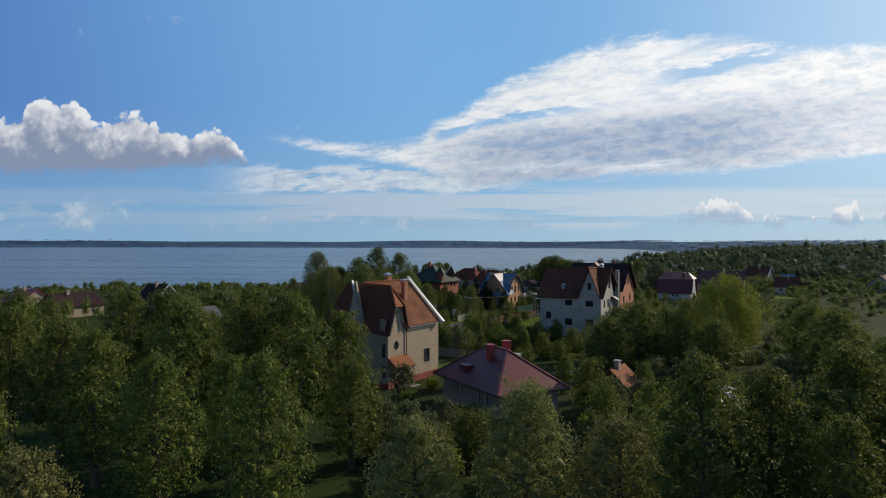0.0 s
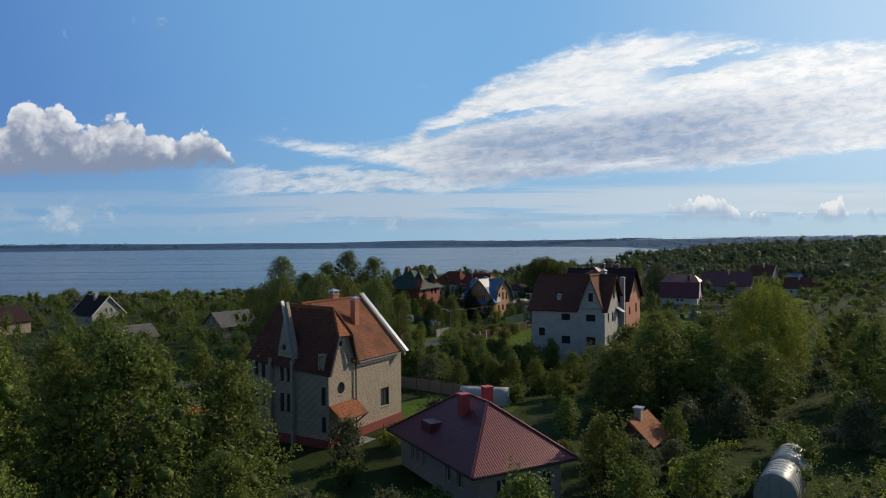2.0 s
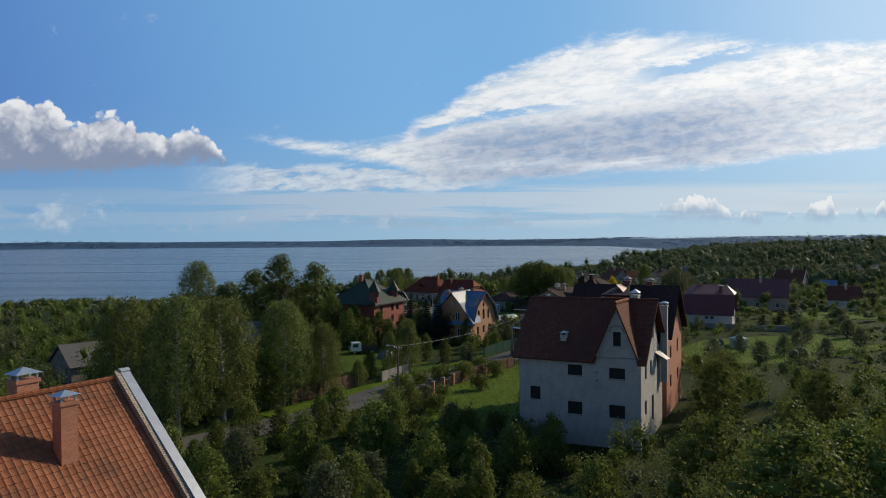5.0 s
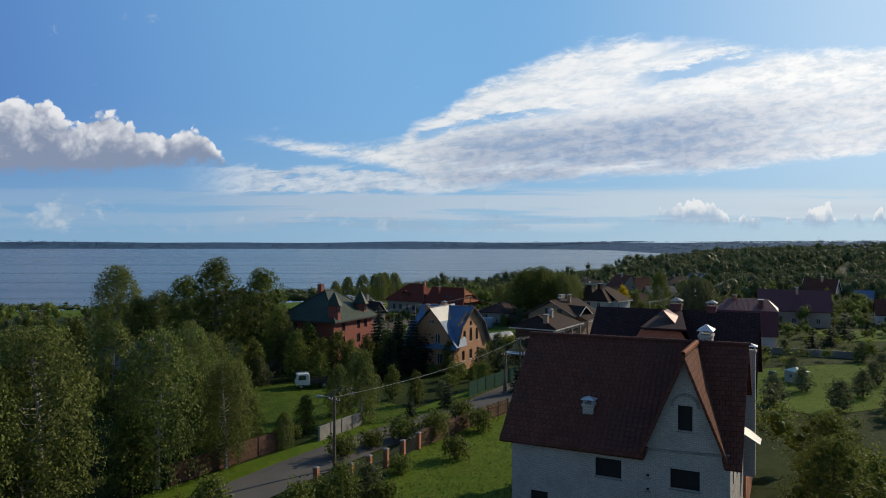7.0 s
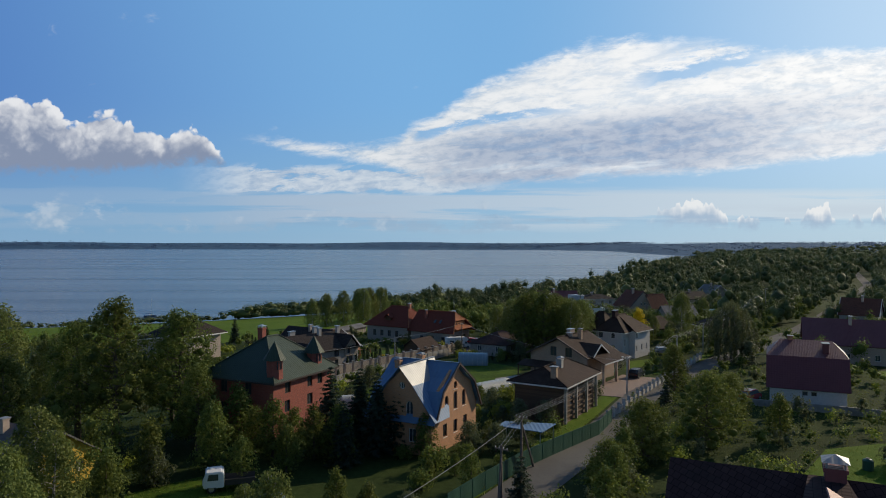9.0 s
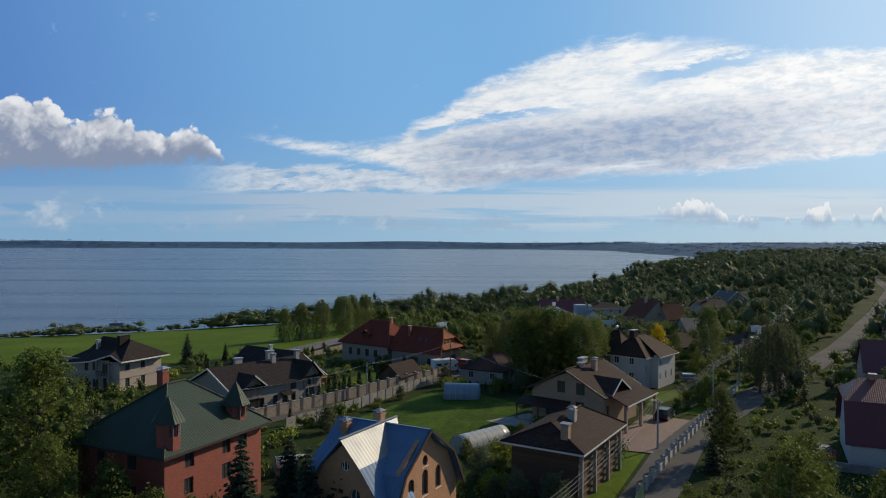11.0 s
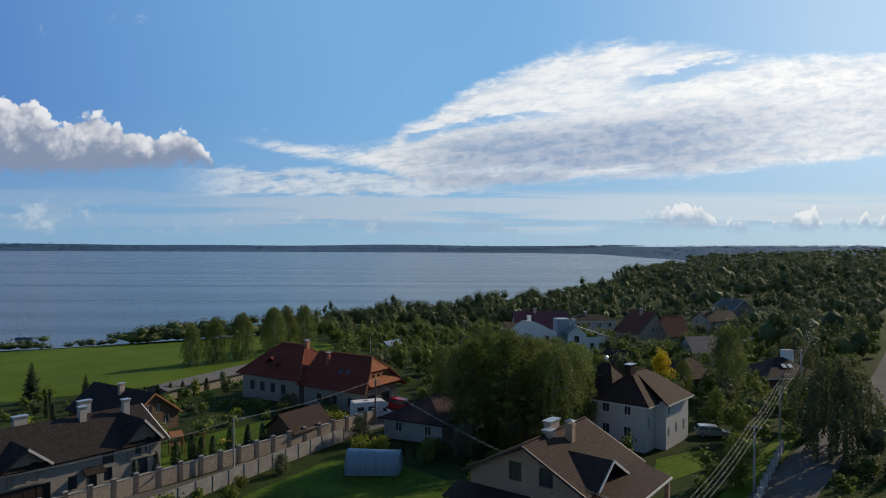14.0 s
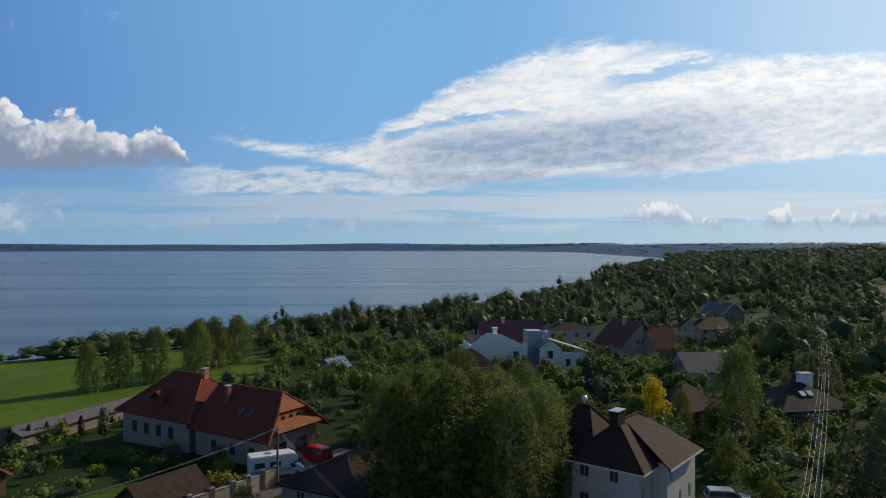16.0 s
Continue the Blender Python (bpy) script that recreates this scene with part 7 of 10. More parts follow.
def plain_house(x, y, turn, Ls, Lf, eave, ridge, axis, wall_mat, roof_mat, label, hip=False, wins=(2, 2), chim=True, storeys=1, group="", trim=None, category="house"):
    """A smaller house: four walls with rows of windows, a gabled or hipped roof, a chimney. eave and ridge are above its own ground."""
    g = hgt(x, y)
    H = thing("house", x, y, g, turn, label, category, group)
    if hip:
        tops = dict(right=eave, left=eave, front=eave, back=eave)
    elif axis == "x":
        tops = dict(right=eave, left=eave, front=gable_top(Lf, eave, ridge), back=gable_top(Lf, eave, ridge))
    else:
        tops = dict(right=gable_top(Ls, eave, ridge), left=gable_top(Ls, eave, ridge), front=eave, back=eave)
    W = {}
    for side, L, n in (("right", Ls, wins[0]), ("front", Lf, wins[1])):
        rows = []
        for st in range(storeys):
            z = 0.9 + st * 2.8
            if z + 1.3 < eave:
                rows += [((i + 0.5) * L / n, z, 1.0, 1.25) for i in range(n)]
        if not hip and ((axis == "x") == (side == "front")) and ridge - eave > 2.2:
            rows += [(L / 2 - 0.7, eave + 0.1, 0.8, 1.1), (L / 2 + 0.7, eave + 0.1, 0.8, 1.1)]
        W[side] = rows
    four_walls(H, M[wall_mat], 0, Ls, 0, Lf, -1.0, tops, W, M["white_trim"])
    if hip:
        hip_roof(H, 0, Ls, 0, Lf, eave, ridge, axis, M[roof_mat], 0.5, fascia=M[trim] if trim else None)
    else:
        gable_roof(H, 0, Ls, 0, Lf, eave, ridge, axis, M[roof_mat], 0.5, 0.4, verge=M[trim] if trim else None)
    if chim:
        chimney(H, Ls * 0.4, Lf * 0.45, ridge - 1.2, ridge + 0.7, 0.7, 0.6, M["pale_brown_wall"], "grey_trim", False)
    return H


plain_house(113, 262, 63, 12, 16, 4.2, 8.8, "y", "pale_brown_wall", "plum_sheet", "pale house under a broad plum gable roof", wins=(2, 3))
plain_house(-80, 193, 62, 9, 8, 3.2, 7.4, "y", "grey_stucco", "black_tile", "grey gabled house with white windows", wins=(2, 2), trim="white_trim")
plain_house(-97, 176, 60, 12, 10, 3.0, 6.0, "x", "tan_stucco", "dark_shingle", "low house with a dark tile roof")
plain_house(-116, 190, 60, 10, 10, 3.0, 6.5, "y", "tan_stucco", "red_sheet", "house with a bright red sheet roof")
plain_house(-56, 148, 50, 10, 6, 2.6, 4.6, "x", "grey_board", "asbestos", "weathered board shed with corrugated roof", chim=False, category="shed")
plain_house(-50, 140, 60, 6, 5, 2.4, 4.2, "y", "dark_brick", "plum_sheet", "small brick cottage with maroon roof", wins=(2, 2))
plain_house(-41, 168, 48, 8.5, 7.5, 2.8, 5.4, "x", "grey_board", "asbestos", "half-built grey house with a corrugated roof", wins=(2, 2), chim=False)
plain_house(-20.5, 191, 64, 9, 16, 2.6, 5.6, "y", "yellow_board", "asbestos", "yellow board cottage with corrugated cement roof", wins=(2, 3))
plain_house(21.6, 82.5, 55, 4.2, 3.4, 2.0, 3.6, "x", "timber", "clay_tile", "small shed with rusty tile roof and red chimney", wins=(1, 1), category="shed")
plain_house(17.5, 279.5, 55, 7, 5, 2.0, 3.9, "x", "timber", "brown_tile", "garden pavilion with brown tile roof", wins=(1, 1), chim=False, category="pavilion")
plain_house(36.5, 279, 58, 12, 9, 2.6, 5.0, "x", "stone_white", "dark_shingle", "rubble stone outbuilding with dark roof", hip=True, wins=(2, 2), chim=False, category="outbuilding")
plain_house(-5.5, 284.5, 55, 8, 14, 2.6, 5.6, "y", "timber", "black_tile", "dark timber guest house with orange bargeboards", wins=(2, 2), trim="orange_timber")
plain_house(-14.5, 296, 55, 5, 4.5, 2.4, 3.8, "x", "cream_stucco", "black_tile", "small garden house with tiled roof", hip=True, wins=(1, 1), category="pavilion")
plain_house(-9.5, 311, 64, 24, 4.5, 1.8, 2.5, "x", "grey_board", "asbestos", "long low shed with grey sheet roof", wins=(5, 1), chim=False, category="shed")
plain_house(27.5, 360, 50, 5, 4, 2.4, 4.0, "x", "grey_board", "blue_sheet", "garden shed with pale blue roof", wins=(1, 1), chim=False, category="shed")
plain_house(60.5, 373, 2, 14, 9, 5.4, 9.4, "x", "tan_stucco", "plum_sheet", "house with a broad dark red roof", wins=(3, 2), storeys=2)
plain_house(79, 388, 8, 13, 8, 5.6, 7.2, "x", "white_wall", "black_tile", "white house with a low dark hipped roof", hip=True, wins=(4, 2), storeys=2, trim="white_trim")
plain_house(50.0, 345, 8, 9.5, 7, 3.8, 6.8, "x", "cream_stucco", "brown_tile", "cream house with brown tile roof", hip=True, wins=(2, 2), trim="white_trim")
plain_house(91, 367, 18, 11, 10, 4.4, 9.6, "y", "tan_stucco", "maroon_tile", "house with steep brown red roofs", wins=(3, 2), storeys=2, trim="dark_frame")
plain_house(98.5, 366, 18, 7, 7, 4.0, 8.4, "x", "tan_stucco", "maroon_tile", "steep brown red wing with a balcony front", wins=(2, 2), storeys=2, chim=False, trim="dark_frame")
plain_house(119, 388, 14, 10, 8, 5.2, 7.6, "x", "beige_stucco", "black_tile", "pinkish two storey house with dark roof", wins=(3, 2), storeys=2)
plain_house(152, 444, 25, 12, 9, 3.6, 7.4, "y", "grey_board", "asbestos", "dark green gabled house with a grey roof", wins=(2, 2), trim="white_trim")
plain_house(93.5, 337, 4, 10, 8, 3.2, 6.0, "x", "grey_stucco", "asbestos", "low house with grey roof", wins=(2, 2), chim=False)
plain_house(80, 309, 20, 9, 8, 2.6, 5.6, "x", "timber", "brown_tile", "timber house with a broad brown roof", hip=True, wins=(2, 2), chim=False)
lodge = plain_house(94.5, 308, 6, 10.5, 9, 3.0, 5.8, "x", "timber", "black_tile", "dark house with skylights in its roof", hip=True, wins=(3, 2), chim=False, trim="white_trim")
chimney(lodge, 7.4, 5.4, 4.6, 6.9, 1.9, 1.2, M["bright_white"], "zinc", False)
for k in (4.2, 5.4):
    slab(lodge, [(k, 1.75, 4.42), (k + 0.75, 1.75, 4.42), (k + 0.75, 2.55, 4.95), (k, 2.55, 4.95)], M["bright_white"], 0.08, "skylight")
plain_house(75, 331, 35, 6, 5, 2.4, 4.6, "y", "timber", "black_tile", "small dark garden house with black roof", wins=(1, 1), chim=False, category="shed")
plain_house(112, 362, 10, 9, 4, 2.4, 2.9, "x", "grey_board", "mint_sheet", "low outbuilding with a pale sheet roof", wins=(2, 1), chim=False, category="shed")
plain_house(128, 402, 20, 8, 5, 2.2, 3.2, "x", "grey_board", "asbestos", "garden shed with pale roof", wins=(2, 1), chim=False, category="shed")
plain_house(168, 486, 20, 9, 6, 2.6, 3.8, "x", "white_wall", "zinc", "pale low house with sheet metal roof", wins=(2, 1), chim=False)


def white_villa():
    """Modern white house: a broad stepped and curved parapet wall, a blue grey tower, a wing under a grey metal roof."""
    x0, y0 = 56.0, 357.0
    H = thing("house", x0, y0, hgt(x0, y0), 4, "white modern house with a curved parapet wall and grey roof", "house")
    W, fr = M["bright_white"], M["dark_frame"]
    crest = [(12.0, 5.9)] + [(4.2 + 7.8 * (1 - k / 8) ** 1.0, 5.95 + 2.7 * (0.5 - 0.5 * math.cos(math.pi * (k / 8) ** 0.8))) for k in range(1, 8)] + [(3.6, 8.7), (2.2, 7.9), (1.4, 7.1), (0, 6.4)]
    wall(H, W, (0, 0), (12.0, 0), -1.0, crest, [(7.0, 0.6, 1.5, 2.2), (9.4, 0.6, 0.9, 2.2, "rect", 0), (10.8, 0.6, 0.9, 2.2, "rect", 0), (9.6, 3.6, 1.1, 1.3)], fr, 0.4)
    for (a, za), (b, zb) in zip(crest, crest[1:]):
        strip(H, (a, 0.2, za + 0.09), (b, 0.2, zb + 0.09), 0.5, 0.1, M["white_trim"], "coping")
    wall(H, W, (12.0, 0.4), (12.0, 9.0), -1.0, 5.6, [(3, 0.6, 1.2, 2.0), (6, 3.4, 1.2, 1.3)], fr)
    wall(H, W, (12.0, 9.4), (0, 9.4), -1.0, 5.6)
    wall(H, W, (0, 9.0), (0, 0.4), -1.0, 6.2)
    slab(H, [(0.4, 0.45, 5.6), (11.6, 0.45, 5.4), (11.6, 9.0, 6.2), (0.4, 9.0, 7.6)], M["brown_tile"], 0.14)
    slab(H, [(7.6, 3.0, 6.0), (9.8, 3.0, 6.0), (9.8, 5.4, 6.35), (7.6, 5.4, 6.45)], M["glass"], 0.1, "skylight")
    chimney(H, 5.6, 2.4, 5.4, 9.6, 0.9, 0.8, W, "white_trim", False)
    bm = bmesh.new()
    box(bm, 12.6, 2.0, -1.0, 15.8, 5.6, 8.8, 0.03)
    part("tower", bm, M["gate_blue"], H)
    chimney(H, 16.4, 1.2, -0.5, 8.6, 0.9, 0.9, M["gate_blue"], "white_trim")
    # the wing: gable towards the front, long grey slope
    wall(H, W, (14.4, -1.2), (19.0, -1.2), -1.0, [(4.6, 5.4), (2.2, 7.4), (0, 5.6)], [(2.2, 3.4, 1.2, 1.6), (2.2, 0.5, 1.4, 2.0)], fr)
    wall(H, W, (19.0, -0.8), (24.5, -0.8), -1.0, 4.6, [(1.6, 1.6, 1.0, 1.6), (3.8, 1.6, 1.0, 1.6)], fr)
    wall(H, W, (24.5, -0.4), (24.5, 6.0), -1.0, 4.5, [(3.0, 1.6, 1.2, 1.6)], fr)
    slab(H, [(16.2, -1.7, 7.5), (25.2, -1.7, 4.6), (25.2, 6.4, 4.6), (16.2, 6.4, 7.5)], M["zinc"], 0.14)
    slab(H, [(16.2, -1.7, 7.5), (13.9, -1.7, 5.6), (13.9, 6.4, 5.6), (16.2, 6.4, 7.5)], M["zinc"], 0.14)


white_villa()
plain_house(282, 770, 45, 14, 14, 6.0, 8.0, "y", "white_wall", "blue_sheet", "white flat roofed two storey house", hip=True, wins=(3, 3), storeys=2, chim=False)
plain_house(330, 760, 45, 14, 12, 4.0, 7.5, "y", "tan_stucco", "asbestos", "house with pale hipped roof", hip=True, wins=(2, 2), chim=False)
plain_house(150, 322, 50, 12, 10, 4.2, 8.6, "y", "cream_stucco", "maroon_tile", "cream gabled house with dark red roof", wins=(2, 2), trim="white_trim")
plain_house(160, 318, 50, 5, 5, 2.6, 5.2, "y", "tan_stucco", "blue_sheet", "small house with bright blue gable", wins=(1, 1), chim=False)
plain_house(134, 262, 60, 9, 8, 3.0, 6.4, "y", "white_wall", "maroon_tile", "white cottage with dark red roof", wins=(2, 2))
plain_house(190, 352, 50, 12, 10, 3.4, 7.0, "x", "tan_stucco", "plum_sheet", "house with plum roof among trees", wins=(2, 2))
plain_house(215, 395, 50, 12, 10, 3.4, 7.0, "y", "cream_stucco", "black_tile", "house with dark roof among trees", wins=(2, 2))
plain_house(250, 430, 50, 14, 10, 3.4, 6.6, "y", "white_wall", "asbestos", "pale house with grey roof among trees", wins=(2, 2))
plain_house(205, 300, 50, 12, 10, 3.2, 6.8, "y", "tan_stucco", "red_tile", "house with red roof among trees", wins=(2, 2))
plain_house(175, 270, 50, 12, 9, 3.2, 6.8, "x", "cream_stucco", "brown_tile", "house with brown roof among trees", wins=(2, 2))

# ---------------------------------------------------------------- planting
tall_a = proto(broad_tree("tree", 14, 4.6, 10000, 0.215, "leaf_deep", label="tall dense broadleaf tree with deep green crown", clumps=58), 14)
tall_b = proto(broad_tree("tree", 14, 4.2, 10000, 0.21, "leaf_mid", label="tall broadleaf tree with mid green crown", clumps=64, base=0.15), 14)
big_a = proto(broad_tree("tree", 10, 5.4, 10000, 0.215, "leaf_mid", label="broad spreading tree with dense green crown", clumps=56, base=0.10, squash=0.75), 10)
mid_a = proto(broad_tree("tree", 8, 3.2, 2900, 0.31, "leaf_mid", label="rounded garden tree with green leaves", clumps=30, base=0.10), 8)
mid_b = proto(broad_tree("tree", 8, 2.8, 2700, 0.32, "leaf_deep", label="dark green garden tree", clumps=28, base=0.08), 8)
mid_c = proto(broad_tree("tree", 7, 3.4, 2700, 0.31, "leaf_olive", label="grey green fruit tree", clumps=28, base=0.10, squash=0.8), 7)
birch_a = proto(birch_tree("birch", 14, 3.5, 12000, 0.25, label="tall birch with hanging leafy twigs", strands=190, loose=0.020), 14)
birch_b = proto(birch_tree("birch", 10, 2.6, 8000, 0.24, label="slender birch with hanging leafy twigs", strands=130, lowest=0.10, loose=0.020), 10)
willow_a = proto(birch_tree("willow", 13, 6.0, 22000, 0.25, "leaf_bright", "broad yellow green weeping willow", 190, "bark", 0.30, lowest=0.22, loose=0.026), 13)
willow_b = proto(birch_tree("willow", 11, 5.0, 15000, 0.30, "leaf_olive", "tall weeping tree with hanging olive foliage", 130, "bark", 0.50, lowest=0.3, loose=0.013), 11)
spruce_a = proto(spruce_tree("spruce", 11, 2.7, 5000, 0.46, "tall dark green spruce with drooping branches"), 11)
spruce_b = proto(spruce_tree("spruce", 5, 1.7, 2200, 0.32, "young dark spruce with dense branches"), 5)
thuja_a = proto(thuja("thuja", 3.0, 0.42, 600, 0.27, "slim columnar dark green thuja"), 3.0)
bush_a = proto(bush("bush", 2.2, 1.8, 900, 0.29, "leaf_mid", "rounded leafy green bush"), 2.2)
bush_b = proto(bush("bush", 2.4, 1.9, 900, 0.29, "leaf_deep", "dense dark green bush"), 2.4)
bush_c = proto(bush("bush", 1.8, 1.5, 800, 0.26, "leaf_bright", "sunlit yellow green bush"), 1.8)
sallow_a = proto(broad_tree("tree", 11, 4.6, 16000, 0.17, "leaf_sallow", label="sunlit olive green sallow with a broad soft crown", clumps=70, base=0.05, squash=0.9), 11)
yellow_a = proto(broad_tree("tree", 8, 2.2, 4000, 0.28, "leaf_yellow", label="small tree with bright yellow autumn leaves", clumps=18, base=0.15), 8)

plant(tall_a, [(-13.6, 60.3, 14.8), (-23.9, 64, 14.0), (-33, 60, 12.4), (-19, 70, 14.6), (-29, 72, 14.2), (-41, 66, 13), (-36, 80, 13.5), (-47, 77, 13.5), (-55, 68, 14),
               (13.5, 36, 13.0), (18, 38, 12.0), (24, 41, 13.0), (30, 46, 12.5), (36, 52, 13), (26.5, 35, 11),
               (-20, 211, 18.6), (-13.5, 215, 16.8), (-26, 214, 15.5), (-30, 205, 12.5), (-9, 208, 10.5), (40.2, 277, 14.4), (47.6, 279.5, 14.4), (44.5, 276, 15.4), (42.5, 281, 15.0), (46, 285.5, 14.0), (41, 292, 12.6), (57.2, 232, 9.0), (-17, 222, 12.5)])
plant(tall_b, [(-17, 61, 13.6), (-11.2, 43, 12.2), (-9.5, 65, 12.8), (-19, 46, 11.5), (-26, 52, 12.5), (-37, 50, 12), (-27, 40, 11), (-45, 56, 13), (-7.5, 57, 9.5), (-16, 52, 10.5), (-50, 88, 12), (-23, 78, 12.5), (-30, 84, 12),
               (20, 34.5, 10.5), (51, 291, 12.5), (46, 305, 12.0), (53, 304, 11.0), (33, 38, 12), (41, 45, 13), (-61, 80, 12), (-40, 92, 11)])
plant(big_a, [(29, 103, 10.6), (23.5, 99, 8.5), (34.5, 107, 9.5), (28, 111, 9), (38.5, 98, 8.5), (48, 117, 9.5), (55, 104, 10), (52, 92, 10.5), (62, 120, 10), (45, 128, 8.5), (41, 141, 7.5), (46, 150, 7), (52, 207, 9.6), (42.5, 201.5, 7.4), (36, 192, 5.4), (60, 219, 7.0)])
plant(willow_a, [(44.5, 109, 13.6)])
plant(willow_b, [(84.2, 272, 12.0), (106, 320, 9)])
plant(birch_a, [(-7.8, 153.5, 13.0), (-13, 146, 14), (-18, 152, 13.5), (-16, 140, 14.5), (-24, 147, 14), (-11, 172, 11), (-39.5, 219.5, 16.6), (-34, 224, 12), (-21, 160, 12.5), (-29, 157, 12.5), (-3.5, 158, 9.5),
                (50, 275.5, 13.2), (53, 279, 12.6), (55, 283.5, 12.2), (49.5, 284, 13.0), (52, 289, 12.0), (40.6, 302.7, 10), (43.5, 307, 10.2), (50, 318, 11), (58, 311, 10), (45, 296, 10.5), (54, 295, 9.5), (38, 310, 9)])
plant(birch_b, [(7, 174.2, 8.2), (0.4, 164, 3.6), (-5, 166, 8.5), (-14, 357, 11), (-18, 352, 9.5), (-9, 362, 11.5), (-3, 371, 12), (-1.5, 381, 12), (-6, 385, 11.5), (2, 388, 12), (-24, 182, 10.5), (-16, 186, 10), (-12, 181, 9.2),
                (85.5, 304, 12.6), (78.7, 306, 6.5), (71, 302, 6.5), (109, 347, 8), (63, 300, 8), (4, 178, 6)])
plant(mid_b, [(-44, 205, 9), (-8, 163, 5.5), (-3.5, 166.5, 4.8), (1.5, 170, 4.0), (-10, 170, 6.5), (-12, 177, 7), (-6, 174, 4.5), (-15, 181, 7.5), (-10, 186, 6), (-4.5, 209.5, 7.6), (8.5, 203, 6.6), (0.5, 205, 6.8), (16.5, 214, 5.5), (18, 205, 5.0), (13, 184, 4.2), (10, 187, 4.5), (-14, 163, 6.5), (-5, 200, 7.5), (-10, 196, 6.5), (-36, 198, 9.5), (3, 200, 5.2), (-1, 197, 4.8), (-6.6, 206.5, 6.0), (-2, 207, 5.4), (2.2, 208.4, 5.0), (5.3, 204.5, 6.2),
                                   (45.4, 212, 4.2), (57, 216, 6), (62, 209, 6), (33.3, 183, 5.4), (36, 190, 5.2), (39, 197, 5), (31, 176, 3.8), (66, 216, 4)])
plant(spruce_a, [(15, 207.5, 9.6), (10, 211, 9.4), (12.4, 206, 9.8), (6.9, 207, 10.4), (-32, 310.7, 7), (9, 202, 7.5), (-24, 313, 4.5), (85, 279, 6), (92, 287, 5)])
plant(spruce_b, [(54.5, 228, 4.0), (17, 181, 3.6), (12.5, 176, 2.8), (62, 241, 5.4), (27, 189.5, 4.6), (88, 226, 4.5), (95, 232, 4), (104, 242, 6), (98, 236, 4.4), (84, 262, 3.4)])
plant(sallow_a, [(5.0, 41.8, 10.6), (-1.5, 38, 9.4), (10.2, 40.0, 9.0), (-20, 33, 9.0)])
plant(yellow_a, [(74.2, 304.2, 8.4)])
plant(mid_a, [(16, 76, 6.2), (15.5, 66, 5.6), (8, 63, 6.2), (21, 70, 5), (2, 58, 5), (18.5, 79.5, 3.4), (25, 86, 4.2), (12, 115.5, 3.6), (0, 141.7, 5), (5, 131, 6), (-6, 118, 5), (10, 124, 5), (16, 112, 4.5), (4, 120, 4.5),
              (-28, 116, 5.4), (-33, 113, 5.8), (-24, 122, 5.2), (-38, 118, 6.2), (-36, 104, 5), (-44, 111, 5.6), (-31, 124, 5.6), (-31, 109, 4.6), (-22, 117, 4.6), (-40, 120, 5), (-34, 131, 5), (-50, 112, 5), (-25, 127, 4.5), (8, 147, 4), (-1, 128, 5.5), (14, 135, 4), (-12, 126, 4.8), (17, 124, 5), (-8, 136, 5), (6, 140, 5),
              (70, 268, 4.2), (74.5, 276, 4.5), (67, 262, 4.4), (81, 298, 3.6), (77, 289, 5), (71, 291, 5.5), (86, 296, 5), (63, 286, 4)])
plant(mid_c, [(22.5, 79.0, 3.2), (33, 91, 5), (42, 86, 5), (46, 76, 5), (39, 71, 5), (55, 80, 5.5), (13, 56, 4.5), (20, 58, 4), (28, 62, 4.5), (0, 66, 4.2), (-3, 61, 5), (66, 190, 3.6), (72, 186, 3.8), (78, 193, 3.6), (84, 200, 3.6), (70, 200, 3.4),
              (88, 190, 4), (95, 205, 4), (58, 182, 4), (64, 178, 4), (90, 214, 3.5), (28, 226, 4), (24, 222, 3.6), (31, 219, 3.8), (22, 216, 3.2), (76, 180, 4), (100, 215, 4), (106, 226, 4.5)])

# slim evergreens along the walls and beds
spots = []
for i in range(13):
    spots.append((2.5 + 1.55 * i, 266.5 + 1.95 * i, 2.6 + 0.5 * (i % 3), i * 40))
spots += [(-31 - 1.9 * i, 271 + 1.0 * i, 2.6 + 0.3 * (i % 3), i * 50) for i in range(7)]
spots += [(-19 + 1.6 * i, 303 + 1.6 * i, 2.8, i * 33) for i in range(10)]
spots += [(27.5 + 1.35 * i, 277.5 - 0.9 * i, 1.7, i * 61) for i in range(10)]
spots += [(16.2, 243.5, 2.6), (18, 242, 2.4), (-5.5, 249.5, 2.6), (-7.5, 248, 2.4), (2.4, 252, 2.4), (111, 245, 3.2), (15, 330, 2.5), (-24, 300, 3.0), (-21, 296, 3), (-26, 305, 3), (99, 318, 3.4), (96, 321, 3.2), (8, 272, 3.6), (6, 275, 3.2), (12, 278, 3.4)]
plant(thuja_a, spots, "evergreens in the gardens")

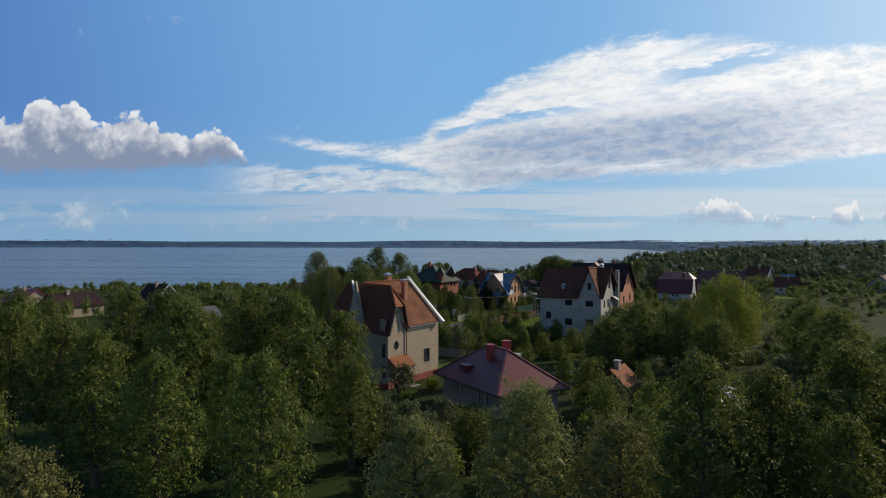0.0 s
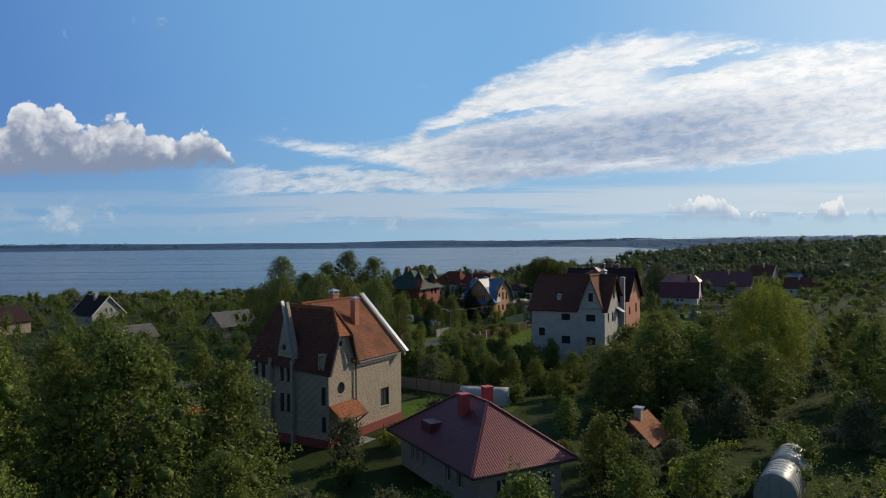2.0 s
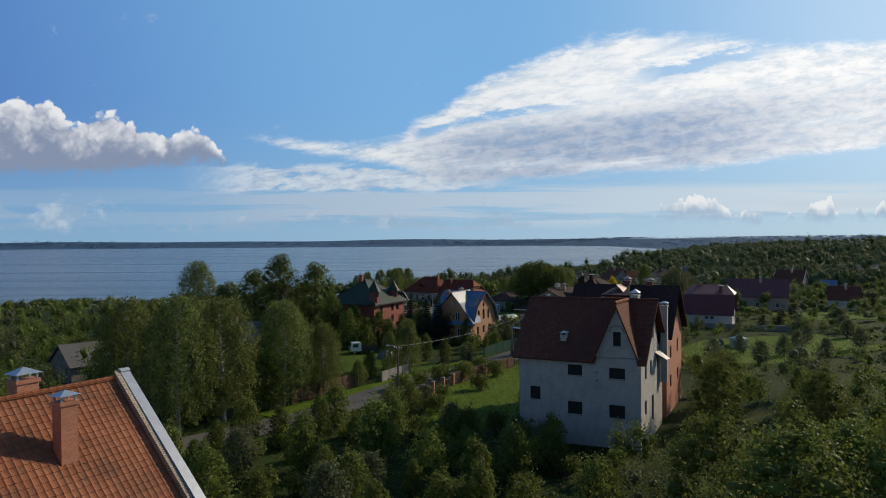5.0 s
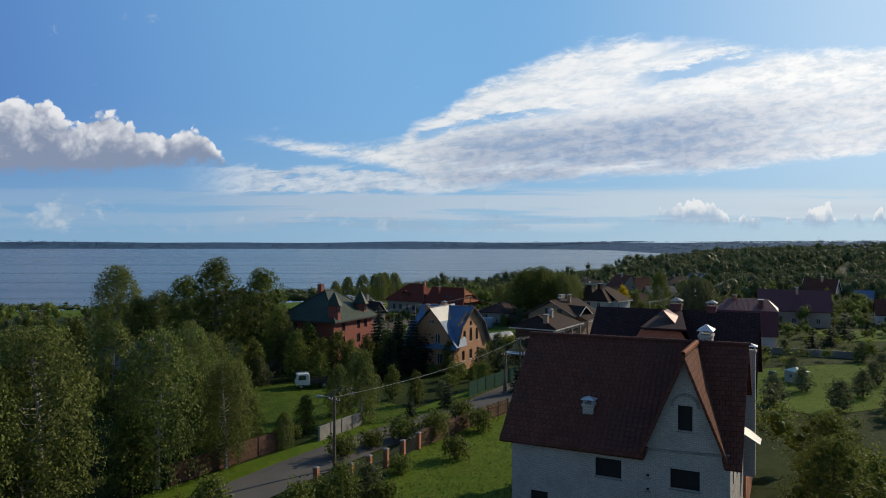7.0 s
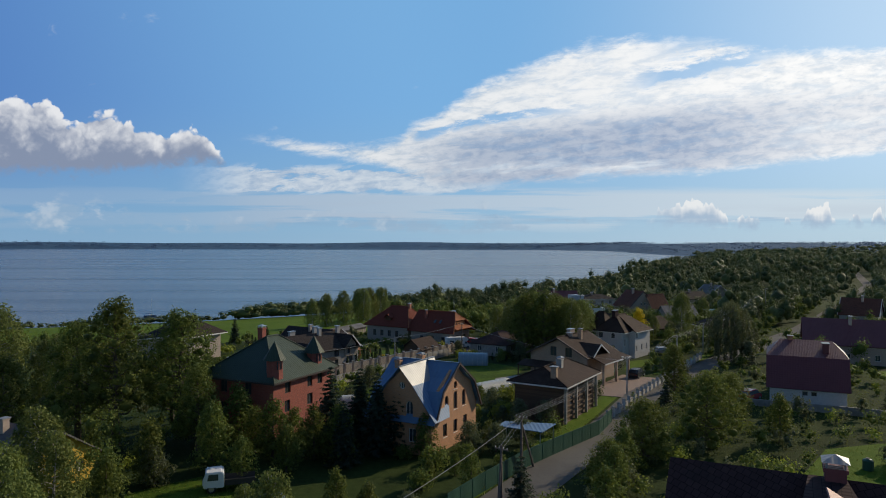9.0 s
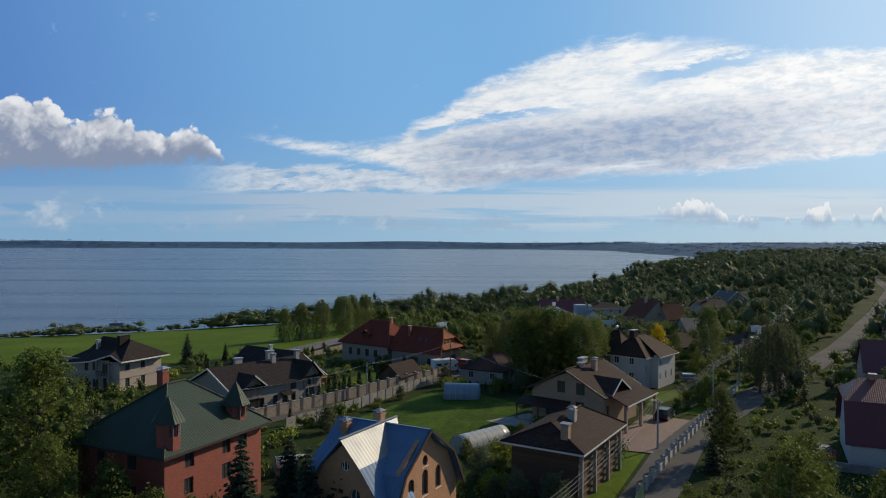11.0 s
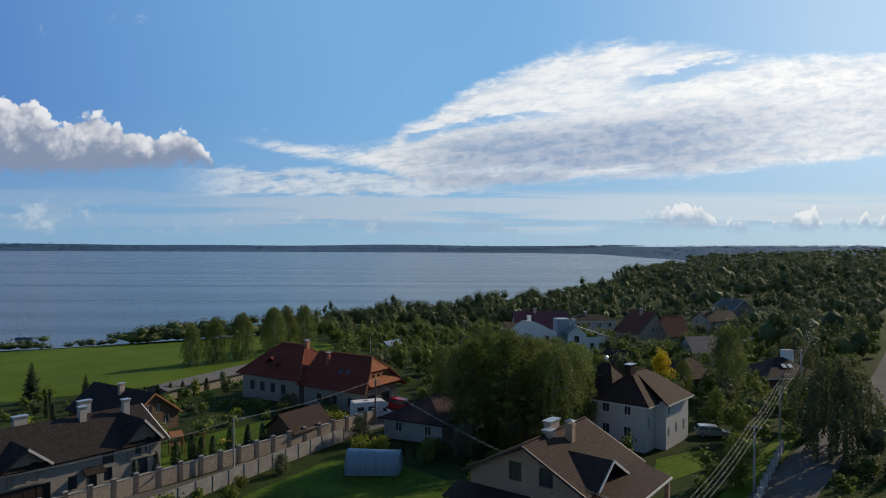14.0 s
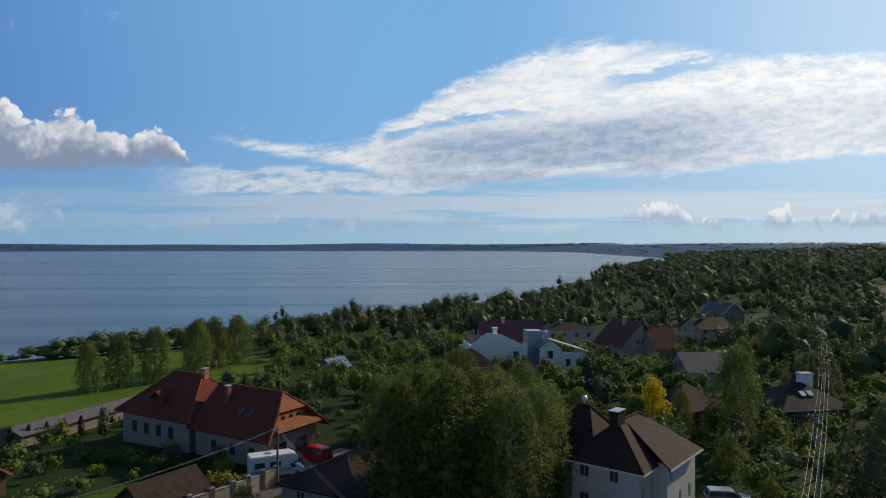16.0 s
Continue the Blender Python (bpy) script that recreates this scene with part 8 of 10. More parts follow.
# bushes scattered over the gardens, clear of houses, roads and lawns
KEEP = []
for ob in scene.objects:
    if ob.type == "EMPTY" and ob.get("category") in ("house", "shed", "pavilion", "outbuilding"):
        pts = [ob.matrix_basis @ Vector(c) for ch in ob.children if ch.type == "MESH" for c in ch.bound_box]
        inv = ob.matrix_basis.inverted()
        loc = [inv @ p for p in pts]
        KEEP.append((inv, min(p.x for p in loc) - 1.2, max(p.x for p in loc) + 1.2, min(p.y for p in loc) - 1.2, max(p.y for p in loc) + 1.2))
LAWNS = [[(8, 240), (10, 253), (24.5, 276), (30, 272), (38, 262), (33, 247), (29, 238), (18, 236)], [(4, 266), (20, 284), (12, 294), (-4, 276)], [(-1, 96), (8, 92), (13, 104), (3, 112), (-3, 104)],
         [(8, 140), (19, 142), (28, 172), (24, 181), (12, 161)], [(-12, 168), (8, 172), (13, 181), (-4, 200), (-14, 190)], [(45, 236), (52, 232), (64, 251), (56, 256), (50, 247)], [(24, 285), (33, 290), (40, 303), (33, 307), (25, 298)],
         [(-190, 330), (-60, 305), (-30, 308), (-10, 322), (10, 345), (16, 372), (8, 398), (-20, 450), (-95, 420), (-300, 380)], [(60, 175), (95, 190), (92, 212), (66, 206), (52, 190)], [(-33, 94), (-16, 92), (-14, 110), (-30, 114)], [(56, 260), (68, 266), (75, 288), (66, 284)]]


def inside(poly, x, y):
    r = False
    for (ax, ay), (bx, by) in zip(poly, poly[1:] + poly[:1]):
        if (ay > y) != (by > y) and x < (bx - ax) * (y - ay) / (by - ay) + ax:
            r = not r
    return r


def line_gap(line, x, y):
    p, best = Vector((x, y)), 1e9
    for a, b in zip(line, line[1:]):
        a, b = Vector(a), Vector(b)
        k = max(0, min(1, (p - a).dot(b - a) / (b - a).length_squared))
        best = min(best, (p - a.lerp(b, k)).length)
    return best


LANE = [(-10.5, 243), (0.6, 257), (9.8, 266.8), (21.2, 282), (30, 294)]


def free(x, y, gap=4.2, lawns=True):
    if line_gap(ROAD, x, y) < gap or line_gap(LANE, x, y) < 3.0:
        return False
    for inv, a, b, c, d in KEEP:
        q = inv @ Vector((x, y, 0))
        if a < q.x < b and c < q.y < d:
            return False
    return not (lawns and any(inside(p, x, y) for p in LAWNS))


pick = random.Random(11)
kinds = (bush_a, bush_b, bush_c, mid_a, mid_b, mid_c)
beds = {id(k): [] for k in kinds}
rest = {"leaf_mid": [], "leaf_deep": [], "leaf_bright": [], "leaf_olive": []}
PATHWAY = [(8, 52), (4, 100), (6, 128), (10, 200), (30, 250), (30, 300)]      # the stretch that is passed nearest
# garden by garden: plan rectangle, spacing, mix of kinds, heights of trees
for (x0, x1, y0, y1), gap, mix, (t0, t1) in (
        ((-6, 44, 50, 96), 4.2, (5, 4, 3, 2, 1, 2), (3.0, 4.6)), ((-62, -12, 92, 150), 4.8, (3, 4, 1, 4, 3, 3), (3.5, 6.0)), ((-12, 30, 106, 152), 4.0, (3, 4, 1, 4, 4, 2), (3.0, 5.0)),
        ((44, 78, 92, 160), 6.0, (1, 2, 1, 4, 4, 3), (4.5, 7.0)), ((-70, -6, 142, 228), 5.6, (2, 4, 1, 3, 6, 1), (4.0, 8.0)), ((15, 110, 168, 262), 4.4, (5, 5, 1, 1, 2, 3), (2.2, 4.0)),
        ((-150, -45, 150, 318), 7.6, (1, 3, 0, 4, 5, 3), (3.6, 6.8)), ((-130, -60, 96, 150), 7.0, (2, 3, 0, 4, 4, 3), (3.4, 6.0)),
        ((110, 200, 168, 262), 6.4, (2, 3, 0, 4, 5, 4), (3.0, 5.5)),
        ((-45, 50, 225, 330), 4.8, (5, 6, 2, 1, 2, 2), (2.4, 4.2)), ((50, 190, 262, 400), 4.9, (2, 3, 0, 4, 5, 4), (3.4, 6.4)), ((-5, 70, 325, 410), 5.6, (2, 4, 1, 4, 5, 3), (4.0, 7.5))):
    for i in range(int((x1 - x0) / gap)):
        for j in range(int((y1 - y0) / gap)):
            x, y = x0 + gap * (i + pick.uniform(0.05, 0.95)), y0 + gap * (j + pick.uniform(0.05, 0.95))
            kd = pick.choices(kinds, mix)[0]
            tree = kd in (mid_a, mid_b, mid_c)
            tall, turn = pick.uniform(t0, t1) if tree else pick.uniform(1.1, 2.7), pick.uniform(0, 360)
            if x > 0.62 * y + 6 or x < -0.62 * y - 6 or float(inland(np.array([x]), np.array([y]))[0]) < 6 or not free(x, y, 4.6 if tree else 3.8):
                continue
            near = line_gap(PATHWAY, x, y) < (20 if tree else 17) and y < 300
            if near:
                beds[id(kd)].append((x, y, tall, turn))
            else:
                rest[{bush_a: "leaf_mid", bush_b: "leaf_deep", bush_c: "leaf_bright", mid_a: "leaf_mid", mid_b: "leaf_deep", mid_c: "leaf_olive"}[kd]].append((x, y, tall, tree))
beds[id(bush_a)] += [(6.5, 160.5, 2.2), (9, 163.5, 1.8), (12, 166.5, 2.4), (15.5, 171.5, 2.0), (18.5, 176, 2.2), (9.5, 152, 1.8), (12, 156, 1.6)]
beds[id(bush_b)] += [(-5, 160, 2.4), (-2.5, 163.8, 2.2), (0.5, 167, 1.8), (15, 166.5, 2.6), (17, 160, 2.2), (20, 170, 2.4), (11, 148, 2.0)]
for kd in kinds:
    sp = beds[id(kd)]
    if kd in (mid_a, mid_b, mid_c):      # these already have their places
        first = kd.matrix_basis.copy()
        plant(kd, [(first.translation.x, first.translation.y, kd["tall"] * first.to_scale().z)] + sp)
    else:
        plant(kd, sp)


# the rest of the gardens' growth, past counting
def shrubbery():
    r = np.random.default_rng(31)
    for mat, spots in rest.items():
        P, D, S, C = [], [], [], []
        for x, y, h, tree in spots:
            close = y < 240
            size = (0.15 + 0.0005 * y) if close else (0.22 + 0.00048 * y)
            w = h * (0.36 if tree else 0.75) * r.uniform(0.8, 1.25)
            g = hgt(x, y)
            for k in range(5 if tree else 3):      # uneven clumps
                q = r.normal(0, 0.36 * w, 2)
                c = np.array([x + q[0], y + q[1], g + h * (r.uniform(0.32, 0.72) if tree else r.uniform(0.3, 0.6))])
                rad = np.array([w * 0.62, w * 0.62, h * (0.30 if tree else 0.42)]) * r.uniform(0.8, 1.15)
                C.append((c, rad * (0.34 if close else 0.52)))
                n = int(np.clip((4.8 if close else 4.2) * rad[0] * rad[2] / size ** 2, 30, 170 if close else 120))
                d = r.normal(0, 1, (n, 3))
                d /= np.linalg.norm(d, axis=1, keepdims=True)
                d[:, 2] = np.maximum(d[:, 2], -0.6)
                P.append(c + d * rad * r.uniform(0.5, 1.12, (n, 1)))
                D.append(d)
                S.append(np.full(n, size))
        me = sized_leaves("shrubbery", np.concatenate(P), np.concatenate(D), np.concatenate(S), M[mat], masses=C)
        tagged(new("shrubbery", me), {"leaf_mid": "mid green garden shrubs and small trees", "leaf_deep": "dark green garden shrubs and small trees",
                                      "leaf_bright": "yellow green garden shrubs", "leaf_olive": "grey green fruit trees and shrubs"}[mat], "shrubbery", kind="stuff")


def sized_leaves(name, P, D, S, mat, aspect=0.75, masses=(), spread=0.6):
    return leaf_cloud(name, P, D, S, mat, aspect=aspect, masses=masses, spread=spread)


shrubbery()


# long grass on the rough plots and verges
def grass():
    r = np.random.default_rng(5)
    P = []
    for poly, n in (([(8, 140), (19, 142), (28, 172), (24, 181), (12, 161)], 9000), ([(-12, 168), (8, 172), (13, 181), (-4, 200), (-14, 190)], 7000), ([(52, 175), (98, 186), (96, 216), (60, 210), (46, 190)], 5000),
                    ([(0, 155), (5, 152), (30, 196), (27, 200)], 4000), ([(-30, 92), (-16, 92), (-14, 112), (-30, 112)], 3000), 
                    ([(28, 196), (46, 220), (43, 224), (25, 202)], 2500), ([(-3, 112), (30, 100), (28, 150), (-5, 150)], 7000), ([(66, 214), (104, 236), (100, 262), (82, 268), (60, 232)], 6000)):
        a = np.array(poly)
        lo, hi = a.min(0), a.max(0)
        got = 0
        while got < n:
            x, y = r.uniform(lo[0], hi[0]), r.uniform(lo[1], hi[1])
            got += 1
            if inside(poly, x, y) and line_gap(ROAD, x, y) > 2.6:
                P.append((x, y))
    P = np.array(P)
    z = height(P[:, 0], P[:, 1]) + 0.10
    S = r.uniform(0.16, 0.42, len(P))
    me = sized_leaves("long_grass", np.column_stack([P, z]), np.tile([0.0, 1.0, 0.3], (len(P), 1)), S, M["grass_blade"], aspect=0.22)
    tagged(new("long_grass", me), "tufts of long green and straw coloured grass", "grass", kind="stuff")


grass()


# distant woods: one mesh, far past counting
def woods():
    P, D, S = [], [], []
    r = np.random.default_rng(23)
    C = []

    def stand(x, y, h, w, size, dense=5.0, most=150, lesser=2):
        g = hgt(x, y)
        heads = [(x, y, g + h * 0.42, w, h * 0.44)]
        for k in range(lesser):      # lesser heads that break the outline
            q = r.normal(0, 0.55, 2) * w
            f = r.uniform(0.42, 0.66)
            heads.append((x + q[0], y + q[1], g + h * r.uniform(0.40, 0.96) - h * 0.2 * f, w * f, h * 0.44 * f))
        for cx, cy, cz, rw, rh in heads:
            n = int(np.clip(dense * rw * rh / size ** 2, 8, most * 0.6))
            d = r.normal(0, 1, (n, 3))
            d /= np.linalg.norm(d, axis=1, keepdims=True)
            d[:, 2] = np.where(d[:, 2] < -0.35, -d[:, 2], d[:, 2])
            c = np.array([cx, cy, cz])
            narrow = 1 - 0.35 * np.maximum(d[:, 2:], 0)
            P.append(c + d * np.hstack([narrow, narrow, np.ones((n, 1))]) * np.array([rw, rw, rh]) * r.uniform(0.66, 1.20, (n, 1)))
            D.append(d)
            S.append(np.full(n, size))
            C.append((c - np.array([0, 0, rh * 0.10]), np.array([rw, rw, rh]) * 0.62))

    # the wooded shore, the hill on the right and the mixed gardens behind the last houses
    for k in range(3100):
        y = 330 + 920 * r.uniform(0, 1) ** 1.6
        x = r.uniform(-0.12 * (y - 330) - 20, 0.66 * y + 60)
        d = float(inland(np.array([x]), np.array([y]))[0])
        if d < 3 or (y < 420 and x < 120 and d > 60) or line_gap(ROAD, x, y) < 6 or not free(x, y, 6):
            continue
        hill = max(0.0, 1 - math.hypot((x - 390) / 270, (y - 780) / 300))
        grove = math.sin(x * 0.045 + 1.0) * math.cos(y * 0.037) > 0.1      # taller stands between lower gardens
        h = r.uniform(4.0, 8.0) + 15 * hill + (1.5 if d < 40 else 0) + (r.uniform(2, 6) if grove and r.uniform() < 0.7 else 0)
        slim = r.uniform() < 0.45
        stand(x, y, h, h * (r.uniform(0.20, 0.30) if slim else r.uniform(0.32, 0.50)), 0.24 + y * 0.00066)
    for x, y, h, w in ((64, 512, 13, 7.0), (71, 519, 11.5, 6), (58, 508, 9, 5), (35, 496, 10, 5), (28, 488, 11, 5), (20, 480, 9.5, 4.5), (12, 472, 10, 4.5), (46, 490, 8, 4.5), (95, 548, 11, 5.5), (110, 566, 10, 6)):
        stand(x, y, h, w, 0.42, 5.5, 420, 5)      # round willows standing over the shore
    for i in range(2, 12):      # bushes right along the shore
        a, b = Vector(LAKE[i]), Vector(LAKE[i + 1])
        side = Vector(((b - a).y, -(b - a).x)).normalized()
        step = 2.6 if i < 10 else 6.0
        for k in range(int((b - a).length / step)):
            for row in (2.5, 6.5, 11.0):
                p = a.lerp(b, (k + r.uniform(0, 1)) * step / (b - a).length) + side * (row + r.uniform(-1.5, 1.5))
                if (-100 < p.x < -70 and row > 3) or (-72 < p.x < -60 and row > 3) or float(inland(np.array([p.x]), np.array([p.y]))[0]) < 1.2:
                    continue
                if p.x < -120 and row > 8:
                    continue
                h = r.uniform(1.0, 3.4) + (r.uniform(1.0, 4.4) if p.x > -60 else 0) + (1.5 if math.sin(p.x * 0.11) > 0.3 else 0)
                stand(p.x, p.y, h, h * r.uniform(0.75, 1.25), 0.28 + p.y * 0.0006, 4.2, 80)
    for k in range(900):     # the country beyond
        y = r.uniform(1250, 2100)
        x = r.uniform(0.2 * y, 0.95 * y)
        if float(inland(np.array([x]), np.array([y]))[0]) < 10:
            continue
        h = r.uniform(7, 16)
        stand(x, y, h, h * r.uniform(0.6, 1.6), 2.0, 4.0, 50, 1)
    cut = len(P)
    for k in range(700):      # distant haze is put into their blue leaf colour
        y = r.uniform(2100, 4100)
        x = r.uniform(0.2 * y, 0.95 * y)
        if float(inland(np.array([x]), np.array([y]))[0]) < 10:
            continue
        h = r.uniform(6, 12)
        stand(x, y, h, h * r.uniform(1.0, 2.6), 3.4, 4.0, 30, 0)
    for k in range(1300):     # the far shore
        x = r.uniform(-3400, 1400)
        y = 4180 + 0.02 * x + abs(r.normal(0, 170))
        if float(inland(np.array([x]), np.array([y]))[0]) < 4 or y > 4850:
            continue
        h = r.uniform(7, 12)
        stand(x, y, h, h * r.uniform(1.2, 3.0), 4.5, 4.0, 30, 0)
    near = sized_leaves("woods", np.concatenate(P[:cut]), np.concatenate(D[:cut]), np.concatenate(S[:cut]), M["leaf_far"], masses=C[:cut], spread=0.45)
    tagged(new("woods", near), "dark green woodland and gardens round the lake", "woods", kind="stuff")
    # stands past the cut wear the leaves with painted haze
    far = sized_leaves("woods", np.concatenate(P[cut:]), np.concatenate(D[cut:]), np.concatenate(S[cut:]), M["leaf_haze"])
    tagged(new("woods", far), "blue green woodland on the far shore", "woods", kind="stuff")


woods()

# ---------------------------------------------------------------- fences and walls
def spaced(line, step):
    """Plan points along a line, about step apart, corners kept."""
    out = []
    for a, b in zip(line, line[1:]):
        a, b = Vector(a), Vector(b)
        n = max(1, round((b - a).length / step))
        out += [a.lerp(b, i / n) for i in range(n)]
    return out + [Vector(line[-1])]


def fence(name, label, line, step, tall, panel_mat, post_mat, post_w=0.1, thick=0.05, post_up=0.1, panel_tall=None, cap=None, lift=0.05, coping=None, category="fence", planks=0.0, rails=0):
    pts = spaced(line, step)
    x0, y0 = pts[0]
    z0 = hgt(x0, y0)
    T = thing(name, x0, y0, z0, 0, label, category)
    loc = [Vector((p.x - x0, p.y - y0, hgt(p.x, p.y) - z0)) for p in pts]
    d0 = (pts[1] - pts[0]).angle_signed(Vector((1, 0)))
    bm = bmesh.new()
    box(bm, -post_w / 2, -post_w / 2, -0.3, post_w / 2, post_w / 2, tall + post_up)
    box_uv(bm)
    me = bpy.data.meshes.new("post")
    bm.to_mesh(me)
    bm.free()
    me.materials.append(post_mat)
    cme = None
    if cap:
        bm = bmesh.new()
        e = post_w / 2 + 0.05
        base = [bm.verts.new((sx * e, sy * e, 0)) for sx, sy in ((-1, -1), (1, -1), (1, 1), (-1, 1))]
        mid = [bm.verts.new((v.co.x, v.co.y, 0.05)) for v in base]
        tip = bm.verts.new((0, 0, 0.17))
        bm.faces.new(base[::-1])
        for i in range(4):
            bm.faces.new((base[i], base[(i + 1) % 4], mid[(i + 1) % 4], mid[i]))
            bm.faces.new((mid[i], mid[(i + 1) % 4], tip))
        cme = bpy.data.meshes.new("pier_cap")
        bm.to_mesh(cme)
        bm.free()
        cme.materials.append(cap)
    for p in loc:
        o = new("post", me)
        o.parent = T
        o.matrix_basis = pose(p.x, p.y, p.z, 0, 0, math.degrees(-d0))
        if cme:
            c = new("pier_cap", cme)
            c.parent = o
            c.matrix_basis = pose(0, 0, tall + post_up)
    h = panel_tall or tall
    pm = None
    wob = random.Random(int(abs(x0 * 7 + y0)))
    for p, q in zip(loc, loc[1:]):
        d = (q - p).normalized()
        a, b = p + d * post_w * 0.45, q - d * post_w * 0.45
        up = Vector((0, 0, h + lift))
        if planks:
            if pm is None:
                bm = bmesh.new()
                box(bm, 0.0, -0.012, lift, planks * 0.9, 0.012, h)
                box_uv(bm)
                pm = bpy.data.meshes.new("plank")
                bm.to_mesh(pm)
                bm.free()
                pm.materials.append(panel_mat)
            n = int((b - a).length / planks)
            for i in range(n):
                o = new("plank", pm)
                o.parent = T
                c = a.lerp(b, i / n)
                o.matrix_basis = pose(c.x, c.y, c.z, 0, 0, math.degrees(math.atan2(d.y, d.x))) @ Matrix.Diagonal((1, 1, wob.uniform(0.95, 1.04), 1))
            for zz in (0.4, h - 0.3):
                strip(T, a + Vector((0, 0, zz)) + Vector((d.y, -d.x, 0)) * 0.04, b + Vector((0, 0, zz)) + Vector((d.y, -d.x, 0)) * 0.04, 0.05, 0.08, panel_mat, "rail")
        elif rails:
            for i in range(rails):
                zz = lift + (h - lift) * (i + 1) / rails
                strip(T, a + Vector((0, 0, zz)), b + Vector((0, 0, zz)), 0.03, 0.04, panel_mat, "rail")
        else:
            strip(T, a + up, b + up, thick, h, panel_mat, "panel")
            if coping:
                strip(T, a + up + Vector((0, 0, 0.08)), b + up + Vector((0, 0, 0.08)), thick + 0.1, 0.076, coping, "coping")
    return T


fence("stone_wall", "rough stone panel wall with tan brick piers along the lane", [(-6.4, 249.8), (3.9, 263.3), (23.5, 286.8), (27, 292)], 2.5, 2.0, M["stone_infill"], M["tan_brick"], 0.46, 0.26, 0.12, 1.75, M["concrete"], coping=M["concrete"], category="wall")
fence("concrete_fence", "grey concrete panel fence with slim posts", [(2.4, 248.6), (8.2, 257.8), (23.6, 281.6)], 2.2, 1.7, M["concrete"], M["concrete"], 0.16, 0.08, 0.1)
fence("pillar_fence", "pale grey pillars with low panels beside the road", [(43.6, 220.5), (52.1, 234.2), (55.8, 239.7), (61.6, 248.8), (70, 261.6), (78, 273)], 2.6, 1.35, M["grey_stucco"], M["white_wall"], 0.36, 0.12, 0.2, 0.8, M["concrete"], coping=M["concrete"])
fence("sheet_fence", "dark green profiled sheet fence", [(20, 187), (22.5, 190.8), (28.2, 198.7), (40.5, 213.2), (44, 220)], 2.4, 1.95, M["green_fence"], M["green_fence"], 0.07, 0.03, 0.0)
fence("brick_pier_fence", "brick piers with dark metal rails", [(5.3, 152.5), (8, 153.5), (10.7, 157.5), (13.5, 163)], 2.6, 1.5, M["dark_frame"], M["dark_brick"], 0.4, 0.04, 0.1, 1.3, M["concrete"], rails=7)
fence("plank_fence", "dark brown vertical plank fence", [(13.5, 163.2), (17.4, 169), (20, 173), (24, 178)], 2.4, 1.75, M["brown_fence"], M["brown_fence"], 0.1, planks=0.15)
fence("rusty_fence", "rusty brown metal sheet fence", [(-6.9, 153.8), (-0.1, 163.3)], 2.3, 1.8, M["rust"], M["dark_frame"], 0.09, 0.03)
fence("slab_wall", "low grey concrete slab wall", [(3.5, 166), (7.2, 172.8)], 2.2, 1.5, M["concrete"], M["concrete"], 0.16, 0.1)
fence("plank_fence", "weathered grey brown plank fence behind the lawn", [(-2.8, 117.3), (2.4, 113.9), (6.9, 109.8), (13, 108)], 2.2, 1.6, M["grey_board"], M["brown_fence"], 0.1, planks=0.16)
fence("metal_gate", "pale blue grey tubular metal gate", [(13.9, 164.2), (16.8, 168.2)], 2.4, 1.6, M["gate_blue"], M["gate_blue"], 0.09, 0.03, rails=6)


# ---------------------------------------------------------------- greenhouses
def greenhouse(x, y, turn, long, w, tall, mat, label, ribs=7):
    """Arched tunnel: a thin curved skin on hoops, framed ends with a door."""
    G = thing("greenhouse", x, y, hgt(x, y), turn, label, "greenhouse")
    K = 14
    side = tall * 0.25

    def arch(r=0.0):
        out = [(-w / 2 - r, 0.0)]
        for i in range(K + 1):
            a = math.pi * (1 - i / K)
            out.append(((w / 2 + r) * math.cos(a), side + (tall - side + r) * math.sin(a)))
        return out + [(w / 2 + r, 0.0)]
    bm = bmesh.new()
    rows = [[bm.verts.new((xx, yy, zz)) for yy, zz in arch()] for xx in np.linspace(0, long, ribs)]
    ins = [[bm.verts.new((xx, yy, zz)) for yy, zz in arch(-0.012)] for xx in np.linspace(0, long, ribs)]
    for S, flip in ((rows, False), (ins, True)):
        for r0, r1 in zip(S, S[1:]):
            for i in range(len(r0) - 1):
                q = (r0[i], r1[i], r1[i + 1], r0[i + 1])
                bm.faces.new(q[::-1] if flip else q)
    for a, b in ((rows[0], ins[0]), (ins[-1], rows[-1])):
        for i in range(len(a) - 1):
            bm.faces.new((a[i], a[i + 1], b[i + 1], b[i]))
    uv = bm.loops.layers.uv.verify()
    for f in bm.faces:
        f.smooth = True
        for lp in f.loops:
            lp[uv].uv = (lp.vert.co.x, lp.vert.co.y + lp.vert.co.z)
    part("skin", bm, mat, G)
    for k, xx in enumerate(np.linspace(0.0, long, ribs)):
        bm = bmesh.new()
        pts = [(xx, yy, zz) for yy, zz in arch(0.012)]
        tube(bm, pts, 0.025, 4)
        part("hoop", bm, M["grey_trim"], G)
    for xx, nm in ((0.02, "end_wall"), (long - 0.02, "end_wall")):
        bm = bmesh.new()
        f1 = [bm.verts.new((xx, yy, zz)) for yy, zz in arch(-0.03)]
        f2 = [bm.verts.new((xx + 0.012, yy, zz)) for yy, zz in arch(-0.03)]
        bm.faces.new(f1[::-1])
        bm.faces.new(f2)
        box_uv(bm)
        part(nm, bm, mat, G)
        for yy in (-0.42, 0.42):
            strip(G, (xx - 0.03, yy, tall * 0.86), (xx - 0.03, yy, 0.0), 0.05, 0.05, M["grey_trim"], "door_jamb", up=(0, 1, 0))
        strip(G, (xx - 0.03, -0.45, tall * 0.86), (xx - 0.03, 0.45, tall * 0.86), 0.05, 0.05, M["grey_trim"], "door_head")


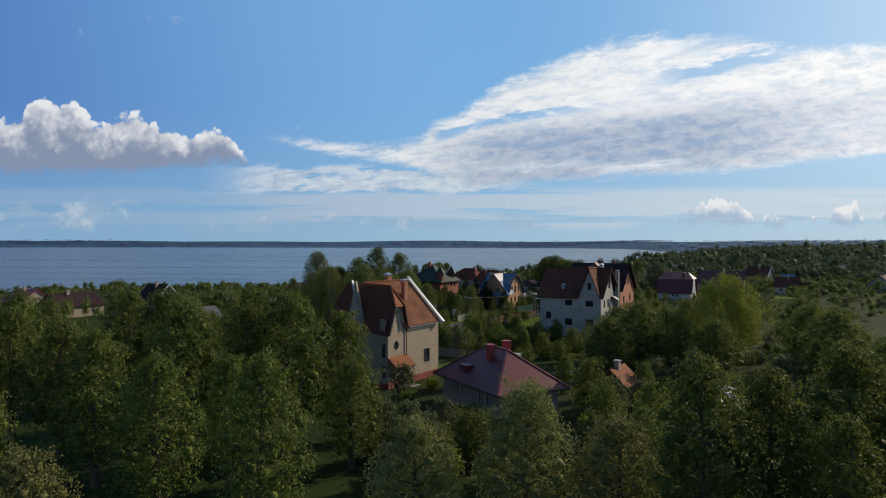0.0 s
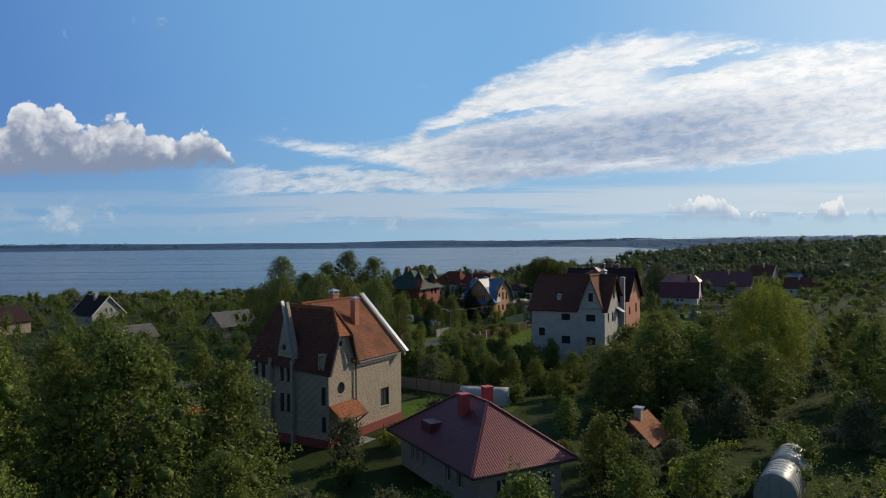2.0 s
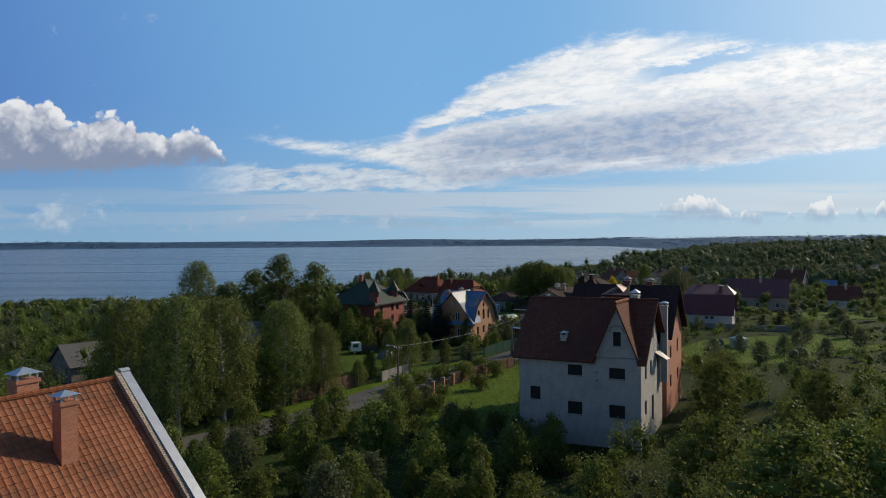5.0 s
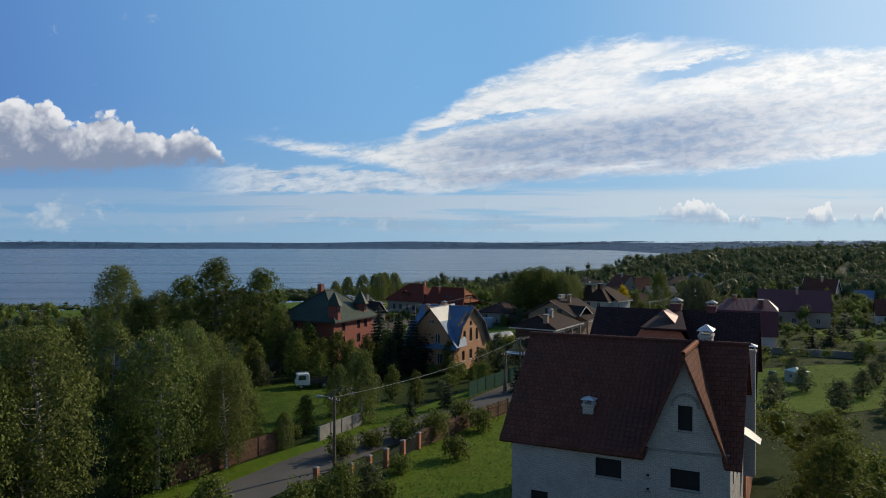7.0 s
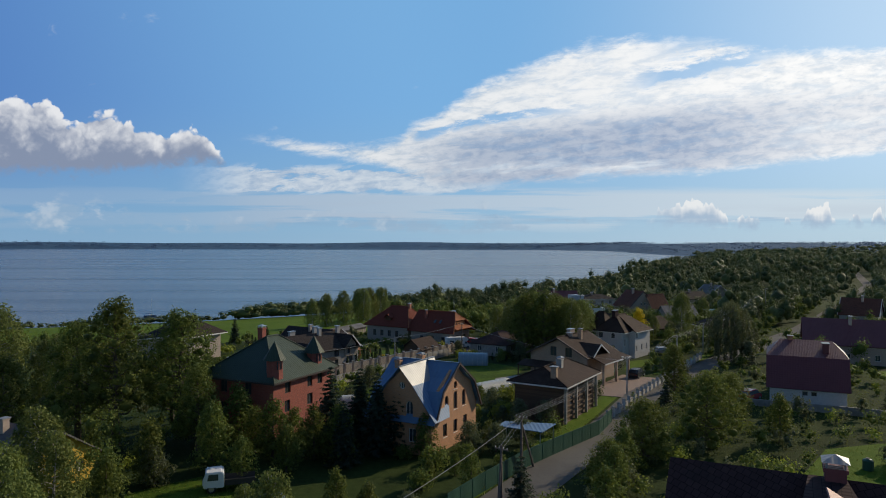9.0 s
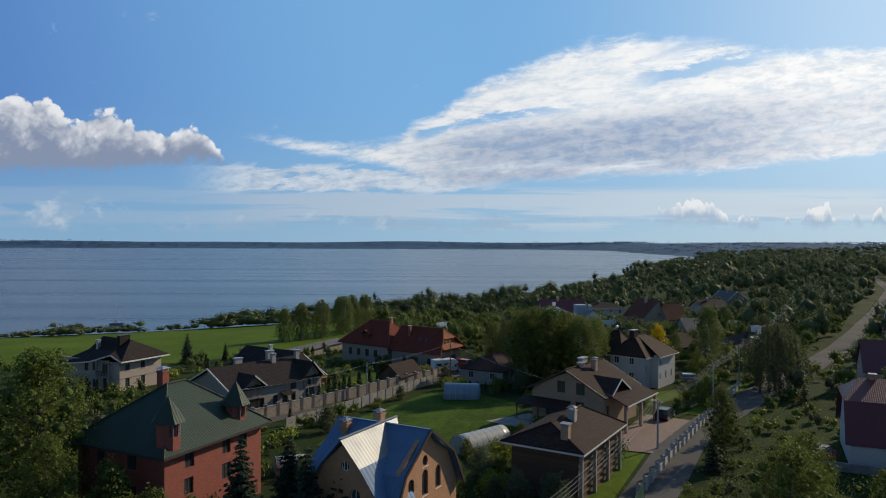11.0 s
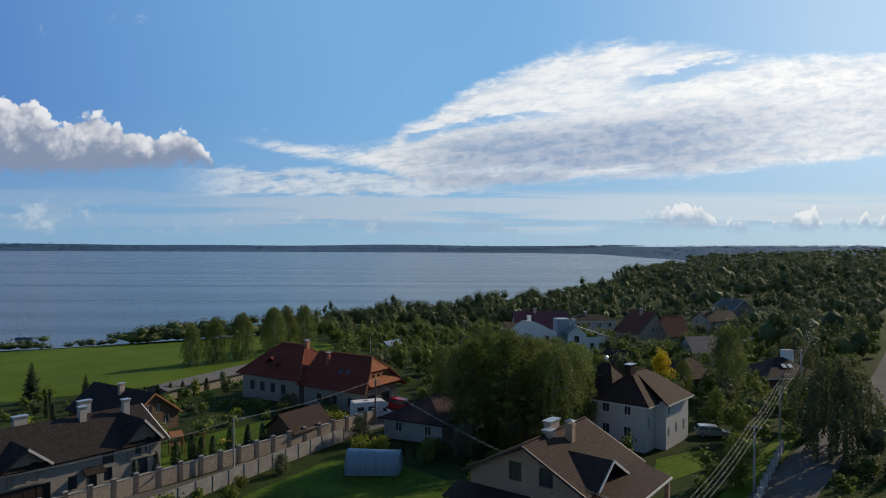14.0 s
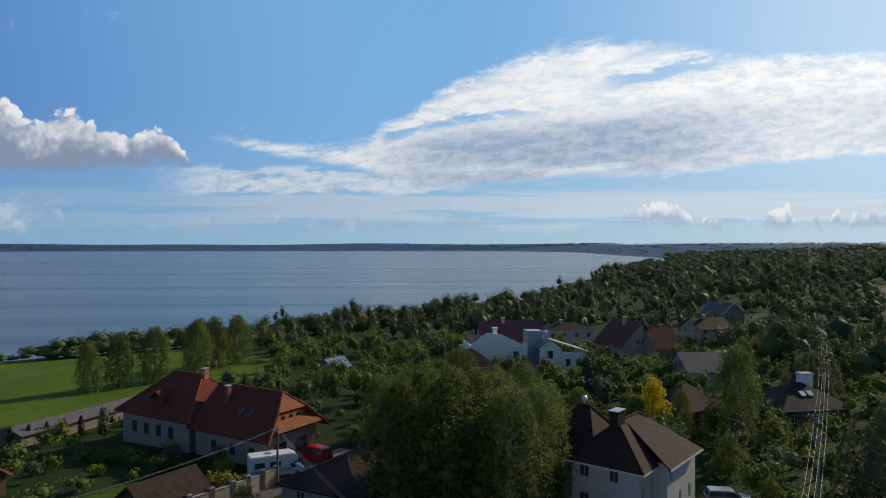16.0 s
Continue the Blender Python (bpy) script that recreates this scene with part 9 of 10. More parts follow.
greenhouse(6.2, 106.4, -11, 5.8, 2.6, 2.1, M["poly"], "arched greenhouse of yellowed polycarbonate on metal hoops")
greenhouse(27.8, 73.0, 55, 4.2, 2.9, 2.2, M["poly"], "white arched tunnel greenhouse")
greenhouse(30.8, 77.4, 55, 4.2, 2.9, 2.2, M["poly"], "white arched tunnel greenhouse")
greenhouse(26.0, 236.4, 40, 8.0, 3.2, 2.3, M["poly"], "long ribbed greenhouse of clear sheet", 9)
greenhouse(25.4, 268.6, -8, 6.0, 3.4, 2.6, M["poly_blue"], "pale blue arched greenhouse on the lawn")
greenhouse(5.2, 228.6, 20, 3.2, 2.2, 1.9, M["poly"], "small white arched greenhouse")


# ---------------------------------------------------------------- poles and wires
def pole(x, y, top, label, mat="pole_wood", arm=None, lamp=None, brace=None, r=0.13):
    z = hgt(x, y)
    P = thing("utility_pole", x, y, z, 0, label, "pole")
    h = top - z
    bm = bmesh.new()
    tube(bm, [(0, 0, -0.4), (0, 0, h * 0.5), (0, 0, h)], [r * 1.15, r * 0.95, r * 0.75], 8)
    part("shaft", bm, M[mat], P)
    if brace:
        bm = bmesh.new()
        tube(bm, [(brace[0], brace[1], -0.3), (0, 0, h * 0.86)], [r, r * 0.7], 8)
        part("brace", bm, M[mat], P)
    if arm is not None:
        d = Vector((math.cos(radians(arm)), math.sin(radians(arm)), 0))
        strip(P, d * -0.75 + Vector((0, 0, h - 0.35)), d * 0.75 + Vector((0, 0, h - 0.35)), 0.09, 0.1, M["pole_wood"], "crossarm")
        for k in (-0.65, -0.25, 0.25, 0.65):
            bm = bmesh.new()
            c = d * k
            tube(bm, [(c.x, c.y, h - 0.37), (c.x, c.y, h - 0.26), (c.x, c.y, h - 0.18)], [0.02, 0.05, 0.03], 6)
            part("insulator", bm, M["white_trim"], P)
    if lamp is not None:
        d = Vector((math.cos(radians(lamp)), math.sin(radians(lamp)), 0))
        bm = bmesh.new()
        tube(bm, [(0, 0, h - 0.5), d * 0.5 + Vector((0, 0, h - 0.05)), d * 1.1 + Vector((0, 0, h + 0.08))], 0.025, 6)
        arm_ob = part("lamp_arm", bm, M["grey_trim"], P)
        bm = bmesh.new()
        a = d * 1.05 + Vector((0, 0, h + 0.08))
        tube(bm, [a, a + d * 0.15, a + d * 0.5, a + d * 0.6], [0.04, 0.10, 0.11, 0.03], 8)
        part("lamp_head", bm, M["grey_trim"], arm_ob)
    return P


pole(6.2, 157, 3.8, "leaning wooden utility pole with a street lamp", arm=140, lamp=200)
pole(28.2, 197.5, 3.5, "wooden utility pole braced by a second leg beside the road", arm=140, brace=(1.8, 2.6))
pole(25.2, 190, 2.4, "wooden utility pole with a leaning brace", arm=140, brace=(-0.6, -2.4))
pole(51.4, 237.6, 3.0, "grey concrete pole with a crossarm and street lamp", "pole_conc", 140, 220)
pole(68, 260, 3.6, "grey concrete pole with a crossarm", "pole_conc", 140)
pole(81, 279, 3.8, "grey concrete pole with a crossarm", "pole_conc", 140)
pole(101, 309, 4.0, "grey concrete pole with a crossarm", "pole_conc", 140)
pole(124, 345, 4.4, "grey concrete pole with a crossarm", "pole_conc", 140)
pole(148, 384, 5.0, "grey concrete pole with a crossarm", "pole_conc", 140)
pole(-4.4, 250.1, 1.9, "slim concrete pole with street lamp beside the lane", "pole_conc", None, 330, r=0.1)
pole(12, 271, 1.9, "slim concrete pole with street lamp beside the lane", "pole_conc", None, 330, r=0.1)
pole(27.3, 291.1, 2.6, "wooden utility pole by the parked camper", "pole_wood", 60)
pole(-3.4, 226, 2.0, "wooden utility pole with guy wires between trees", "pole_wood", 30)
pole(86, 287.5, 3.9, "wooden utility pole with a crossarm", "pole_wood", 140)


def wires(ends, label, count=4, spread=0.4, turn=140, sag=0.018, r=0.013):
    """Hanging wires from pole to pole, one part a wire and span."""
    o = Vector(ends[0])
    T = thing("overhead_line", *o, 0, label, "power line")
    d = Vector((math.cos(radians(turn)), math.sin(radians(turn)), 0))
    for a, b in zip(ends, ends[1:]):
        a, b = Vector(a) - o, Vector(b) - o
        for k in range(count):
            off = d * (k - (count - 1) / 2) * spread
            bm = bmesh.new()
            L = (b - a).length
            pts = [a.lerp(b, t) + off + Vector((0, 0, -4 * sag * L * t * (1 - t))) for t in np.linspace(0, 1, 13)]
            tube(bm, pts, r, 4)
            part("wire", bm, M["wire"], T)


wires([(28.2, 197.5, 3.3), (51.4, 237.6, 2.8), (68, 260, 3.4), (81, 279, 3.6), (101, 309, 3.8), (124, 345, 4.2), (148, 384, 4.8)], "bundle of four sagging wires between the road poles")
wires([(6.2, 157, 3.7), (28.2, 197.5, 3.3)], "single sagging cable across the road", 1, r=0.022)
wires([(51.4, 237.6, 2.2), (27.3, 291.1, 2.2)], "pair of thin wires to the houses", 2, 0.3, 60)
wires([(27.3, 291.1, 2.4), (12, 271, 1.7), (-4.4, 250.1, 1.7)], "thin wires along the lane", 2, 0.25, 150)
wires([(28.2, 197.5, 3.1), (25.2, 190, 2.2)], "short wires between two poles", 2, 0.4)


# ---------------------------------------------------------------- vehicles
def wheel(parent, x, y, r, w=0.2):
    bm = bmesh.new()
    s = 1 if y > 0 else -1
    pts = [(x, y - s * w, r), (x, y - s * w * 0.9, r), (x, y - s * 0.02, r), (x, y, r)]
    rings = []
    for (px, py, pz), rr in zip(pts, (r * 0.9, r, r, r * 0.88)):
        rings.append([bm.verts.new((px + rr * math.cos(a), py, pz + rr * math.sin(a))) for a in np.linspace(0, 2 * math.pi, 17)[:-1]])
    for r0, r1 in zip(rings, rings[1:]):
        for i in range(16):
            bm.faces.new((r0[i], r0[(i + 1) % 16], r1[(i + 1) % 16], r1[i]))
    bm.faces.new(rings[0])
    bm.faces.new(rings[-1][::-1])
    bmesh.ops.recalc_face_normals(bm, faces=bm.faces[:])
    t = part("wheel", bm, M["rubber"], parent)
    bm = bmesh.new()
    tube(bm, [(x, y - s * 0.01, r), (x, y + s * 0.015, r)], [r * 0.62, r * 0.55], 12)
    part("rim", bm, M["car_silver"], t)


def prism(bm, side, half, taper=None):
    """A side outline pulled across; taper(z): how much narrower it is at that height."""
    L = [bm.verts.new((x, half * (taper(z) if taper else 1), z)) for x, z in side]
    R = [bm.verts.new((x, -half * (taper(z) if taper else 1), z)) for x, z in side]
    bm.faces.new(L)
    bm.faces.new(R[::-1])
    for i in range(len(side)):
        j = (i + 1) % len(side)
        bm.faces.new((L[j], L[i], R[i], R[j]))
    bmesh.ops.recalc_face_normals(bm, faces=bm.faces[:])


def pane(parent, pts, out, mat="glass", name="car_window", parent_z=0):
    bm = bmesh.new()
    o = Vector(out)
    a = [bm.verts.new(Vector(p) + o) for p in pts]
    b = [bm.verts.new(Vector(p) - o) for p in pts]
    bm.faces.new(a)
    bm.faces.new(b[::-1])
    for i in range(len(pts)):
        j = (i + 1) % len(pts)
        bm.faces.new((a[j], a[i], b[i], b[j]))
    bmesh.ops.recalc_face_normals(bm, faces=bm.faces[:])
    return part(name, bm, M[mat], parent)


def car(x, y, turn, paint, label, L=4.3, W=1.76, H=1.48, tail=0.25, van=False, name="car"):
    """Body, cabin with panes on all sides, lamps, four wheels; x forward."""
    C = thing(name, x, y, hgt(x, y) + 0.06, turn, label, "car")
    f, b, belt, sill = L / 2, -L / 2, 0.55 * H + 0.1, 0.28
    hood = f - (0.75 if van else 1.15)
    bm = bmesh.new()
    prism(bm, [(b + 0.05, sill), (f - 0.08, sill), (f, 0.55), (f - 0.06, belt - 0.18), (hood, belt), (b + tail * 0.2, belt), (b, 0.6)], W / 2, lambda z: 1.0 - 0.05 * max(0, z - 0.6))
    bmesh.ops.bevel(bm, geom=bm.edges[:], offset=0.06, segments=2, affect="EDGES")
    body = part("body", bm, M[paint], C)
    c0, c1, r0, r1 = hood + 0.05, b + 0.06, hood - 0.72, b + tail + 0.22

    def tp(z): return 0.96 - 0.22 * max(0, z - belt)
    bm = bmesh.new()
    prism(bm, [(c0, belt - 0.05), (r0, H - 0.03), (r0 - 0.25, H), (r1 + 0.1, H), (r1, H - 0.04), (c1, belt - 0.05)], W / 2, tp)
    bmesh.ops.bevel(bm, geom=bm.edges[:], offset=0.035, segments=2, affect="EDGES")
    part("cabin", bm, M[paint], C)
    lo, hi = belt + 0.05, H - 0.13
    for s in (1, -1):
        y0, y1 = s * W / 2 * tp(lo), s * W / 2 * tp(hi)
        k = (lo - belt + 0.05) / (H - belt + 0.02)
        xa, xb = c0 + (r0 - c0) * (k + 0.08) - 0.12, c1 + (r1 - c1) * k + 0.15
        xm = (xa + xb) / 2 - 0.05
        kk = (hi - belt) / (H - belt)
        xa1, xb1 = c0 + (r0 - c0) * kk - 0.10, c1 + (r1 - c1) * kk + 0.12
        pane(C, [(xa, y0, lo), (xm + 0.04, y0, lo), (xm + 0.04, y1, hi), (xa1, y1, hi)], (0, s * 0.012, 0))
        pane(C, [(xm - 0.04, y0, lo), (xb, y0, lo), (xb1, y1, hi), (xm - 0.04, y1, hi)], (0, s * 0.012, 0))
        for xx, mt in ((f - 0.05, "white_trim"), (b + 0.05, "car_red")):
            bm = bmesh.new()
            box(bm, xx - 0.07, s * (W / 2 - 0.34) - 0.16, 0.62, xx + 0.07, s * (W / 2 - 0.34) + 0.16, 0.76, 0.03)
            part("headlight" if xx > 0 else "tail_light", bm, M[mt], body)
        for xx in (f - 0.8, b + 0.75):
            wheel(C, xx, s * (W / 2 + 0.01), 0.31)
    n1, n2 = W / 2 * tp(lo) - 0.1, W / 2 * tp(hi) - 0.1
    q = Vector((H - belt, 0, c0 - r0)).normalized() * 0.012
    pane(C, [(c0 - 0.07, n1, lo), (c0 - 0.07, -n1, lo), (r0 + 0.10, -n2, hi), (r0 + 0.10, n2, hi)], q, name="windscreen")
    pane(C, [(c1 + 0.03, n1, lo), (c1 + 0.03, -n1, lo), (r1 - 0.05, -n2, hi), (r1 - 0.05, n2, hi)], (-0.012, 0, 0.008), name="rear_window")
    return C


car(30.2, 301, 140, "car_red", "red van parked beside the camper", 4.6, 1.85, 1.85, 0.05, True)
car(58, 253.5, 55, "car_dark", "dark SUV parked under the carport roof", 4.6, 1.85, 1.7, 0.1)
car(73.0, 281.2, -12, "car_silver", "silver estate car parked beside the white house", 4.5, 1.78, 1.5, 0.15)
car(1.6, 267.2, 55, "car_white", "white SUV parked in the paved yard", 4.5, 1.85, 1.68, 0.1)
car(69, 231.5, 40, "car_red", "red minivan parked by the garden", 4.5, 1.82, 1.75, 0.05, True)
car(-21.6, 272.5, 30, "car_silver", "silver hatchback parked near the villa", 4.1, 1.72, 1.5, 0.1)


def camper(x, y, turn):
    C = thing("camper_van", x, y, hgt(x, y) + 0.06, turn, "white camper van with overcab berth and grey stripes", "camper")
    bm = bmesh.new()
    prism(bm, [(-3.1, 0.45), (1.3, 0.45), (1.4, 1.75), (2.25, 1.95), (2.35, 2.35), (1.6, 2.8), (-3.1, 2.8)], 1.1)
    bmesh.ops.bevel(bm, geom=bm.edges[:], offset=0.09, segments=2, affect="EDGES")
    body = part("living_box", bm, M["car_white"], C)
    bm = bmesh.new()
    prism(bm, [(1.3, 0.4), (2.95, 0.4), (3.05, 0.95), (2.35, 1.2), (1.75, 1.82), (1.3, 1.82)], 0.98)
    bmesh.ops.bevel(bm, geom=bm.edges[:], offset=0.06, segments=2, affect="EDGES")
    part("cab", bm, M["car_white"], C)
    pane(C, [(2.33, 0.8, 1.24), (2.33, -0.8, 1.24), (1.86, -0.75, 1.72), (1.86, 0.75, 1.72)], (0.01, 0, 0.01), name="windscreen")
    for s in (1, -1):
        for a, b in ((-2.6, -1.5), (-0.9, 0.3)):
            pane(C, [(a, s * 1.1, 1.5), (b, s * 1.1, 1.5), (b, s * 1.1, 2.1), (a, s * 1.1, 2.1)], (0, s * 0.015, 0))
        strip(C, (-3.0, s * 1.105, 1.25), (1.3, s * 1.105, 1.25), 0.02, 0.12, M["grey_trim"], "stripe")
        strip(C, (-3.0, s * 1.105, 1.05), (1.3, s * 1.105, 1.05), 0.02, 0.05, M["tarp_blue"], "stripe")
        pane(C, [(1.45, s * 0.98, 1.2), (2.1, s * 0.98, 1.2), (1.75, s * 0.98, 1.7), (1.45, s * 0.98, 1.7)], (0, s * 0.012, 0))
        for xx in (2.2, -1.9):
            wheel(C, xx, s * 1.0, 0.34)
    bm = bmesh.new()
    box(bm, -1.2, -0.3, 2.8, -0.6, 0.3, 2.92, 0.04)
    part("roof_hatch", bm, M["grey_trim"], body)


camper(26.6, 294.7, 20)


def old_truck(x, y, turn):
    C = thing("old_truck", x, y, hgt(x, y) + 0.05, turn, "old white truck cab standing in the long grass", "truck")
    bm = bmesh.new()
    prism(bm, [(-0.2, 0.55), (1.75, 0.55), (1.85, 1.25), (1.55, 2.1), (0.0, 2.15), (-0.2, 2.0)], 1.05)
    bmesh.ops.bevel(bm, geom=bm.edges[:], offset=0.08, segments=2, affect="EDGES")
    cab = part("cab", bm, M["car_white"], C)
    pane(C, [(1.85, 0.88, 1.32), (1.85, -0.88, 1.32), (1.6, -0.82, 1.95), (1.6, 0.82, 1.95)], (0.012, 0, 0.005), name="windscreen")
    for s in (1, -1):
        pane(C, [(0.35, s * 1.05, 1.32), (1.4, s * 1.05, 1.32), (1.25, s * 1.05, 1.92), (0.35, s * 1.05, 1.92)], (0, s * 0.012, 0))
        bm = bmesh.new()
        tube(bm, [(1.78, s * 0.72, 0.9), (1.86, s * 0.72, 0.9)], 0.11, 10)
        part("headlight", bm, M["grey_trim"], cab)
        for xx in (1.0, -2.2):
            wheel(C, xx, s * 1.0, 0.45, 0.28)
    pane(C, [(1.82, 0.5, 0.7), (1.82, -0.5, 0.7), (1.86, -0.5, 1.15), (1.86, 0.5, 1.15)], (0.01, 0, 0), "dark_frame", "grille")
    bm = bmesh.new()
    box(bm, -3.2, -0.95, 0.72, -0.25, 0.95, 0.85)
    for s in (-0.95, 0.9):
        box(bm, -3.2, s, 0.85, -0.25, s + 0.05, 1.3)
    part("flatbed", bm, M["grey_board"], C)


old_truck(-2.3, 194.5, 195)


def tarped_car(x, y, turn):
    C = thing("covered_car", x, y, hgt(x, y), turn, "car under a faded blue tarpaulin", "covered car")
    bm = bmesh.new()
    nx, ny = 22, 14
    r = random.Random(3)
    g = []
    for i in range(nx + 1):
        row = []
        for j in range(ny + 1):
            u, w = i / nx * 2 - 1, j / ny * 2 - 1
            e = max(abs(u), abs(w))
            z = 0.95 * min(1, (1 - abs(w)) * 4.2) * min(1, (1 - abs(u)) * 5) + 0.45 * max(0, 1 - abs(u + 0.1) ** 2 * 3.2) * min(1, (1 - abs(w)) * 3.0)
            row.append(bm.verts.new((u * 2.2, w * 0.98, max(0.03, z + r.uniform(-0.03, 0.03)))))
        g.append(row)
    for i in range(nx):
        for j in range(ny):
            bm.faces.new((g[i][j], g[i + 1][j], g[i + 1][j + 1], g[i][j + 1])).smooth = True
    part("tarpaulin", bm, M["tarp_blue"], C)


tarped_car(3, 190, 60)


def trailer(x, y, turn):
    C = thing("trailer", x, y, hgt(x, y), turn, "small grey open trailer on two wheels", "trailer")
    bm = bmesh.new()
    box(bm, -1.1, -0.7, 0.45, 1.1, 0.7, 0.52)
    for a in ((-1.1, -0.7, 1.1, -0.66), (-1.1, 0.66, 1.1, 0.7), (-1.1, -0.66, -1.06, 0.66), (1.06, -0.66, 1.1, 0.66)):
        box(bm, a[0], a[1], 0.52, a[2], a[3], 0.9)
    part("tray", bm, M["zinc"], C)
    bm = bmesh.new()
    tube(bm, [(1.1, 0, 0.48), (2.3, 0, 0.42)], 0.04, 6)
    part("drawbar", bm, M["grey_trim"], C)
    for s in (1, -1):
        wheel(C, -0.1, s * 0.85, 0.28, 0.15)


trailer(36.7, 182, 30)


# ---------------------------------------------------------------- garden things
def canopy():
    """Flat sheet roof on posts over a parking space."""
    z = -0.6
    C = thing("carport", 28.1, 210.7, hgt(28.1, 210.7), 0, "flat blue grey sheet canopy on thin posts", "carport")
    g = hgt(28.1, 210.7)
    pts = [(28.1, 210.7), (34.1, 208.7), (31.8, 205.4), (26.8, 208.1)]
    slab(C, [(px - 28.1, py - 210.7, z - g + 0.12 * (i % 2)) for i, (px, py) in enumerate(pts)], M["blue_sheet"], 0.08, "canopy_roof")
    for px, py in pts:
        x, y = (px - 28.1) * 0.92 + 0.15, (py - 210.7) * 0.92 - 0.1
        strip(C, (x, y, z - g - 0.1), (x, y, 0.0), 0.09, 0.09, M["grey_trim"], "post", up=(1, 0, 0))


canopy()


def kiosk(x, y):
    K = thing("garden_hut", x, y, hgt(x, y), 15, "small pale hut with light green hipped roof", "hut")
    four_walls(K, M["poly"], -1.1, 1.1, -1.1, 1.1, 0, dict(right=1.7, left=1.7, front=1.7, back=1.7), {"front": [(1.1, 0.6, 0.7, 0.7)]})
    hip_roof(K, -1.1, 1.1, -1.1, 1.1, 1.7, 2.3, "y", M["mint_sheet"], 0.15, thick=0.06)


kiosk(68.8, 196.5)
tank = thing("water_tank", 66.3, 198.6, hgt(66.3, 198.6), 0, "dark green plastic water tank", "tank")
bm = bmesh.new()
tube(bm, [(0, 0, -0.05), (0, 0, 0.1), (0, 0, 1.1), (0, 0, 1.25), (0, 0, 1.32)], [0.5, 0.55, 0.55, 0.4, 0.15], 14)
part("drum", bm, M["green_fence"], tank)
bm = bmesh.new()
tube(bm, [(0, 0, 1.31), (0, 0, 1.37)], 0.2, 12)
part("lid", bm, M["dark_frame"], tank)


def bench(x, y, turn, long):
    B = thing("garden_bench", x, y, hgt(x, y), turn, "long white painted garden bench", "bench", "white benches")
    for k in range(3):
        strip(B, (-long / 2, -0.18 + 0.18 * k, 0.46), (long / 2, -0.18 + 0.18 * k, 0.46), 0.15, 0.04, M["white_trim"], "seat_slat")
    for k in range(2):
        strip(B, (-long / 2, 0.28, 0.72 + 0.17 * k), (long / 2, 0.28, 0.72 + 0.17 * k), 0.04, 0.12, M["white_trim"], "back_slat")
    for s in (-1, 1):
        for yy, top in ((-0.2, 0.42), (0.26, 0.88)):
            strip(B, (s * (long / 2 - 0.15), yy, top), (s * (long / 2 - 0.15), yy, -0.02), 0.07, 0.07, M["white_trim"], "leg", up=(1, 0, 0))


bench(18.4, 99.5, 78, 3.2)
bench(22.9, 101.3, 78, 3.2)


def play_set(x, y):
    S = thing("swing_set", x, y, hgt(x, y), 35, "orange wooden swing set with small tower", "swing set")
    for xx in (0.0, 2.6):
        for s in (-1, 1):
            strip(S, (xx, 0.05 * s, 2.1), (xx, s * 0.8, -0.05), 0.1, 0.1, M["orange_timber"], "leg", up=(1, 0, 0))
    strip(S, (-0.1, 0, 2.2), (2.7, 0, 2.2), 0.1, 0.1, M["orange_timber"], "beam")
    for xx in (0.8, 1.8):
        for e in (-0.2, 0.2):
            strip(S, (xx + e, 0, 2.1), (xx + e, 0, 0.45), 0.02, 0.02, M["dark_frame"], "rope", up=(1, 0, 0))
        strip(S, (xx - 0.25, 0, 0.46), (xx + 0.25, 0, 0.46), 0.18, 0.04, M["orange_timber"], "swing_seat")
    for a in (-1.6, -0.4):
        for b in (-0.6, 0.6):
            strip(S, (a, b, 2.4), (a, b, -0.05), 0.1, 0.1, M["orange_timber"], "post", up=(1, 0, 0))
    strip(S, (-1.65, 0, 1.2), (-0.35, 0, 1.2), 1.3, 0.06, M["orange_timber"], "deck")
    slab(S, [(-1.8, -0.75, 2.3), (-0.2, -0.75, 2.3), (-0.2, 0, 2.9), (-1.8, 0, 2.9)], M["orange_timber"], 0.04)
    slab(S, [(-1.8, 0.75, 2.3), (-0.2, 0.75, 2.3), (-0.2, 0, 2.9), (-1.8, 0, 2.9)], M["orange_timber"], 0.04)


play_set(4.1, 277.8)
pool = thing("paddling_pool", 11.1, 274.4, hgt(11.1, 274.4) + 0.06, 0, "round blue inflatable paddling pool on the lawn", "pool")
bm = bmesh.new()
for zz in (0.12, 0.34):
    rings = [[bm.verts.new(((1.5 + 0.12 * math.cos(b)) * math.cos(a), (1.5 + 0.12 * math.cos(b)) * math.sin(a), zz + 0.12 * math.sin(b))) for b in np.linspace(0, 2 * math.pi, 9)[:-1]] for a in np.linspace(0, 2 * math.pi, 25)[:-1]]
    for i in range(24):
        for j in range(8):
            bm.faces.new((rings[i][j], rings[(i + 1) % 24][j], rings[(i + 1) % 24][(j + 1) % 8], rings[i][(j + 1) % 8]))
part("ring_wall", bm, M["cloth"], pool)
bm = bmesh.new()
bm.faces.new([bm.verts.new((1.45 * math.cos(a), 1.45 * math.sin(a), 0.3)) for a in np.linspace(0, 2 * math.pi, 25)[:-1]])
part("pool_water", bm, M["poly_blue"], pool)


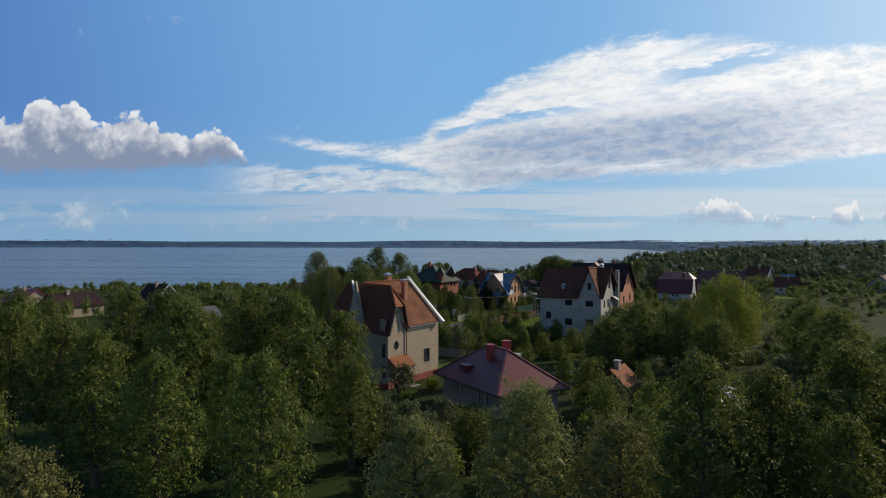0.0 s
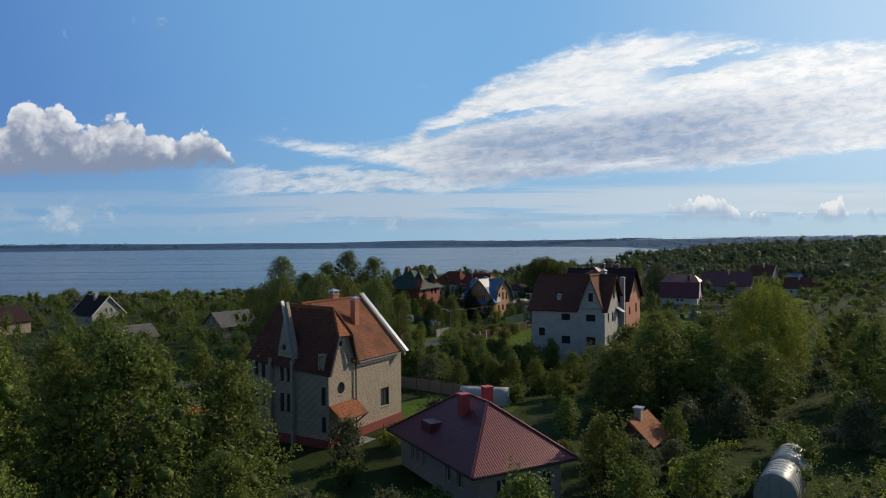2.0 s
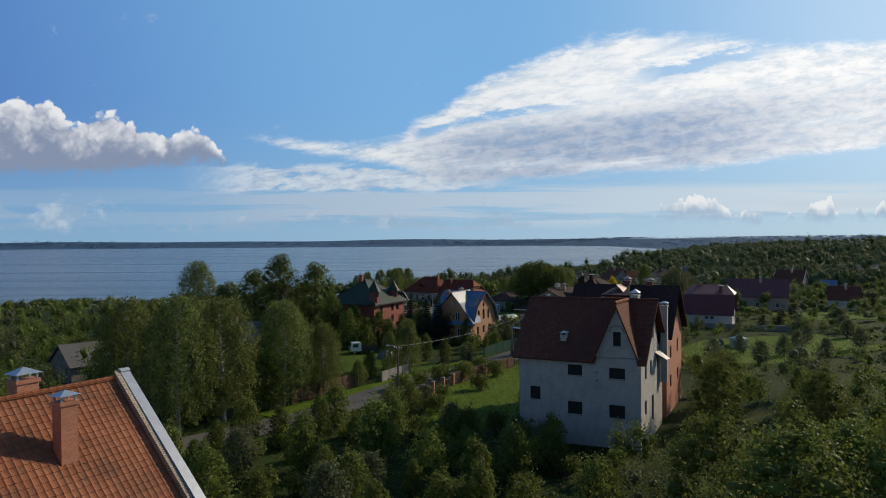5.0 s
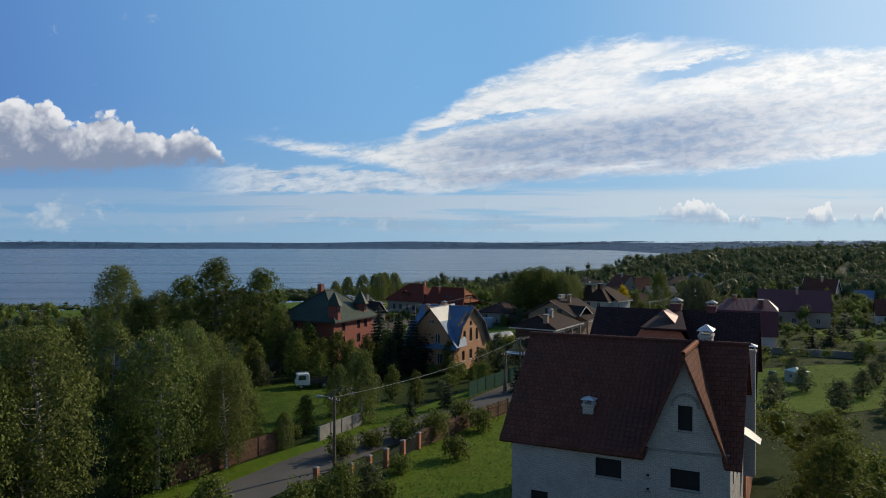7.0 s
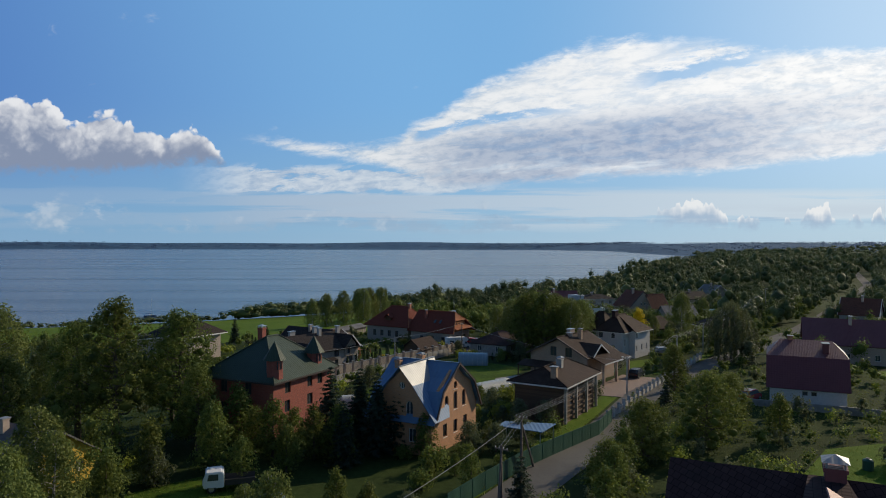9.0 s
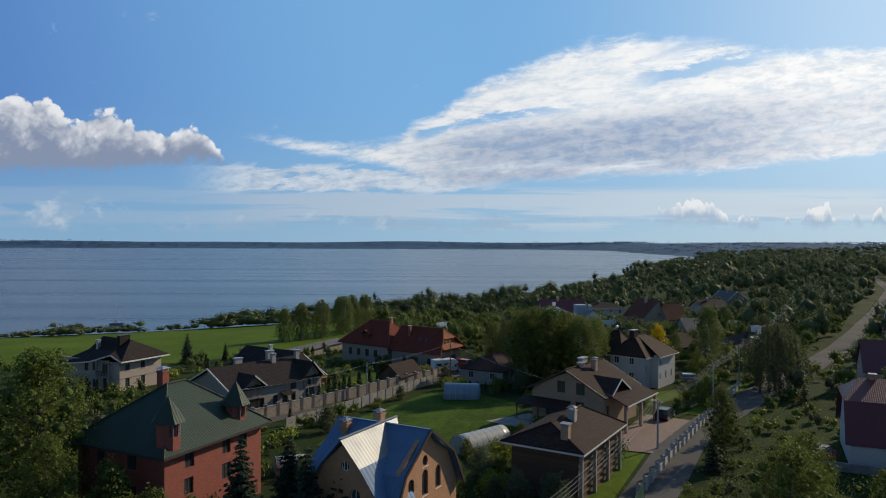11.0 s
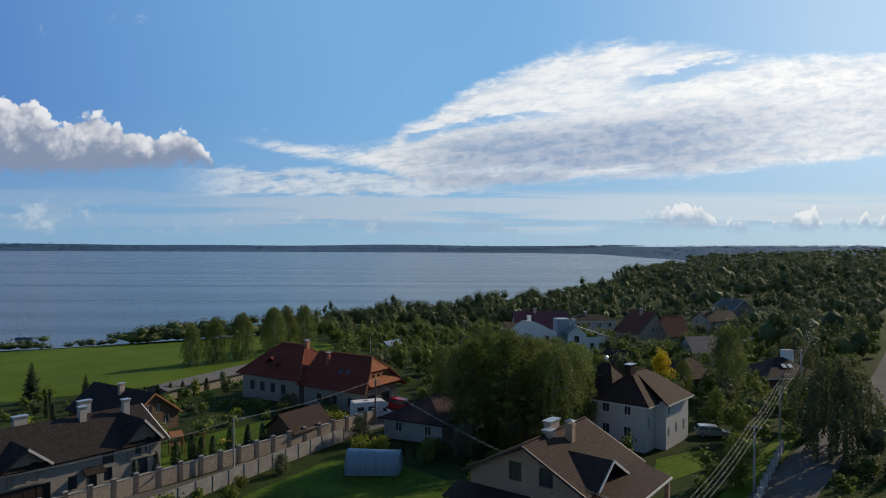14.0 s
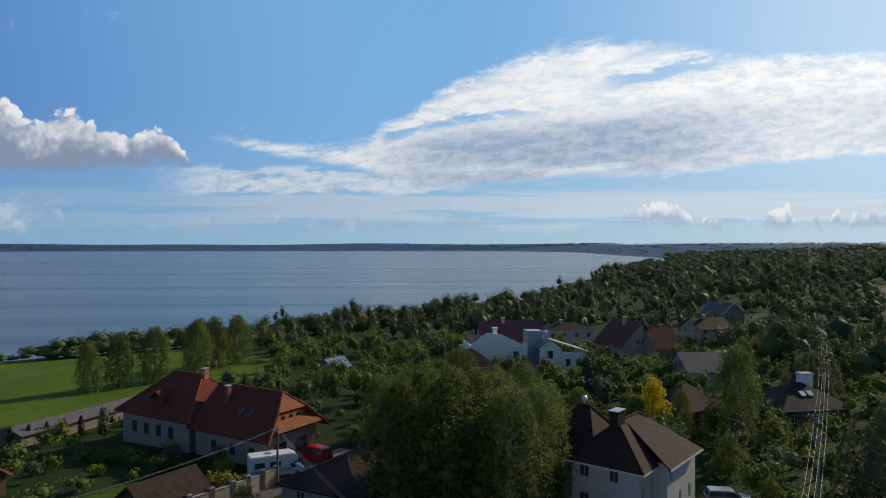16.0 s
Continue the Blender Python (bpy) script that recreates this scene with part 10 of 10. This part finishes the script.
def sailboat(x, y):
    B = thing("sailboat", x, y, WATER, 25, "white moored sailboat with bare mast", "boat")
    bm = bmesh.new()
    rows = []
    for t in np.linspace(-1, 1, 9):
        w = 1.1 * (1 - max(0, t) ** 2 * 0.96) * (0.8 + 0.2 * min(1, t + 1))
        rows.append([bm.verts.new((t * 3.4, w * s, zz)) for s, zz in ((-1, 0.85 + 0.15 * t * t), (-0.8, 0.1), (0, -0.35), (0.8, 0.1), (1, 0.85 + 0.15 * t * t))])
    for r0, r1 in zip(rows, rows[1:]):
        for i in range(4):
            bm.faces.new((r0[i], r0[i + 1], r1[i + 1], r1[i]))
        bm.faces.new((r0[4], r0[0], r1[0], r1[4]))
    bm.faces.new(rows[0])
    bmesh.ops.recalc_face_normals(bm, faces=bm.faces[:])
    part("hull", bm, M["tarp_blue"], B)
    bm = bmesh.new()
    prism(bm, [(-1.2, 0.85), (1.4, 0.85), (0.9, 1.3), (-1.2, 1.35)], 0.7)
    part("cabin", bm, M["car_white"], B)
    bm = bmesh.new()
    tube(bm, [(0.6, 0, 0.8), (0.6, 0, 8.2)], [0.07, 0.05], 6)
    m = part("mast", bm, M["white_trim"], B)
    bm = bmesh.new()
    tube(bm, [(0.6, 0, 1.8), (-2.4, 0, 1.7)], 0.10, 6)
    part("boom", bm, M["tarp_blue"], m)
    B.scale = (0.8, 0.8, 1.0)


sailboat(-105.4, 443.5)


# flower bed and path by the yellow house
def flowers(x, y, r0, n, mat, label):
    F = thing("flower_bed", x, y, hgt(x, y), 0, label, "flowers")
    q = np.random.default_rng(int(abs(x * 10)))
    c = q.normal(0, r0 * 0.45, (n, 3))
    c[:, 2] = q.uniform(0.35, 0.6, n)
    o = new("petals", leaf_cloud("petals", c, np.tile([0.0, 0.0, 1.0], (n, 1)), 0.2, M[mat]))
    o.parent = F
    c = q.normal(0, r0 * 0.5, (n * 3, 3))
    c[:, 2] = q.uniform(0.02, 0.4, n * 3)
    o = new("leaves", leaf_cloud("leaves", c, np.tile([0.0, 0.0, 1.0], (n * 3, 1)), 0.2, M["leaf_mid"]))
    o.parent = F


flowers(-24.3, 102.8, 1.9, 320, "orange_flower", "bed of orange lilies")
flowers(-21.2, 103.0, 1.0, 60, "yellow_flower", "clump of yellow flowers")
flowers(-2.0, 262.0, 1.2, 80, "yellow_flower", "clump of yellow flowers")
flowers(8.5, 281.0, 1.2, 80, "yellow_flower", "yellow flowers beside the stone wall")
flowers(0.8, 274.5, 1.0, 70, "yellow_flower", "clump of yellow flowers")
flowers(16, 291, 1.3, 80, "yellow_flower", "yellow flowers in a garden bed")
ribbon("garden_path", [(-19.5, 99), (-23.5, 104.5), (-28, 110)], 1.0, M["gravel"], 0.06, "narrow pale gravel garden path", "path")
